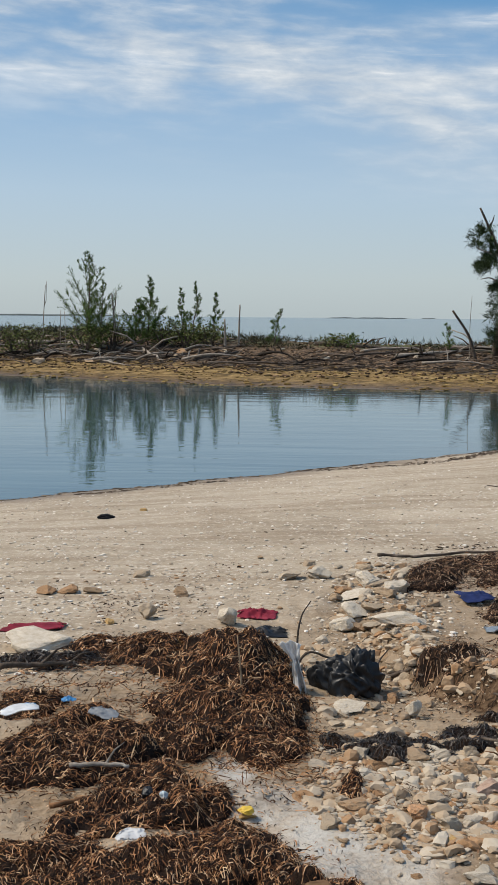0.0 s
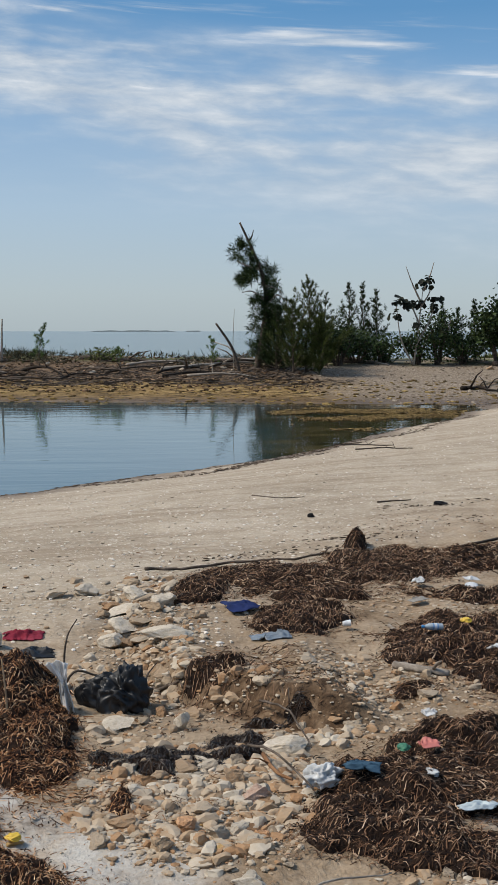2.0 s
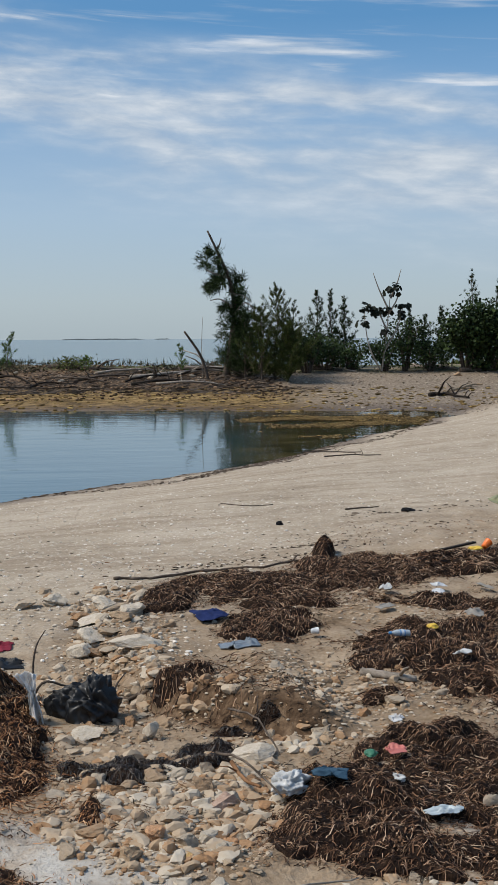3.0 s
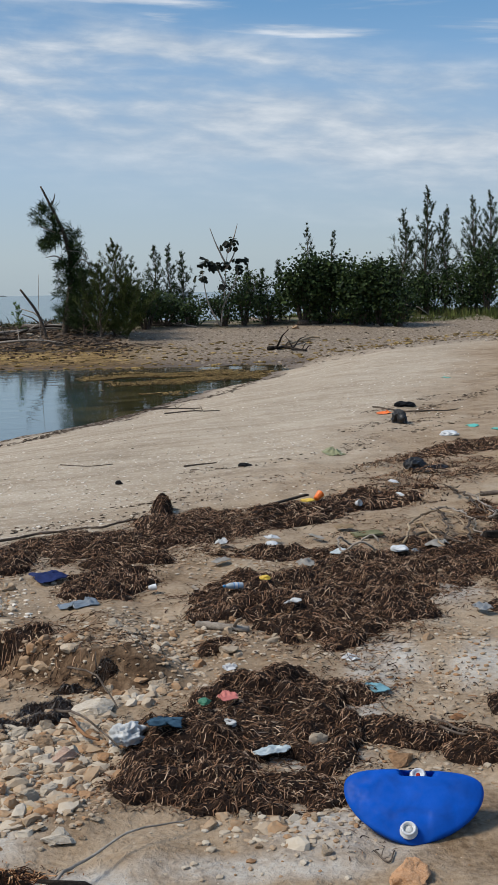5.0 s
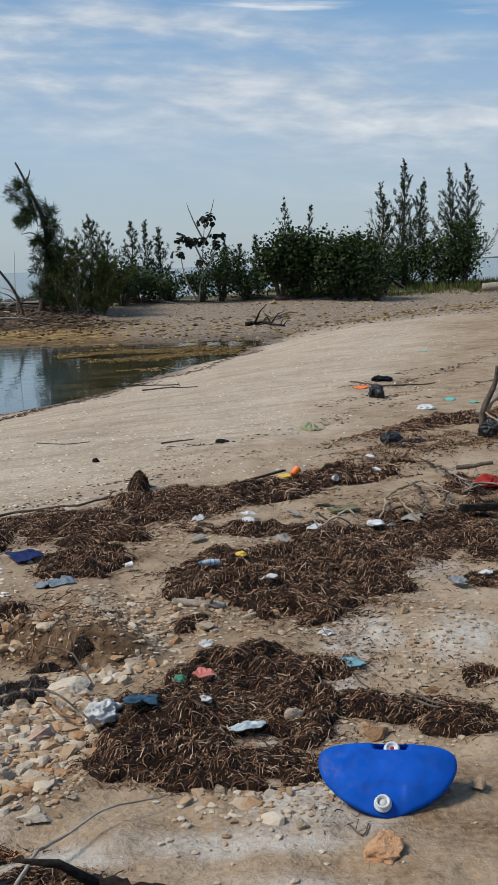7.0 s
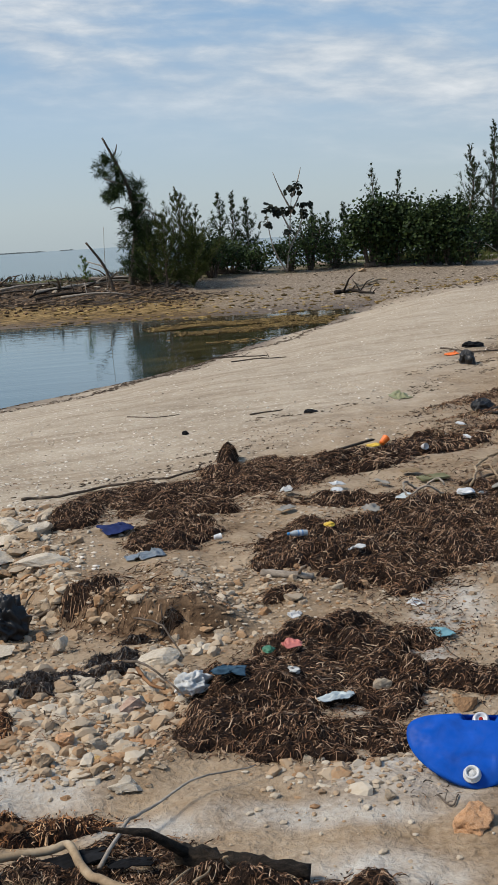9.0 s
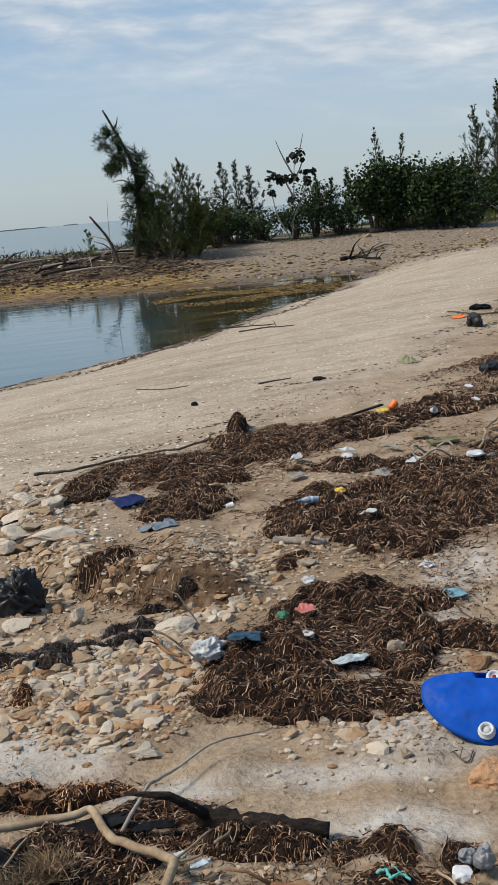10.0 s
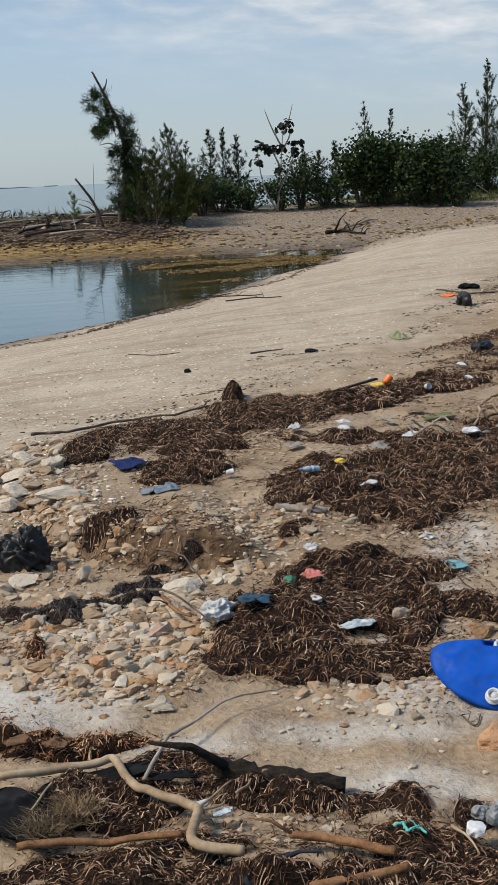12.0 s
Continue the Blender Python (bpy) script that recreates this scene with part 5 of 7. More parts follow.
# the bushy trees round it
casuarina(8.81, 43.10, 3.43, 0.27, (0.0, 0), 11, 44, 0, M_NEEDLE_OLIVE, "bushy olive casuarina beside the leaning tree", density=1.25)
casuarina(8.20, 42.40, 2.69, 0.34, (-0.03, 0), 12, 40, 0, M_NEEDLE_OLIVE, "bushy low casuarina with drooping needles", density=1.25)
casuarina(9.01, 42.04, 2.09, 0.40, (0.02, 0), 13, 40, 0, M_NEEDLE_OLIVE, "bushy green young casuarina", density=1.6)
casuarina(7.75, 43.30, 2.46, 0.36, (0, 0), 31, 40, 0, M_NEEDLE, "bushy dark casuarina at the leaning trunk's foot", density=1.25)
casuarina(9.92, 44.91, 2.68, 0.22, (0.0, 0), 14, 30)
sea_grape(10.38, 44.81, 1.61, 1.7, 15, 500, 0.15)
casuarina(11.34, 47.15, 3.12, 0.17, (-0.02, 0), 16, 32, label="slender casuarina sapling on the spit")
casuarina(11.94, 47.32, 3.11, 0.16, (0.0, 0), 17, 32, label="slender casuarina sapling on the spit")
casuarina(12.54, 47.37, 2.85, 0.20, (-0.03, 0), 18, 32, label="slender casuarina sapling on the spit")
sea_grape(11.29, 45.62, 1.24, 2.3, 19, 700, 0.14)
sea_grape(12.23, 45.18, 1.16, 1.8, 20, 500, 0.14)
sea_grape(14.40, 45.27, 1.99, 2.0, 21, 700, 0.14)
sea_grape(13.55, 45.01, 1.34, 1.6, 22, 450, 0.14)
casuarina(14.86, 46.18, 2.26, 0.26, (0, 0), 23, 30)
casuarina(15.46, 45.98, 2.19, 0.22, (0, 0), 24, 30)
casuarina(16.07, 45.78, 2.48, 0.17, (0, 0), 25, 30, label="slender casuarina sapling on the spit")
sea_grape(15.33, 44.97, 1.18, 1.9, 26, 450, 0.14)
sea_grape(16.48, 44.03, 2.68, 1.9, 27, 1500, 0.19, 10, M_LEAF, "tall dense dark green sea grape bush")
sea_grape(17.37, 43.91, 2.50, 1.7, 28, 1200, 0.19, 10)
casuarina(17.43, 45.60, 3.76, 0.19, (-0.06, 0), 29, 36, label="open feathery casuarina rising behind the bushes", density=0.7)
casuarina(18.18, 45.31, 3.52, 0.14, (0.02, 0), 30, 34, density=0.7)
sea_grape(18.46, 43.25, 2.39, 2.1, 32, 1500, 0.18, 10)
sea_grape(19.21, 42.92, 2.47, 1.9, 33, 1300, 0.18, 10)
sea_grape(19.75, 42.46, 1.43, 1.5, 34, 500, 0.15)
casuarina(22.85, 48.41, 4.43, 0.21, (-0.02, 0), 35, 46, label="tall dark casuarina at the end of the row", density=1.3)
casuarina(23.72, 47.99, 5.33, 0.19, (0.0, 0), 36, 50, label="tall pointed casuarina, highest of the row", density=1.4)
casuarina(24.34, 47.68, 4.48, 0.21, (0.04, 0), 37, 46, label="tall dark casuarina at the end of the row", density=1.3)
casuarina(25.52, 47.07, 4.96, 0.19, (-0.02, 0), 38, 48, density=1.2)
casuarina(26.00, 46.80, 5.10, 0.24, (0.02, 0), 39, 50, label="tall broad casuarina at the end of the row", density=1.3)
sea_grape(25.45, 45.97, 2.85, 2.0, 40, 800, 0.18, 9)
sea_grape(24.72, 46.36, 2.15, 1.7, 41, 600, 0.17, 8)
sea_grape(23.33, 47.07, 1.67, 2.2, 42, 800, 0.15, 8)
sea_grape(22.58, 47.43, 1.46, 1.6, 43, 500, 0.15, 8)


def sparse_grape(x, y, high, seed=5):
    """The gaunt sea grape with leaf tufts at the ends of bare branches."""
    rng = np.random.default_rng(seed)
    k = high / 3.6
    bush = anchor("sea_grape_tree", x, y)
    pieces, hubs = [], []
    for p, m, q, tufts in (((0, 0, 0), (0.15, 0, 1.2), (0.35, 0, 3.1), (1.0, 0.82, 0.62)), ((0, 0, 0), (-0.5, 0, 1.0), (-0.72, 0, 2.4), (1.0, 0.86)), ((0.1, 0, 0.8), (0.6, 0, 1.7), (0.85, 0, 2.5), (1.0, 0.8)),
                           ((0.2, 0, 1.6), (-0.1, 0, 2.2), (-0.30, 0, 2.3), (1.0, 0.7)), ((0.25, 0, 2.2), (0.6, 0, 2.8), (0.55, 0, 3.3), (0.9,)), ((0.3, 0, 2.3), (-0.1, 0, 3.1), (-0.35, 0, 3.75), ()), ((0.35, 0, 2.8), (0.6, 0, 3.4), (0.75, 0, 3.9), ())):
        limb = curve_points([Vector(v) * k for v in (p, m, q)], 5)
        pieces.append(tube_arrays(limb, [0.04 * (1 - 0.75 * j / (len(limb) - 1)) for j in range(len(limb))], 6, 0.1, seed))
        hubs += [limb[int(t * (len(limb) - 1))][:] for t in tufts]
    v, f = join_arrays(pieces)
    part("branch", mesh_of("branch", v, f, M_GREYWOOD), bush, "thin bare grey branches")
    hubs = np.array(hubs)
    c = np.repeat(hubs, 13, 0) + rng.normal(0, 0.13, (len(hubs) * 13, 3)) * np.array((1.1, 0.8, 0.75))
    v, f = round_leaves(c, np.full(len(c), 0.22), seed)
    part("crown", mesh_of("crown", v, f, M_DARKLEAF, False), bush, "tufts of round blackish leaves")
    return tagged(bush, "gaunt sea grape with dark leaf tufts on bare branches", "tree", "trees on the spit")


sparse_grape(13.26, 44.57, 3.62)

# young trees on the far side of the pool
YOUNG = "small bright green casuarina sapling on the spit"
casuarina(-8.29, 48.45, 3.81, 0.30, (-0.02, 0), 51, 40, 0, M_NEEDLE_LIGHT, YOUNG, 0.05, 0.014, 1.12, 0.30)
casuarina(-7.77, 48.03, 2.71, 0.26, (0.02, 0), 52, 26, 0, M_NEEDLE_LIGHT, YOUNG, 0.05, 0.014, 1.20, 0.28)
casuarina(-6.02, 48.79, 2.81, 0.20, (0.03, 0), 53, 34, 0, M_NEEDLE_LIGHT, YOUNG, 0.05, 0.014, 1.20, 0.28)
casuarina(-6.44, 48.23, 1.97, 0.40, (0.05, 0), 54, 26, 0, M_NEEDLE_LIGHT, YOUNG, 0.05, 0.014, 1.20, 0.26)
casuarina(-4.66, 48.94, 2.30, 0.16, (-0.02, 0), 55, 26, 0, M_NEEDLE_LIGHT, YOUNG, 0.05, 0.014, 0.90, 0.28)
casuarina(-4.16, 49.19, 2.49, 0.16, (0.0, 0), 56, 26, 0, M_NEEDLE_LIGHT, YOUNG, 0.05, 0.014, 0.90, 0.28)
casuarina(-3.44, 49.05, 2.11, 0.18, (0.06, 0), 57, 24, 0, M_NEEDLE_LIGHT, YOUNG, 0.05, 0.014, 0.75, 0.28)
casuarina(-0.92, 48.17, 1.48, 0.20, (0.25, 0), 58, 18, 0, M_NEEDLE_LIGHT, YOUNG, 0.05, 0.014, 0.75, 0.26)
casuarina(5.81, 45.82, 1.17, 0.28, (-0.2, 0), 59, 12, 0, M_NEEDLE_LIGHT, YOUNG, 0.05, 0.014, 0.52, 0.24)
casuarina(2.17, 47.13, 0.70, 0.5, (0, 0), 60, 8, 0, M_NEEDLE_LIGHT, YOUNG, 0.05, 0.014, 0.52, 0.22)
for k, (px_, py_, h_) in enumerate(((-11.36, 47.82, 1.23), (-10.49, 48.02, 1.23), (-7.33, 48.10, 1.34), (-5.33, 48.37, 1.12), (-4.38, 47.97, 0.92), (-3.49, 48.04, 0.90), (1.66, 48.15, 0.57), (-8.35, 47.43, 1.16))):
    sea_grape(px_, py_, max(0.5, h_), 1.7, 70 + k, 260, 0.11, 7, M_GRASS, "low scrubby green shrub on the spit")


def bare_pole(x, y, high, r, lean, seed, label="bare grey dead stick standing on the spit", material=M_GREYWOOD, fork=False):
    rng = np.random.default_rng(seed)
    z = float(ground_z(x, y))
    pts = [Vector((0, 0, -0.15)), Vector((lean * 0.35 + rng.normal() * 0.02, 0, high * 0.5)), Vector((lean, 0, high))]
    pieces = [tube_arrays(curve_points(pts, 5), [r * (1 - 0.5 * i / 10) for i in range(11)], 7, 0.12, seed)]
    if fork:
        p = curve_points(pts, 5)[7]
        pieces.append(tube_arrays([p, p + Vector((0.08, 0, 0.2)), p + Vector((0.10, 0, high * 0.35))], [r * 0.6, r * 0.5, r * 0.3], 6, 0.1, seed))
    v, f = join_arrays(pieces)
    ob = new("dead_stick", mesh_of("dead_stick", v, f, material))
    ob.location = (x, y, z)
    return tagged(ob, label, "dead stick")


bare_pole(-2.29, 47.62, 1.66, 0.05, 0.05, 1)
bare_pole(-2.81, 47.59, 1.14, 0.06, -0.03, 2)
bare_pole(-7.29, 48.11, 2.23, 0.05, -0.08, 3, fork=True)
bare_pole(-10.15, 48.09, 2.77, 0.025, 0.12, 4, fork=True)
bare_pole(-9.47, 48.23, 1.69, 0.02, 0.02, 5)
bare_pole(-9.29, 48.27, 1.63, 0.02, -0.02, 6)
bare_pole(6.40, 43.19, 1.75, 0.07, -0.9, 7, "dark leaning dead limb beside the old tree", M_BARK)
bare_pole(6.20, 43.53, 2.24, 0.015, 0.02, 8)

def spit_boulders(cx, cy, rx, ry, rot, n, small, large):
    for _ in range(n):
        r, a = math.sqrt(stone_rng.random()), stone_rng.random() * 6.283
        u, v = rx * r * math.cos(a), ry * r * math.sin(a)
        w = small + (large - small) * stone_rng.random() ** 2
        tagged(stone(cx + u * math.cos(rot) - v * math.sin(rot), cy + u * math.sin(rot) + v * math.cos(rot), w, label="grey weathered rock lying on the spit"), group="rocks on the spit")


spit_boulders(-6.215, 46.524, 4.395, 2.350, 0.135, 16, 0.2, 0.7)
spit_boulders(2.600, 44.699, 4.819, 2.907, -0.053, 18, 0.15, 0.5)
spit_boulders(15.012, 44.813, 5.771, 2.495, -0.322, 14, 0.12, 0.4)


def scrub(n, seed):
    """Low dark green scrub along the crest of the spit."""
    rng = np.random.default_rng(seed)
    x, y = -17 + 28 * rng.random(n), 42 + 16 * rng.random(n)
    d = spit_dist(x, y)
    keep = (d > 10.5) & (d < 17) & (fbm(x, y, 1.6, 83) + 0.25 * smooth(0, -8, x) > 0.02)
    x, y = x[keep], y[keep]
    m = len(x)
    b = np.stack((x, y, ground_z(x, y) + 0.10 * rng.random(m)), -1)
    t = b + rng.normal(0, 0.11, (m, 3)) + np.stack((0 * x, 0 * x, 0.03 + 0.15 * rng.random(m) ** 2), -1)
    v, f = blades(b, t, 0.015 + 0.025 * rng.random(m), seed)
    return tagged(new("scrub", mesh_of("scrub", v, f, M_SCRUB, False)), "low dark green scrub along the crest of the spit", "shrubs", kind="stuff")


M_SCRUB = leaf_material("dark_scrub", (0.016, 0.016, 0.008), (0.080, 0.072, 0.030))
scrub(60000, 84)
LOG = "grey weathered driftwood log on the spit"
for k, seg in enumerate((((-10.794, 49.324), (-7.532, 46.526)), ((-9.498, 49.884), (-5.854, 47.139)), ((-7.529, 45.203), (-4.184, 45.873)), ((-6.531, 48.853), (-4.876, 44.367)), ((0.782, 48.618), (3.907, 48.170)), ((-12.064, 50.718), (-9.421, 50.737)), ((-3.777, 43.734), (-2.246, 45.816)),
                         ((3.600, 44.212), (7.005, 46.568)), ((8.525, 48.306), (11.861, 44.963)), ((11.022, 48.606), (12.142, 44.350)), ((5.713, 47.133), (7.617, 46.870)), ((5.954, 47.510), (8.625, 47.597)), ((10.837, 46.243), (11.915, 45.981)), ((15.279, 47.076), (16.393, 44.728)), ((16.193, 43.862), (20.622, 44.394)), ((19.883, 44.400), (22.956, 45.023)))):
    lying_branch("driftwood_log", seg, 0.10, 0.04, M_GREYWOOD if k % 2 else M_BARK, LOG, 0.0, 0.15, 2, 40 + k, rough=0.15)
lying_branch("fallen_trunk", ((23.619, 41.166), (24.978, 40.361), (26.719, 39.238)), 0.16, 0.22, M_GREYWOOD, "big grey fallen trunk beyond the trees", 0.35, 0.1, 1, 66)


def spit_branches(n, seed):
    """Dead branches tangled along the pool's far bank."""
    rng = np.random.default_rng(seed)
    for k in range(n):
        x, d = -13 + 19 * rng.random() ** 1.4, 5.5 + 5 * rng.random()
        y = 36 + d + 0.45 * max(0, -1 - x)
        a, l = rng.normal(0, 0.5), 0.8 + 2.2 * rng.random()
        ends = [(x, y), (x + 0.5 * l * math.cos(a), y + 0.5 * l * math.sin(a) + 0.1 * rng.normal()), (x + l * math.cos(a), y + l * math.sin(a))]
        lying_branch("driftwood_branch", ends, 0.03 + 0.04 * rng.random(), 0.015, (M_GREYWOOD, M_BARK, M_CHAR)[k % 3], "dead weathered branch tangled on the spit", 0.02, 0.08, 2, 300 + k, arch=0.25 * rng.random())


spit_branches(52, 301)


def grass_strip(n, seed):
    rng = np.random.default_rng(seed)
    x = 17 + 22 * rng.random(n)
    y = 40 + 16 * rng.random(n)
    d = spit_dist(x, y)
    keep = (d > 10.8 + 0.8 * fbm(x, y, 1.5, 74)) & (d < 19) & (fbm(x, y, 1.2, 71) > -0.12) & (x > 18 + 2 * fbm(x, y, 2, 73))
    x, y = x[keep], y[keep]
    m = len(x)
    b = np.stack((x, y, ground_z(x, y) - 0.01), -1)
    t = b + rng.normal(0, 0.07, (m, 3)) + np.stack((0 * x, 0 * x, 0.08 + 0.30 * rng.random(m) ** 2), -1)
    v, f = blades(b, t, 0.025 + 0.02 * rng.random(m), seed)
    return tagged(new("beach_grass", mesh_of("beach_grass", v, f, M_GRASS, False)), "low green and reddish beach grass under the trees", "grass", kind="stuff")


grass_strip(80000, 72)
lying_branch("driftwood_branch", ((12.606, 36.997), (13.267, 37.109), (13.459, 36.057)), 0.07, 0.03, M_CHAR, "blackened driftwood root on the gravel", 0.02, 0.25, 6, 81, rough=0.4)
lying_branch("driftwood_branch", ((13.411, 37.506), (14.940, 39.426), (15.380, 39.473)), 0.05, 0.03, M_PALEWOOD, "pale bare driftwood branch on the gravel", 0.05, 0.06, 2, 82)
for k, seg in enumerate((((4.988, 22.624), (5.316, 18.877)), ((5.101, 22.887), (5.912, 24.656)), ((9.351, 31.238), (9.461, 29.552)), ((9.881, 31.393), (10.759, 31.576)), ((4.712, 21.888), (5.436, 21.341)), ((4.798, 19.169), (5.232, 17.406)))):
    lying_branch("driftwood_branch", seg, 0.014, 0.008, M_CHAR, "thin dark driftwood branch at the waterline", 0.0, 0.05, 2, 90 + k)

# ---- driftwood on the beach ----
lying_branch("driftwood_branch", ((0.584, 7.661), (0.881, 7.689), (1.269, 7.849), (1.635, 7.803), (1.946, 8.008)), 0.011, 0.006, M_BARK, "long thin dark driftwood branch lying on the beach", 0.0, 0.05, 2, 101, rough=0.3)
lying_branch("driftwood_branch", ((1.901, 11.598), (2.117, 11.319), (2.364, 11.319)), 0.006, 0.004, M_BARK, "thin dark stick lying on the beach", seed=102)
lying_branch("driftwood_branch", ((2.865, 10.502), (3.035, 10.574), (3.218, 10.607)), 0.009, 0.005, M_BARK, "thin dark stick lying on the beach", seed=103)
lying_branch("driftwood_branch", ((4.376, 7.723), (4.517, 7.679), (4.632, 7.646)), 0.02, 0.012, M_BARK, "thin dark stick lying on the sand", seed=104)
lying_branch("driftwood_branch", ((6.437, 14.396), (6.487, 13.471), (7.214, 13.513)), 0.012, 0.008, M_BARK, "thin dark stick lying on the beach", seed=105)


def loose_scraps(n, seed):
    """Single strands of dry seagrass strewn over the sand between the heaps."""
    rng = np.random.default_rng(seed)
    a, r = np.radians(-13 + 48 * rng.random(n)), 3.2 * (10 / 3.2) ** rng.random(n)
    x, y = r * np.sin(a), r * np.cos(a)
    keep = (shore_dist(x, y) < 4.6) & (fbm(x, y, 0.7, 88) > rng.random(n) * 0.5) & (y > 3.3)
    p = np.stack((x, y), -1)[keep]
    m = len(p)
    big = 1 + np.hypot(p[:, 0], p[:, 1]) * 0.07
    v, f = ribbon_arrays(p, rng.random(m) * 6.283, rng.normal(0, 0.5, m), big * (0.008 + 0.02 * rng.random(m) ** 2), big * (0.002 + 0.004 * rng.random(m)), 0.008 * rng.random(m), ground_z, rng.normal(0, 0.6, m), 3)
    return tagged(new("seagrass_scraps", mesh_of("seagrass_scraps", v, f, M_STRAND, False)), "loose dry seagrass strands strewn over the sand", "seaweed", kind="stuff")


loose_scraps(36000, 89)

# ---- litter ----


def crumpled(name, x, y, w, d, high, material, label, category, seed=0, rz=0.0, lift=0.0, folds=0.35, thick=0.003, n=30):
    """A crumpled sheet of cloth or plastic lying on the ground."""
    high = min(high, 0.32 * min(w, d))
    u, v = np.meshgrid(np.linspace(-1, 1, n), np.linspace(-1, 1, n), indexing="ij")
    r = np.sqrt(u * u + v * v)
    edge = 1 / np.maximum(1, r / (1.0 + 0.60 * fbm(np.arctan2(v, u) * 1.3, r * 0.2, 0.8, seed)))
    fx, fy = fbm(u, v, 0.7, seed + 1), fbm(u, v, 0.7, seed + 2)
    px = (u * edge + folds * 0.5 * fx) * w / 2
    py = (v * edge + folds * 0.5 * fy) * d / 2
    ca, sa = math.cos(rz), math.sin(rz)
    X, Y = x + px * ca - py * sa, y + px * sa + py * ca
    ridge = np.clip(1 - np.abs(fbm(u + 3 + 0.3 * fx, v, 0.6, seed + 3, 2)) * 2.6, 0, 1) + 0.5 * np.clip(1 - np.abs(fbm(u, v + 2 + 0.3 * fy, 0.3, seed + 4, 2)) * 2.6, 0, 1)
    hill = np.clip(1.0 - (r * edge) ** 3, 0, 1)
    Z = ground_z(X, Y) + lift + 0.006 + high * (0.12 + 0.88 * hill) * (0.10 + 0.60 * ridge * (0.6 + 0.8 * fbm(u, v, 1.1, seed + 6, 1)))
    o = np.array((x, y, float(ground_z(x, y))))
    i, j = np.meshgrid(np.arange(n - 1), np.arange(n - 1), indexing="ij")
    q = np.stack((i * n + j, (i + 1) * n + j, (i + 1) * n + j + 1, i * n + j + 1), -1).reshape(-1, 4)
    ob = new(name, mesh_of(name, np.stack((X, Y, Z), -1).reshape(-1, 3) - o, q, material))
    ob.location = o
    mod = ob.modifiers.new("thickness", "SOLIDIFY")
    mod.thickness, mod.offset = thick, -1
    return tagged(ob, label, category)


def bundle(name, x, y, w, d, high, material, label, category, seed=0, rz=0.0, lift=0.0, folds=0.3):
    """A bunched-up bag or rag: a closed skin with sharp creases, flat where it lies."""
    bm = bmesh.new()
    bmesh.ops.create_icosphere(bm, subdivisions=5, radius=0.5)
    off = Vector((seed * 2.7, seed * 1.1, seed * 0.6))
    for v in bm.verts:
        p = v.co.copy()
        q = p * 2.6 + off + noise.noise_vector(p * 2.0 + off) * 0.8
        crease = 1 - abs(noise.noise(q)) * 2.4
        fine_ = 1 - abs(noise.noise(q * 2.3)) * 2.2
        v.co = p * (0.80 + folds * (0.55 * crease + 0.30 * fine_) + 0.35 * noise.noise(p * 1.9 + off))
        if v.co.z < -0.18:
            v.co.z = -0.18 + (v.co.z + 0.18) * 0.15
    for v in bm.verts:
        v.co = Vector((v.co.x * w * 0.85, v.co.y * d * 0.85, (v.co.z + 0.2) * high * 0.62 / 0.7))
    ob = new(name, mesh_from(bm, name, material))
    ob.matrix_world = pose(x, y, float(ground_z(x, y)) + lift, 0, 0, math.degrees(rz))
    return tagged(ob, label, category)


BLACKBAG = plastic("black_bin_bag", (0.003, 0.003, 0.004), 0.5)
BLACKCLOTH = cloth("black_cloth", (0.005, 0.005, 0.006))
WHITEFILM = plastic("white_film", (0.74, 0.74, 0.74), 0.35, 0.62)
WHITE = plastic("white_plastic", (0.58, 0.59, 0.60), 0.4)
PALEBLUE = plastic("pale_blue_plastic", (0.46, 0.52, 0.54), 0.35)
TEAL = plastic("faded_teal_plastic", (0.16, 0.32, 0.36), 0.45)
GREYBLUE = plastic("grey_blue_sheeting", (0.16, 0.19, 0.22), 0.4)
GREYFILM = plastic("grey_sheeting", (0.20, 0.21, 0.22), 0.45)
SLATE = cloth("slate_cloth", (0.018, 0.024, 0.036))
NAVY = cloth("navy_cloth", (0.012, 0.022, 0.085))
DENIM = cloth("teal_denim", (0.035, 0.075, 0.115))
GREYCLOTH = cloth("pale_grey_cloth", (0.52, 0.52, 0.51))
CRIMSON = cloth("crimson_cloth", (0.20, 0.018, 0.035))
RED = cloth("red_cloth", (0.30, 0.025, 0.018))
PINK = plastic("coral_pink_plastic", (0.55, 0.17, 0.14), 0.5)
GREEN = plastic("green_plastic", (0.03, 0.16, 0.09), 0.5)
TURQ = plastic("turquoise_plastic", (0.10, 0.42, 0.36), 0.5)
ORANGEP = plastic("bright_orange_plastic", (0.85, 0.17, 0.015), 0.4)
YELLOW = plastic("yellow_plastic", (0.70, 0.46, 0.05), 0.45)
OLIVE = plastic("olive_film", (0.22, 0.22, 0.11), 0.5)
BLUE = plastic("drum_blue", (0.0008, 0.070, 0.40), 0.74)
BRIGHTBLUE = plastic("bright_blue_film", (0.03, 0.20, 0.45), 0.4)
RAG = cloth("dull_grey_rag", (0.27, 0.255, 0.23))
DRYHUSK = cloth("dry_husk", (0.24, 0.17, 0.10))
FOAM = grainy("white_foam", (0.50, 0.50, 0.49), (0.68, 0.68, 0.67), (0.78, 0.78, 0.78), 20, 0.8, 0.4, 0.004)

# by the hollow: black bag and white film caught on a twig
bundle("black_bag", 0.350, 5.001, 0.20, 0.16, 0.25, BLACKBAG, "shiny crumpled black plastic bag on sand", "plastic bag", 1, 0.2, 0, 0.7)
crumpled("black_sheet", -0.016, 5.774, 0.191, 0.12, 0.03, BLACKBAG, "flat torn black plastic sheet on sand", "plastic sheet", 3, 0.1)


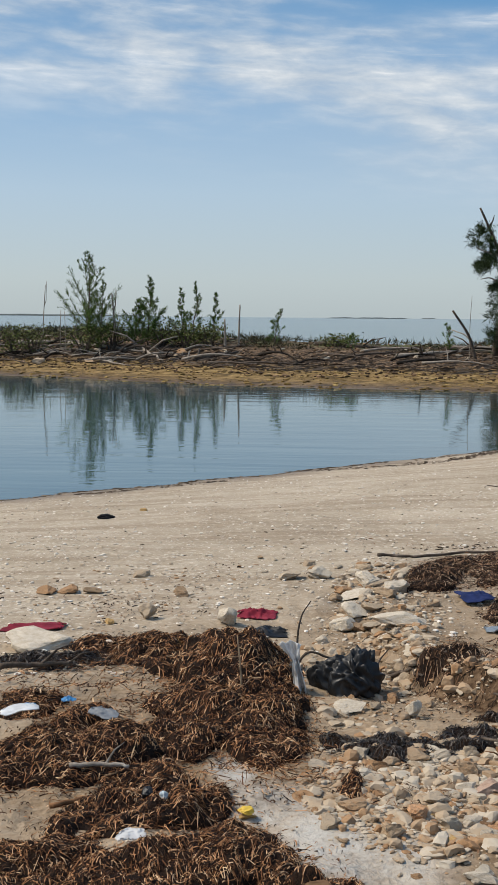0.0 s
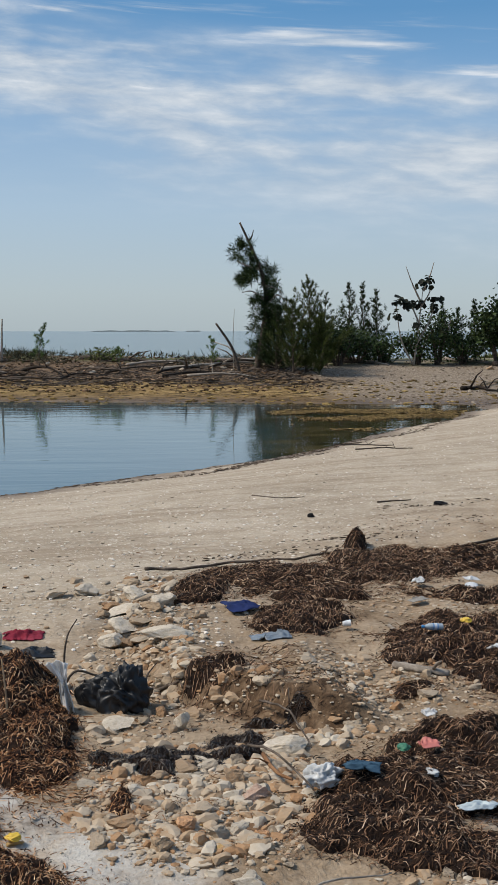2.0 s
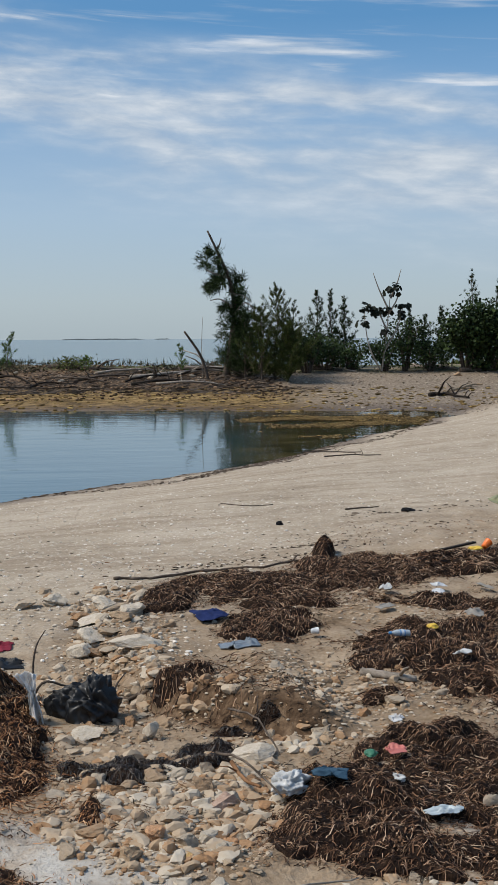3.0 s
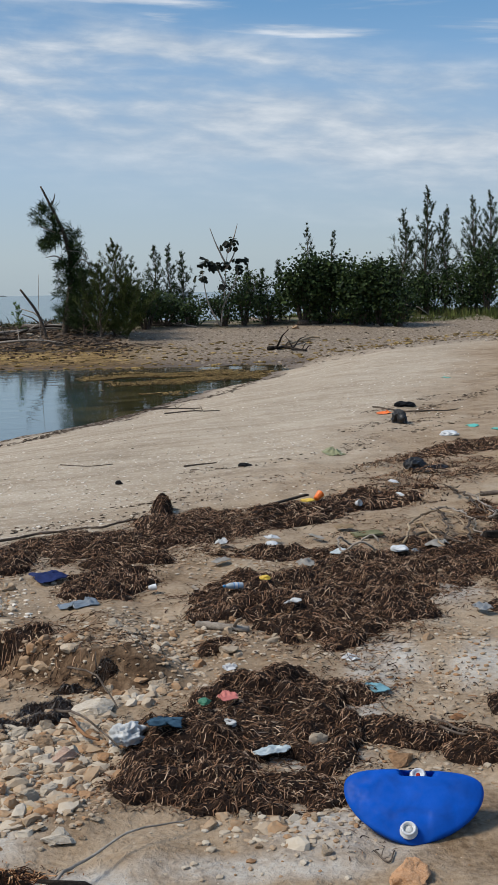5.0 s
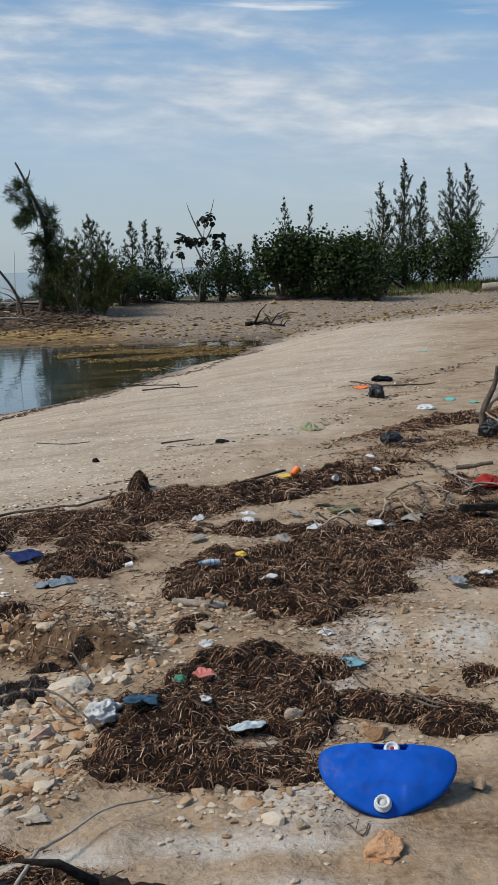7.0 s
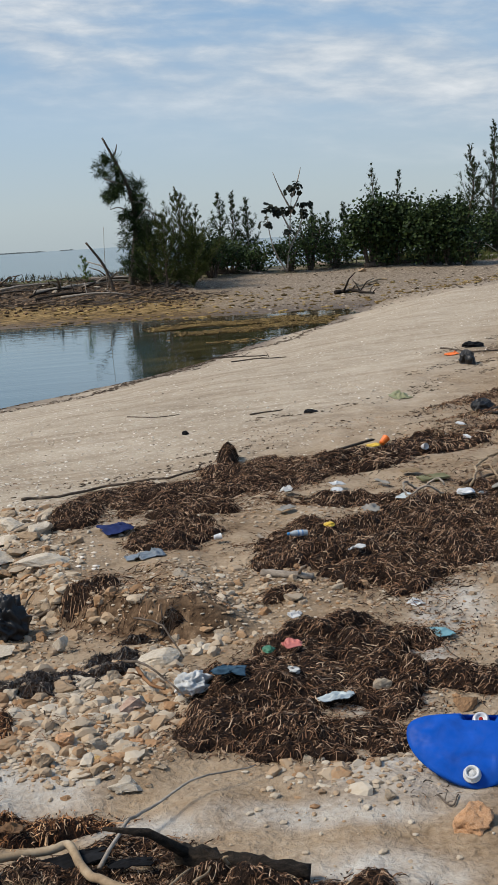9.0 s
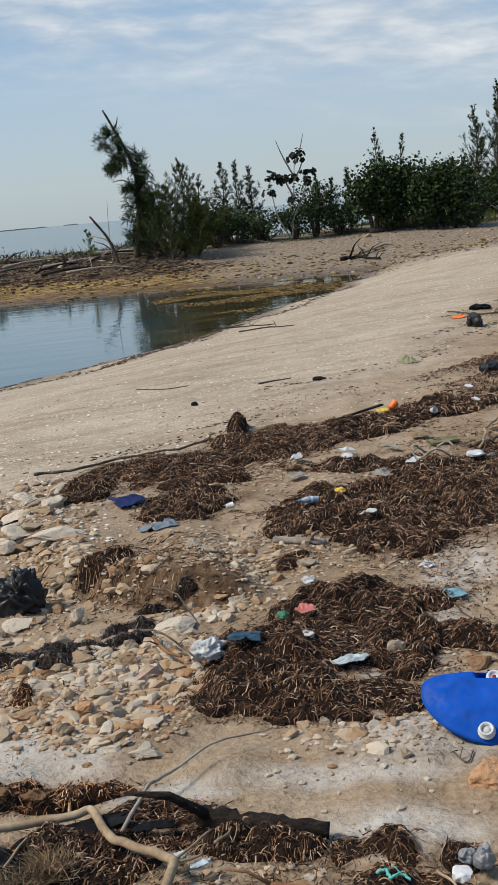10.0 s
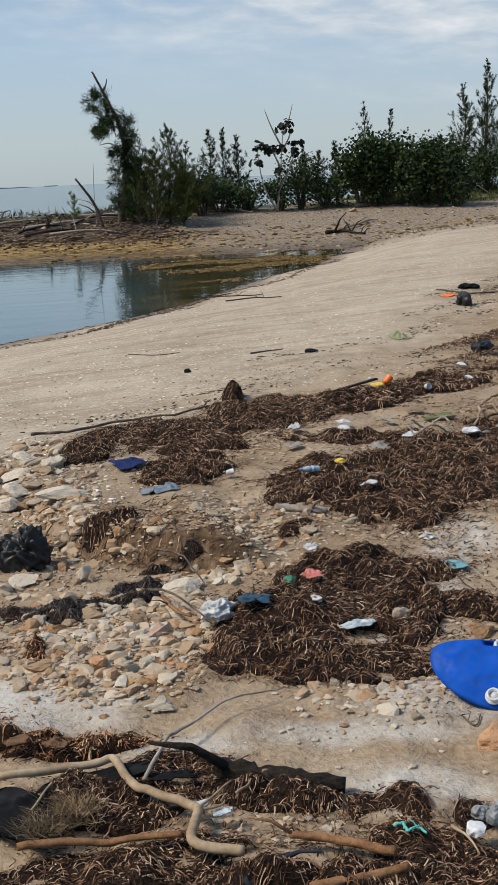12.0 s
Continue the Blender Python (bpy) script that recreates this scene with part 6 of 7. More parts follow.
def hanging_film(x, y, w, high, material, label, seed, name="white_film"):
    """A limp torn film hanging from a twig, gathered at the top."""
    n = 34
    u, v = np.meshgrid(np.linspace(-1, 1, n), np.linspace(0, 1, n), indexing="ij")
    gather_ = 0.22 + 0.75 * np.clip(v - 0.62, 0, 1) * 2.2 + 0.42 * np.clip(0.62 - v, 0, 1)
    X = u * w / 2 * gather_ * (1 + 0.35 * fbm(u, v, 0.5, seed)) + 0.03 * (1 - v) - 0.03 * np.clip(v - 0.6, 0, 1)
    Y = 0.035 * np.sin(u * 7 + 3 * fbm(u, v, 0.6, seed + 1)) * (1.1 - v) + 0.03 * fbm(u, v, 0.3, seed + 2)
    Z = high * (v + 0.10 * fbm(u * 1.5, v * 0, 0.5, seed + 3) * v) + 0.004
    i, j = np.meshgrid(np.arange(n - 1), np.arange(n - 1), indexing="ij")
    q = np.stack((i * n + j, (i + 1) * n + j, (i + 1) * n + j + 1, i * n + j + 1), -1).reshape(-1, 4)
    ob = new(name, mesh_of(name, np.stack((X, Y, Z), -1).reshape(-1, 3), q, material))
    ob.location = (x, y, float(ground_z(x, y)) - 0.004)
    mod = ob.modifiers.new("thickness", "SOLIDIFY")
    mod.thickness = 0.0015
    return tagged(ob, label, "plastic film")


hanging_film(0.086, 4.983, 0.115, 0.20, WHITEFILM, "thin torn white plastic film caught on a twig", 4)
bundle("black_sheet", 0.262, 5.045, 0.22, 0.10, 0.22, BLACKBAG, "torn black plastic sheet draped from a twig", "plastic sheet", 9, -0.1, 0, 0.5)


def standing_twig(x, y, points, r, material, label):
    pts = curve_points([Vector(p) for p in points], 5)
    v, f = tube_arrays(pts, [r * (1 - 0.6 * i / (len(pts) - 1)) for i in range(len(pts))], 7, 0.1, 3)
    ob = new("twig", mesh_of("twig", v, f, material))
    ob.location = (x, y, float(ground_z(x, y)))
    return tagged(ob, label, "twig")


standing_twig(0.113, 5.134, ((0.0, 0, -0.03), (-0.01, 0, 0.15), (0.005, 0, 0.26), (0.045, 0, 0.33)), 0.006, M_BARK, "thin bent dark twig standing in the sand")
standing_twig(0.090, 5.073, ((-0.03, 0, -0.02), (0.05, -0.01, 0.13), (0.15, 0, 0.11), (0.24, 0, 0.12)), 0.007, M_BARK, "dark twig arching over the black bag")
standing_twig(-0.114, 4.648, ((0, 0, -0.05), (0.004, 0, 0.12), (-0.012, 0, 0.30)), 0.006, M_PALEWOOD, "thin pale stick standing upright in the seagrass heap")
crumpled("red_cloth", -1.146, 5.777, 0.334, 0.16, 0.05, CRIMSON, "faded crimson cloth lying on the sand", "cloth", 6, 0.12)
crumpled("red_cloth", -0.100, 6.090, 0.206, 0.18, 0.035, CRIMSON, "dark red crumpled cloth beside a pale block", "cloth", 7)
bundle("dark_scrap", -1.546, 10.347, 0.167, 0.16, 0.06, BLACKCLOTH, "small black scrap lying on the beach", "scrap", 8)
crumpled("plastic_plate", -0.855, 4.177, 0.131, 0.10, 0.02, WHITE, "broken pale white plastic piece on seagrass", "plastic piece", 9, 0.3, 0.10, 0.15)
crumpled("grey_film", -0.593, 4.356, 0.109, 0.09, 0.03, GREYFILM, "crumpled grey plastic film in the seagrass", "plastic film", 10, -0.2, 0.04)
crumpled("blue_scrap", -0.752, 4.533, 0.057, 0.04, 0.015, BRIGHTBLUE, "small bright blue plastic scrap on sand", "plastic piece", 11, 0, 0.03)
crumpled("blue_scrap", -0.852, 4.310, 0.055, 0.04, 0.015, BRIGHTBLUE, "small bright blue plastic scrap in seagrass", "plastic piece", 12, 0, 0.08)
bundle("foil_packet", -0.330, 3.545, 0.045, 0.05, 0.05, BLACKBAG, "crushed black and white foil packet in seagrass", "packet", 13, 0, 0.05)
bundle("foil_packet", -0.284, 3.550, 0.038, 0.04, 0.03, PALEBLUE, "crushed pale foil packet in seagrass", "packet", 14, 0, 0.05)
crumpled("plastic_film", -0.336, 3.232, 0.086, 0.06, 0.025, WHITEFILM, "torn white plastic film on the seagrass", "plastic film", 15, 0.5, 0.06)
lying_branch("driftwood_branch", ((-0.604, 3.789), (-0.509, 3.809), (-0.420, 3.812)), 0.009, 0.006, M_GREYWOOD, "short grey driftwood stick on seagrass", 0.045, 0.01, 1, 111)
lying_branch("driftwood_branch", ((-0.614, 3.534), (-0.478, 3.617), (-0.346, 3.651)), 0.008, 0.005, M_BROWNWOOD, "thin brown stick lying in seagrass", 0.03, 0.01, 0, 112)
lying_branch("driftwood_branch", ((0.344, 5.221), (0.525, 5.224), (0.627, 5.062)), 0.012, 0.007, M_BARK, "short dark driftwood stick in the hollow", 0, 0.01, 1, 113)
lying_branch("driftwood_branch", ((-1.119, 4.958), (-0.992, 5.016), (-0.837, 5.077)), 0.014, 0.008, M_BARK, "dark driftwood stick on the sand", 0.02, 0.02, 2, 114)
bundle("yellow_scrap", -0.044, 3.558, 0.059, 0.05, 0.03, YELLOW, "dirty yellow sponge scrap at the seagrass edge", "scrap", 16, 0, 0.02)

# the upper driftline's litter
crumpled("navy_cloth", 1.036, 6.348, 0.187, 0.22, 0.07, NAVY, "navy blue cloth lying on the seagrass", "cloth", 21, 0.3, 0.02)
crumpled("grey_sheeting", 1.080, 5.710, 0.187, 0.16, 0.06, GREYBLUE, "crumpled grey-blue plastic sheeting on sand", "plastic sheet", 22, 0.2)
bundle("plastic_film", 2.959, 6.057, 0.111, 0.14, 0.05, WHITE, "crumpled white plastic bag on the seagrass", "plastic bag", 23, 0, 0.05)
bundle("plastic_film", 5.844, 11.098, 0.214, 0.3, 0.08, WHITE, "crumpled white plastic bag lying on sand", "plastic bag", 24)
crumpled("turquoise_scrap", 6.430, 11.678, 0.114, 0.2, 0.04, TURQ, "small turquoise plastic scrap on sand", "plastic piece", 25)
crumpled("turquoise_scrap", 6.507, 11.268, 0.086, 0.16, 0.05, TURQ, "tangle of turquoise plastic line on sand", "plastic line", 26)
crumpled("turquoise_scrap", 9.457, 18.253, 0.097, 0.2, 0.08, TURQ, "small turquoise plastic scrap on the beach", "plastic piece", 27)
crumpled("olive_film", 4.321, 10.478, 0.194, 0.3, 0.06, OLIVE, "dull olive plastic film on the beach", "plastic film", 28)
bundle("black_bag", 5.976, 12.597, 0.212, 0.30, 0.26, BLACKBAG, "rounded black plastic bag on the beach", "plastic bag", 29, 0, 0, 0.3)
crumpled("orange_scrap", 6.231, 13.586, 0.184, 0.2, 0.06, ORANGEP, "faded orange plastic scrap among dark weed", "plastic piece", 30)
bundle("dark_weed_clump", 6.723, 14.050, 0.339, 0.3, 0.10, BLACKCLOTH, "dark weed clump on the beach", "seaweed", 31)
bundle("black_tarp", 4.446, 8.984, 0.191, 0.20, 0.17, BLACKBAG, "black plastic tarp bunched up on the seagrass", "tarp", 32, 0.3, 0.02, 0.4)
crumpled("black_tarp", 4.575, 8.851, 0.266, 0.12, 0.05, BLACKBAG, "trailing end of a black plastic tarp", "tarp", 33, -0.2, 0.03)
bundle("black_bag", 5.405, 8.976, 0.259, 0.30, 0.24, BLACKBAG, "black plastic bag caught on a driftwood root", "plastic bag", 34, 0, 0, 0.4)
bundle("red_cloth", 4.192, 6.961, 0.203, 0.22, 0.11, RED, "bright red cloth on tangled driftwood", "cloth", 35, 0, 0.02)
crumpled("red_cloth", 4.280, 6.817, 0.155, 0.22, 0.08, RED, "bright red cloth on tangled driftwood", "cloth", 36, 0, 0.02)
bundle("yellow_scrap", 1.978, 5.514, 0.066, 0.07, 0.03, YELLOW, "small yellow plastic scrap on seagrass", "plastic piece", 37, 0, 0.09)
crumpled("white_scrap", 1.973, 5.085, 0.096, 0.06, 0.03, GREYCLOTH, "pale grey rag on the seagrass", "rag", 38, 0.5, 0.09)
crumpled("white_scrap", 1.504, 4.558, 0.066, 0.06, 0.03, WHITEFILM, "small white plastic scrap among pebbles", "plastic film", 39)
crumpled("white_scrap", 1.992, 4.443, 0.072, 0.06, 0.02, WHITE, "flat white plastic lid on sand", "plastic piece", 40)
crumpled("white_scrap", 2.433, 6.743, 0.089, 0.06, 0.03, WHITE, "small white plastic scrap on the driftline", "plastic piece", 41, 0, 0.03)
crumpled("white_scrap", 2.091, 6.672, 0.087, 0.08, 0.03, GREYCLOTH, "small pale rag on the driftline", "rag", 42, 0, 0.03)
crumpled("white_scrap", 3.978, 8.360, 0.053, 0.12, 0.09, WHITE, "small upright white plastic scrap on seagrass", "plastic piece", 43, 0, 0.03)
crumpled("white_scrap", 3.654, 7.983, 0.101, 0.10, 0.04, PALEBLUE, "crushed pale plastic cup on seagrass", "plastic piece", 44, 0, 0.03)
crumpled("white_scrap", 3.775, 7.819, 0.050, 0.10, 0.04, WHITE, "small white plastic scrap on seagrass", "plastic piece", 45, 0, 0.03)
bundle("dark_scrap", 2.122, 9.840, 0.077, 0.08, 0.05, BLACKCLOTH, "small black scrap lying on the beach", "scrap", 46)
bundle("dark_scrap", 3.315, 10.077, 0.151, 0.14, 0.05, BLACKCLOTH, "small dark weed scrap on the beach", "scrap", 47)

crumpled("plastic_scrap", 2.370, 6.560, 0.1, 0.07, 0.04, WHITE, "small white plastic scrap on the driftline", "plastic piece", 400, -2, 0.024, 0.5, n=18)
crumpled("rag", 2.715, 6.717, 0.16, 0.05, 0.04, RAG, "long dull grey rag strip on the driftline", "rag", 401, -1.5, 0.024, 0.5, n=18)
crumpled("plastic_scrap", 2.669, 6.233, 0.09, 0.08, 0.04, PALEBLUE, "crushed pale plastic piece on seagrass", "plastic piece", 402, -1, 0.024, 0.5, n=18)
crumpled("rag", 2.393, 6.048, 0.11, 0.09, 0.04, RAG, "crumpled dull grey rag at the heap's edge", "rag", 403, -0.5, 0.024, 0.5, n=18)
crumpled("husk", 2.979, 6.907, 0.13, 0.1, 0.04, DRYHUSK, "tan dry husk lying on sand", "husk", 404, 0, 0.024, 0.5, n=18)
crumpled("rag", 3.307, 6.258, 0.17, 0.12, 0.04, RAG, "flat dull grey rag on the driftline", "rag", 405, 0.5, 0.024, 0.5, n=18)
crumpled("plastic_scrap", 3.082, 6.092, 0.07, 0.07, 0.04, GREYBLUE, "small slate-blue plastic scrap on seagrass", "plastic piece", 406, 1, 0.024, 0.5, n=18)
crumpled("plastic_scrap", 3.592, 7.922, 0.14, 0.08, 0.04, PALEBLUE, "crushed clear plastic bottle on seagrass", "plastic piece", 407, 1.5, 0.024, 0.5, n=18)
crumpled("plastic_film", 2.845, 4.877, 0.1, 0.08, 0.04, GREYFILM, "flat grey plastic film on pale sand", "plastic film", 408, 2, 0.024, 0.5, n=18)
crumpled("plastic_scrap", 3.061, 5.003, 0.07, 0.06, 0.04, WHITE, "small white plastic scrap on pale sand", "plastic piece", 409, 2.5, 0.024, 0.5, n=18)
crumpled("plastic_scrap", 2.168, 5.095, 0.085, 0.07, 0.04, WHITE, "rounded white plastic lid on the seagrass", "plastic piece", 410, 3, 0.048, 0.5, n=18)
crumpled("rag", 1.988, 6.324, 0.1, 0.07, 0.04, RAG, "dull grey rag scrap on the driftline", "rag", 411, 3.5, 0.024, 0.5, n=18)

# on and round the heap beside the drum
bundle("grey_rag", 0.920, 3.810, 0.111, 0.09, 0.085, GREYCLOTH, "knotted pale grey and white rag on seagrass", "rag", 51, 0.3, 0.04, 0.9)
crumpled("denim_rag", 1.031, 3.747, 0.122, 0.09, 0.05, DENIM, "dark teal denim rag half buried in seagrass", "rag", 52, -0.3, 0.10, 0.6)
crumpled("pink_scrap", 1.318, 3.963, 0.074, 0.07, 0.025, PINK, "coral pink plastic scrap on seagrass", "plastic piece", 53, 0.2, 0.095, 0.35)
bundle("green_scrap", 1.235, 3.969, 0.052, 0.06, 0.03, GREEN, "dark green net scrap on seagrass", "net", 54, 0, 0.09)
bundle("grey_rag", 1.238, 3.713, 0.075, 0.05, 0.03, GREYCLOTH, "small twisted grey rag on seagrass", "rag", 55, -0.6, 0.09, 0.6)
crumpled("plastic_bottle_piece", 1.337, 3.524, 0.133, 0.055, 0.03, PALEBLUE, "crushed clear pale blue plastic bottle on sand", "plastic piece", 56, 0.05, 0.03, 0.12)
crumpled("teal_scrap", 1.913, 4.028, 0.092, 0.13, 0.02, TEAL, "faded teal plastic dish on sand", "plastic piece", 57, 0.1, 0.01, 0.15)
crumpled("red_scrap", 1.411, 3.207, 0.057, 0.03, 0.012, RED, "small torn red scrap beside the drum", "scrap", 58, 0.15)
crumpled("brown_leaf", 2.022, 3.558, 0.061, 0.05, 0.02, M_BROWNWOOD, "flat reddish-brown bark piece on seagrass", "bark", 59, 0.5, 0.05, 0.1)
lying_branch("driftwood_branch", ((0.741, 4.213), (0.812, 3.910), (0.873, 3.728)), 0.005, 0.003, M_BARK, "thin bent dark twig among stones", 0.05, 0.0, 2, 121, arch=0.03)
lying_branch("driftwood_branch", ((0.771, 4.075), (0.783, 3.911), (0.829, 3.848)), 0.008, 0.005, M_BROWNWOOD, "short brown twig at the heap's edge", 0.04, 0.0, 1, 122)
lying_branch("driftwood_branch", ((0.861, 4.708), (0.931, 4.512), (0.955, 4.151)), 0.005, 0.003, M_BARK, "thin dark twig leaning on the seagrass heap", 0.05, 0.0, 1, 123, arch=0.04)
lying_branch("driftwood_branch", ((1.958, 3.627), (1.975, 3.489), (2.022, 3.416)), 0.005, 0.003, M_BARK, "short dark stick on the seagrass", 0.05, 0.0, 0, 124)
lying_branch("driftwood_branch", ((1.931, 3.507), (1.993, 3.402), (2.068, 3.308)), 0.005, 0.003, M_BARK, "short dark stick on the seagrass", 0.05, 0.0, 1, 125)
lying_branch("driftwood_branch", ((1.886, 4.008), (1.882, 3.868), (1.889, 3.783)), 0.003, 0.002, M_BARK, "thin dark twig on pale sand", 0.005, 0.0, 1, 126)
lying_branch("driftwood_branch", ((1.384, 2.806), (1.396, 2.738), (1.443, 2.806)), 0.003, 0.002, M_BARK, "thin dark rootlet on damp sand", 0.004, 0.0, 2, 127)
lying_branch("driftwood_log", ((1.525, 5.135), (1.609, 5.037), (1.722, 4.972)), 0.019, 0.015, M_GREYWOOD, "short grey weathered log beside the seagrass", 0.0, 0.01, 1, 128)
lying_branch("driftwood_branch", ((1.700, 5.863), (1.723, 5.520), (1.836, 5.464)), 0.010, 0.006, M_GREYWOOD, "short grey stick beside seagrass", 0.0, 0.01, 1, 129)


# bottle with a blue label
def lathe_mesh(name, profile, material, seg=20, smooth_shade=True):
    """A turned shape; profile: (radius, height) pairs."""
    verts = [(r * math.cos(2 * math.pi * k / seg), r * math.sin(2 * math.pi * k / seg), z) for r, z in profile for k in range(seg)]
    faces = [(i * seg + k, i * seg + (k + 1) % seg, (i + 1) * seg + (k + 1) % seg, (i + 1) * seg + k) for i in range(len(profile) - 1) for k in range(seg)]
    return mesh_of(name, verts, faces, material, smooth_shade)


def bottle(x, y, rz, k=1.0, lift=0.0):
    b = new("plastic_bottle", lathe_mesh("plastic_bottle", [(0.0, 0), (0.029, 0.002), (0.032, 0.012), (0.031, 0.03), (0.032, 0.12), (0.030, 0.145), (0.018, 0.175), (0.0125, 0.185), (0.0125, 0.205)], plastic("clear_bottle", (0.42, 0.47, 0.50), 0.15)))
    b.matrix_world = pose(x, y, float(ground_z(x, y)) + 0.03 * k + lift, 0, 86, rz) @ Matrix.Scale(k, 4)
    part("label", lathe_mesh("label", [(0.0325, 0.05), (0.0330, 0.055), (0.0330, 0.105), (0.0325, 0.11)], plastic("label_blue", (0.16, 0.30, 0.52), 0.4)), b, "blue and white paper label")
    part("label_band", lathe_mesh("label_band", [(0.0335, 0.066), (0.0338, 0.068), (0.0338, 0.092), (0.0335, 0.094)], WHITE), b, "white band of the label")
    part("cap", lathe_mesh("cap", [(0.0, 0.214), (0.0145, 0.213), (0.015, 0.2), (0.015, 0.19)], BRIGHTBLUE), b, "blue screw cap")
    return tagged(b, "small plastic bottle with a blue and white label on seagrass", "bottle")


bottle(1.829, 5.404, 185, 0.48, 0.085)
bottle(0.735, 2.128, -58, 0.42, 0.012)


def cup(x, y, material, label, k=1.0, tilt=70, rz=0):
    c = new("plastic_cup", lathe_mesh("plastic_cup", [(0.0, 0.002), (0.026, 0.0), (0.028, 0.01), (0.037, 0.08), (0.039, 0.082), (0.0385, 0.085), (0.036, 0.083), (0.0265, 0.012), (0.0, 0.006)], material))
    c.matrix_world = pose(x, y, float(ground_z(x, y)) + 0.075 * k, tilt, 0, rz) @ Matrix.Scale(k, 4)
    return tagged(c, label, "cup")


cup(3.327, 7.575, WHITE, "white plastic cup lying on the seagrass", 0.6, 75, 20)
cup(3.101, 7.747, ORANGEP, "bright orange plastic cup on the seagrass", 0.75, 60, 120)
bundle("yellow_scrap", 3.032, 7.703, 0.119, 0.12, 0.03, YELLOW, "yellow plastic scrap beside an orange cup", "plastic piece", 61, 0.2, 0.06)
cup(1.463, 5.850, WHITE, "white plastic cup lying on dark seagrass", 0.45, 85, 90)


def plank(x0, y0, x1, y1, wide, thick, material, label, lift=0.0, tilt=0.0):
    """A worn board lying between two points."""
    a, b = Vector((x0, y0, float(ground_z(x0, y0)))), Vector((x1, y1, float(ground_z(x1, y1))))
    l = (b - a).length
    bm = bmesh.new()
    bmesh.ops.create_cube(bm, size=1)
    bmesh.ops.subdivide_edges(bm, edges=[e for e in bm.edges if abs(e.verts[0].co.x - e.verts[1].co.x) > 0.5], cuts=9)
    for v in bm.verts:
        v.co = Vector((v.co.x * l * (1 + 0.03 * noise.noise(v.co * 9)), v.co.y * wide * (1 + 0.12 * noise.noise(v.co * 5)), v.co.z * thick + 0.1 * thick * noise.noise(v.co * 6)))
    bmesh.ops.bevel(bm, geom=[e for e in bm.edges if e.calc_face_angle(0) > 0.8], offset=thick * 0.15, segments=2, affect="EDGES")
    ob = new("plank", mesh_from(bm, "plank", material, False))
    mid = (a + b) / 2
    ob.matrix_world = Matrix.Translation((mid.x, mid.y, mid.z + thick / 2 + lift)) @ Euler((tilt, -math.asin((b.z - a.z) / l), math.atan2(b.y - a.y, b.x - a.x))).to_matrix().to_4x4()
    return tagged(ob, label, "plank")


M_GREENBOARD = grainy("mossy_board", (0.07, 0.07, 0.035), (0.15, 0.145, 0.075), (0.25, 0.24, 0.14), 9, 0.9, 0.5, 0.004)
plank(2.782, 7.689, 3.093, 7.893, 0.028, 0.012, M_CHAR, "narrow dark board lying on the seagrass", 0.06)
plank(2.923, 6.639, 3.100, 6.631, 0.12, 0.014, M_GREENBOARD, "short mossy green board on the driftline", 0.02)
plank(3.572, 6.194, 3.904, 6.138, 0.05, 0.04, M_CHAR, "blackened board in the tangled driftwood", 0.05)


def ring_of_cane(x, y, r, label):
    n = 40
    pts = [(r * math.cos(2 * math.pi * k / n) * (1 + 0.08 * math.sin(3 * k)), r * 0.9 * math.sin(2 * math.pi * k / n), 0.07 + 0.03 * math.sin(k * 0.5)) for k in range(n - 4)]
    v, f = tube_arrays(pts, [0.006] * len(pts), 6, 0.05, 2)
    ob = new("hose_loop", mesh_of("hose_loop", v, f, M_GREYWOOD))
    ob.location = (x, y, float(ground_z(x, y)))
    return tagged(ob, label, "hose")


ring_of_cane(2.765, 6.178, 0.12, "loop of pale grey hose on the seagrass")

# tangled bleached roots on the driftline
ROOT = "bleached crooked driftwood root in a tangle"
for k, seg in enumerate((((3.108, 6.331), (3.518, 6.972), (3.718, 7.037), (3.664, 6.658), (3.424, 6.037)), ((3.617, 7.086), (3.795, 7.144), (3.790, 6.815), (3.627, 6.334)), ((3.120, 6.394), (3.386, 6.468), (3.380, 6.163), (3.543, 6.182)), ((3.460, 6.854), (3.310, 6.318), (3.235, 5.993)),
                         ((3.810, 6.813), (3.565, 6.399), (3.391, 5.976)), ((3.930, 6.803), (4.154, 6.897), (4.263, 6.719)), ((4.251, 7.976), (4.098, 7.383), (3.962, 6.822)), ((4.228, 7.737), (4.122, 7.225), (4.028, 6.827)), ((3.781, 7.201), (3.547, 6.665), (3.415, 6.360)))):
    lying_branch("driftwood_root", seg, 0.009, 0.004, M_PALEWOOD if k in (0, 3) else M_GREYWOOD if k % 2 else M_BARK, ROOT, 0.02, 0.04, 2, 140 + k, arch=0.03)
standing_twig(5.365, 9.041, ((0, 0, -0.05), (-0.02, 0, 0.2), (0.10, 0, 0.45), (0.12, 0, 0.60)), 0.035, M_BARK, "thick dark driftwood limb standing out of the sand")
lying_branch("driftwood_root", ((5.616, 9.544), (6.058, 10.045), (6.459, 10.289)), 0.04, 0.03, M_GREYWOOD, "thick grey driftwood root on the driftline", 0.1, 0.03, 3, 150, arch=0.1)
lying_branch("driftwood_root", ((5.367, 9.035), (5.180, 8.513), (5.069, 8.111)), 0.008, 0.006, M_PALEWOOD, "pale thin root over a black bag", 0.2, 0.0, 1, 151)

# ---- the blue drum ----


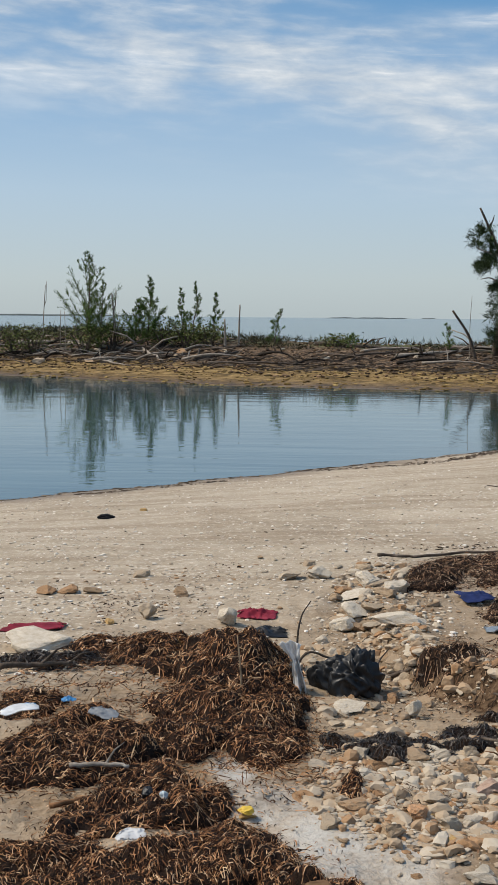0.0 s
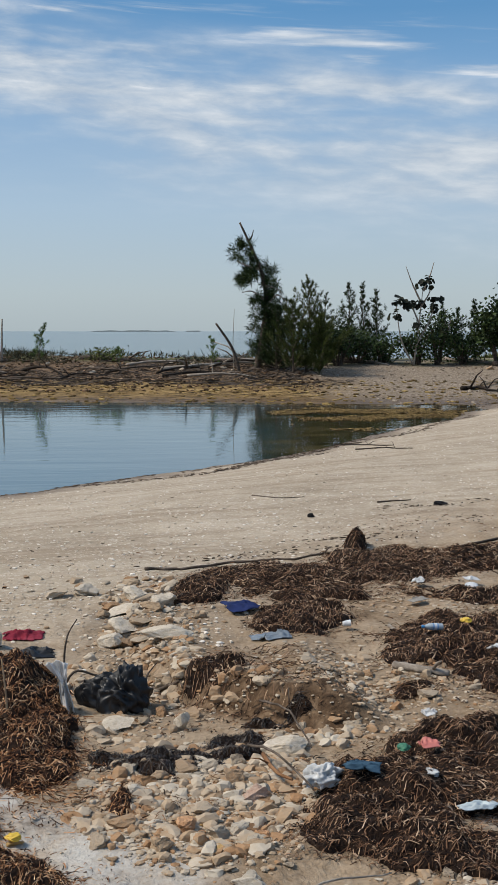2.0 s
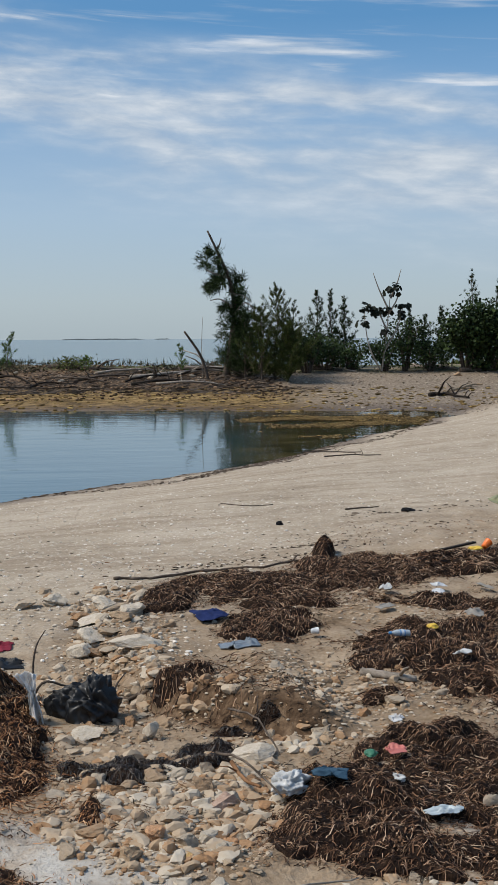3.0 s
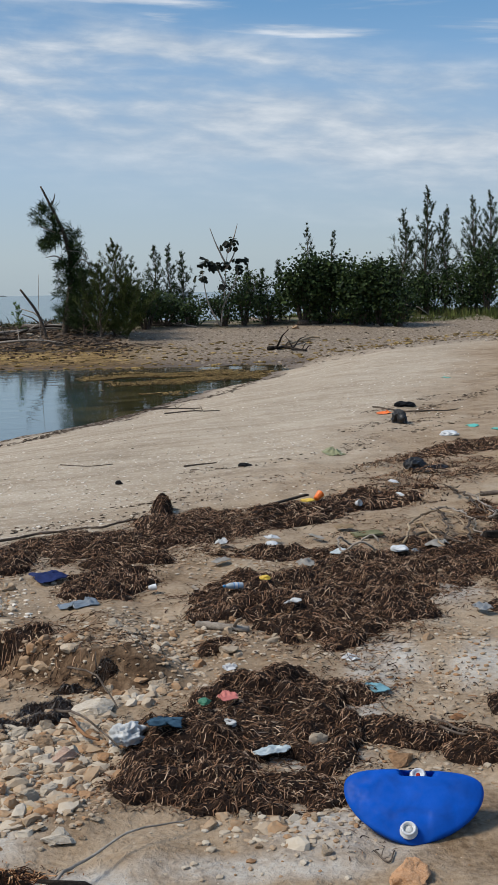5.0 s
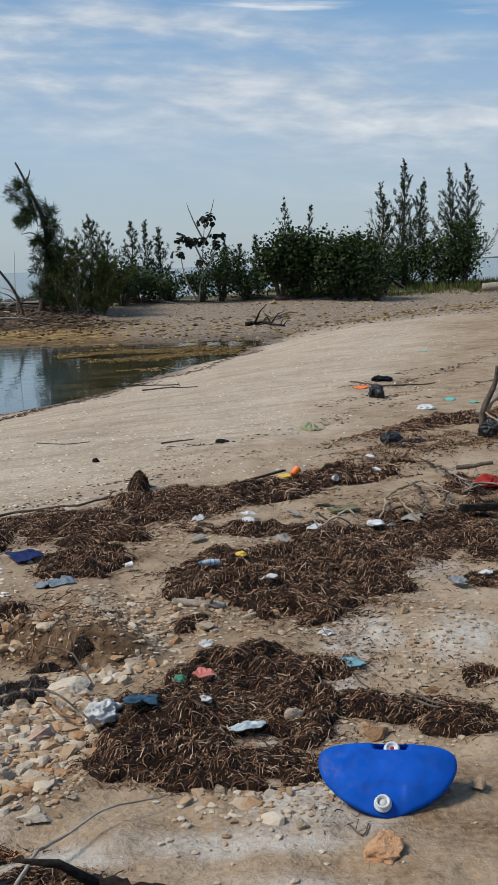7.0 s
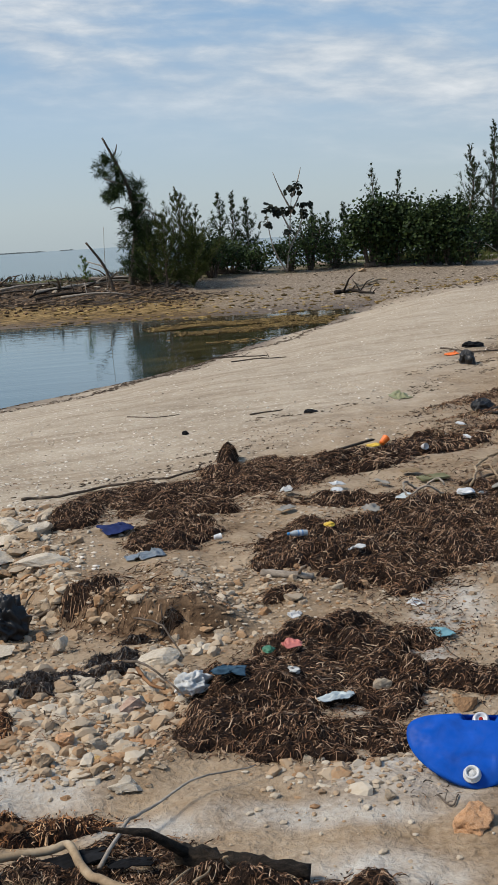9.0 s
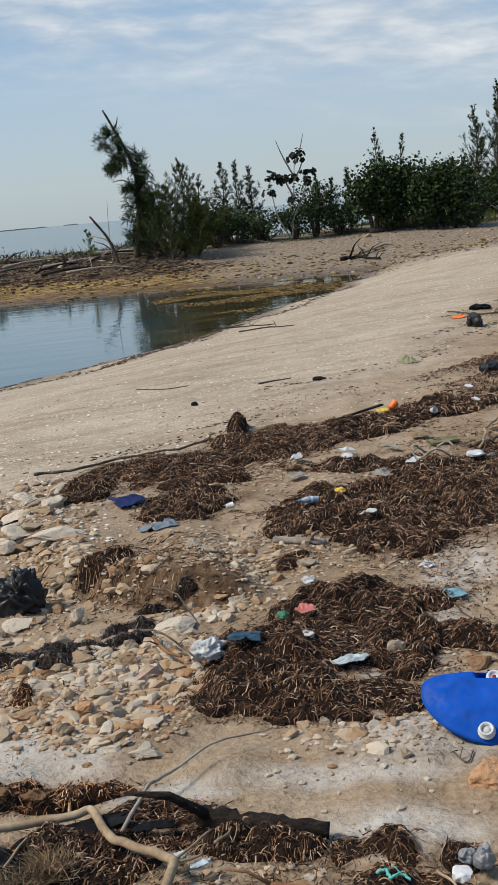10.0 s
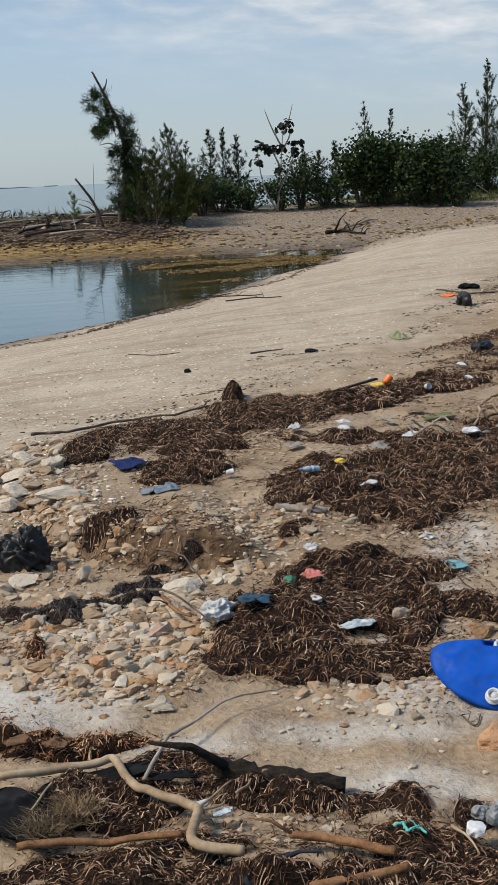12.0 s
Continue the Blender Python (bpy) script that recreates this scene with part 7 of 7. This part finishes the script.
def blue_drum(x, y, rz, k=1.0):
    """The sunken end of a blue plastic drum, leaning back in the sand, with two bungs."""
    drum = anchor("blue_drum", x, y, float(ground_z(x, y)) + 0.008, rz)
    lean = Euler((radians(39), 0, 0)).to_matrix()

    def outline(a):
        c, s_ = math.cos(a), math.sin(a)
        u = 0.205 * math.copysign(abs(c) ** (0.66 if s_ > 0 else 1.42), c)
        return u, (0.064 * s_ ** 0.75 if s_ > 0 else -0.172 * abs(s_) ** 1.02)

    rings, seg = 22, 112
    verts, faces = [], []
    for i in range(rings):
        t = 1 - i / (rings - 1) * 0.995
        for j in range(seg):
            u, v = outline(2 * math.pi * j / seg)
            u, v = u * t, v * t
            h = 0.024 * (1 - t ** 5) + 0.004 * noise.noise(Vector((u * 14, v * 14, 0)))
            notch = float(smooth(0.052, 0.046, abs(u - 0.012)) * smooth(0.030, 0.036, v))
            panel = float(smooth(0.062, 0.055, abs(u + 0.008)) * smooth(-0.075, -0.082, v))
            verts.append(Vector((u, v + 0.172, h - 0.045 * notch - 0.003 * panel)))
        if i:
            o = (i - 1) * seg
            faces += [(o + j, o + (j + 1) % seg, o + seg + (j + 1) % seg, o + seg + j) for j in range(seg)]
    skirt = []
    for d, g in ((-0.006, 1.004), (-0.02, 0.985), (-0.14, 0.74)):
        row = len(verts)
        for j in range(seg):
            u, v = outline(2 * math.pi * j / seg)
            verts.append(Vector((u * g, v * g + 0.172, d)))
        skirt.append(row)
    for a, b in zip((0, *skirt[:-1]), skirt):
        faces += [(b + j, b + (j + 1) % seg, a + (j + 1) % seg, a + j) for j in range(seg)]
    part("drum_end", mesh_of("drum_end", [lean @ v * k for v in verts], faces, BLUE), drum, "scuffed bright blue plastic")
    for name, u, v, tilt, r, h, label, inner in (("bung", -0.012, 0.034, 39, 0.022, 0.020, "white threaded bung", GREYCLOTH), ("bung", 0.014, 0.222, 39, 0.021, 0.012, "white bung with a red mark", RED)):
        base = lean @ Vector((u, v, 0.012 if v < 0.1 else -0.012))
        b = part(name, lathe_mesh(name, [(0.0, h * 0.55), (r * 0.66, h * 0.55), (r * 0.70, h), (r * 0.95, h * 1.02), (r, h * 0.9), (r, h * 0.35), (r * 1.18, h * 0.3), (r * 1.2, 0)], WHITE, 28), drum, label)
        b.matrix_local = Matrix.Translation(base * k) @ Euler((radians(tilt), 0, 0)).to_matrix().to_4x4() @ Matrix.Scale(k, 4)
        part("plug", lathe_mesh("plug", [(0.0, h * 0.62), (r * (0.55 if v < 0.1 else 0.3), h * 0.6), (r * (0.55 if v < 0.1 else 0.3), h * 0.3)], inner, 20), b)
    return tagged(drum, "bright blue plastic drum end half sunk in sand", "drum")


blue_drum(1.500, 2.811, -26, 0.415 / 0.435)

# ---- nearest ground: sticks, root and rags on the seagrass ----
lying_branch("bleached_root", ((-0.002, 2.834), (0.097, 2.809), (0.182, 2.807), (0.285, 2.818), (0.352, 2.815), (0.390, 2.816), (0.404, 2.746), (0.420, 2.657), (0.458, 2.575), (0.510, 2.518), (0.540, 2.466), (0.519, 2.400), (0.498, 2.348), (0.504, 2.318), (0.534, 2.295), (0.600, 2.261)), 0.0105, 0.0125, M_PALEWOOD, "crooked bleached tan driftwood root on seagrass", 0.045, 0.0, 0, 161, sides=10, rough=0.04)
lying_branch("charred_log", ((0.648, 2.720), (0.739, 2.660), (0.830, 2.581), (0.940, 2.540)), 0.029, 0.021, M_CHAR, "blackened rough driftwood log at the seagrass edge", 0.006, 0.003, 1, 162, sides=14, rough=0.32)
standing_twig(0.757, 2.612, ((0, 0, 0.03), (-0.015, -0.01, 0.06), (-0.005, -0.015, 0.065)), 0.006, M_PALEWOOD, "pale hooked stub on the charred log")
lying_branch("brown_stick", ((0.112, 2.482), (0.267, 2.461), (0.368, 2.427), (0.481, 2.372)), 0.010, 0.008, M_BROWNWOOD, "smooth reddish-brown stick on seagrass", 0.04, 0.002, 0, 163)
lying_branch("brown_stick", ((0.730, 2.331), (0.797, 2.303), (0.863, 2.254), (0.930, 2.179)), 0.009, 0.012, M_BROWNWOOD, "split reddish-brown stick on seagrass", 0.03, 0.003, 1, 164, rough=0.15)
lying_branch("brown_stick", ((0.710, 2.120), (0.798, 2.112), (0.865, 2.117), (0.937, 2.115)), 0.011, 0.010, M_BROWNWOOD, "split orange-brown stick on seagrass", 0.03, 0.003, 0, 165, rough=0.15)
lying_branch("dark_stick", ((0.580, 2.180), (0.638, 2.224), (0.706, 2.267)), 0.017, 0.012, SLATE, "short roll of dark slate-blue cloth on sand", 0.005, 0.003, 1, 166, rough=0.2)
lying_branch("long_twig", ((0.452, 2.706), (0.578, 2.922), (0.756, 3.050), (0.966, 3.152)), 0.006, 0.002, M_GREYWOOD, "long thin arching grey twig", 0.03, 0.0, 0, 167, arch=0.02)
for k, seg in enumerate((((0.553, 2.486), (0.602, 2.535), (0.657, 2.599)), ((0.650, 2.523), (0.688, 2.559), (0.706, 2.592)), ((0.160, 2.614), (0.195, 2.689), (0.223, 2.745)), ((0.551, 2.456), (0.601, 2.472), (0.614, 2.495)), ((1.093, 2.235), (1.111, 2.184), (1.108, 2.119)))):
    lying_branch("pale_twig", seg, 0.004, 0.002, M_PALEWOOD, "thin pale twig on the seagrass", 0.05, 0.0, 0, 170 + k)
crumpled("black_cloth", 0.137, 2.613, 0.20, 0.26, 0.07, BLACKCLOTH, "black cloth bunched up on the seagrass", "cloth", 71, 0.9, 0.03, 0.5, n=44)
crumpled("black_cloth", 0.336, 2.764, 0.30, 0.07, 0.05, BLACKCLOTH, "black cloth under the bleached root", "cloth", 72, 0.1, 0.03, 0.4)
crumpled("black_cloth", 0.532, 2.695, 0.109, 0.05, 0.05, BLACKCLOTH, "black plastic scrap in the seagrass", "scrap", 73, 0.1, 0.03, 0.4)
M_LEAFLITTER = cloth("tan_dry_leaf", (0.15, 0.085, 0.045))
crumpled("dry_leaf", 0.151, 3.014, 0.075, 0.06, 0.035, M_LEAFLITTER, "curled tan dry leaf on the seagrass", "leaf", 74, 0.3, 0.04, 0.6)
crumpled("dry_leaf", 0.255, 2.977, 0.07, 0.05, 0.03, M_LEAFLITTER, "curled tan dry leaf on the seagrass", "leaf", 75, -0.2, 0.04, 0.6)
crumpled("dry_leaf", 0.270, 2.581, 0.059, 0.06, 0.04, cloth("pink_tan_rag", (0.34, 0.21, 0.14)), "pinkish tan rag on the seagrass", "rag", 76, 0.6, 0.04, 0.4)
crumpled("clear_film", 0.559, 2.521, 0.047, 0.03, 0.02, PALEBLUE, "small clear plastic piece on seagrass", "plastic piece", 77, 0, 0.035, 0.2)
crumpled("clear_film", 0.599, 2.456, 0.052, 0.03, 0.025, PALEBLUE, "small crushed clear plastic tube on seagrass", "plastic piece", 78, 0.4, 0.035, 0.3)
bundle("grey_sheeting", 1.212, 2.243, 0.057, 0.05, 0.075, GREYFILM, "stiff grey plastic sheeting standing in seagrass", "plastic sheet", 79, 0.3, 0.03, 0.4)
bundle("grey_sheeting", 1.186, 2.279, 0.049, 0.05, 0.05, GREYFILM, "stiff grey plastic sheeting in seagrass", "plastic sheet", 80, 0.3, 0.03, 0.4)
crumpled("white_sheet", 1.413, 2.365, 0.075, 0.06, 0.06, WHITE, "torn white plastic sheet on sand", "plastic sheet", 81, 0.3, 0.0, 0.4)
crumpled("white_sheet", 1.449, 2.289, 0.133, 0.07, 0.03, WHITE, "torn white plastic sheet on sand", "plastic sheet", 82, -0.15, 0.0, 0.3)
lying_branch("rope", ((0.966, 2.277), (0.989, 2.275), (0.986, 2.245), (1.012, 2.246), (1.027, 2.222)), 0.004, 0.003, TURQ, "frayed turquoise rope on the seagrass", 0.04, 0.006, 2, 180, "rope")
lump = stone_mesh(97)
lump.materials[0] = FOAM
foam = new("foam_block", lump)
foam.matrix_world = pose(1.145, 2.208, float(ground_z(1.145, 2.208)) + 0.05, 10, 5, 20) @ Matrix.Diagonal((0.045, 0.04, 0.038, 1))
tagged(foam, "broken white foam block on the seagrass", "foam")


def dry_tuft(x, y, n, high, wide, seed, label):
    rng = np.random.default_rng(seed)
    b = np.stack((rng.normal(0, wide * 0.3, n), rng.normal(0, wide * 0.3, n), np.full(n, 0.03)), -1)
    t = b + np.stack((rng.normal(-0.2, 0.8, n) * high, rng.normal(0, 0.7, n) * high, high * (0.4 + 0.8 * rng.random(n))), -1)
    v, f = blades(b, t, 0.0015 + 0.002 * rng.random(n), seed)
    ob = new("dry_grass_tuft", mesh_of("dry_grass_tuft", v, f, M_DRYGRASS, False))
    ob.location = (x, y, float(ground_z(x, y)))
    return tagged(ob, label, "grass")


dry_tuft(0.257, 2.580, 700, 0.042, 0.085, 91, "tuft of fine tan dry grass on the seagrass")
dry_tuft(0.177, 2.530, 450, 0.04, 0.07, 92, "tuft of fine tan dry grass on the seagrass")
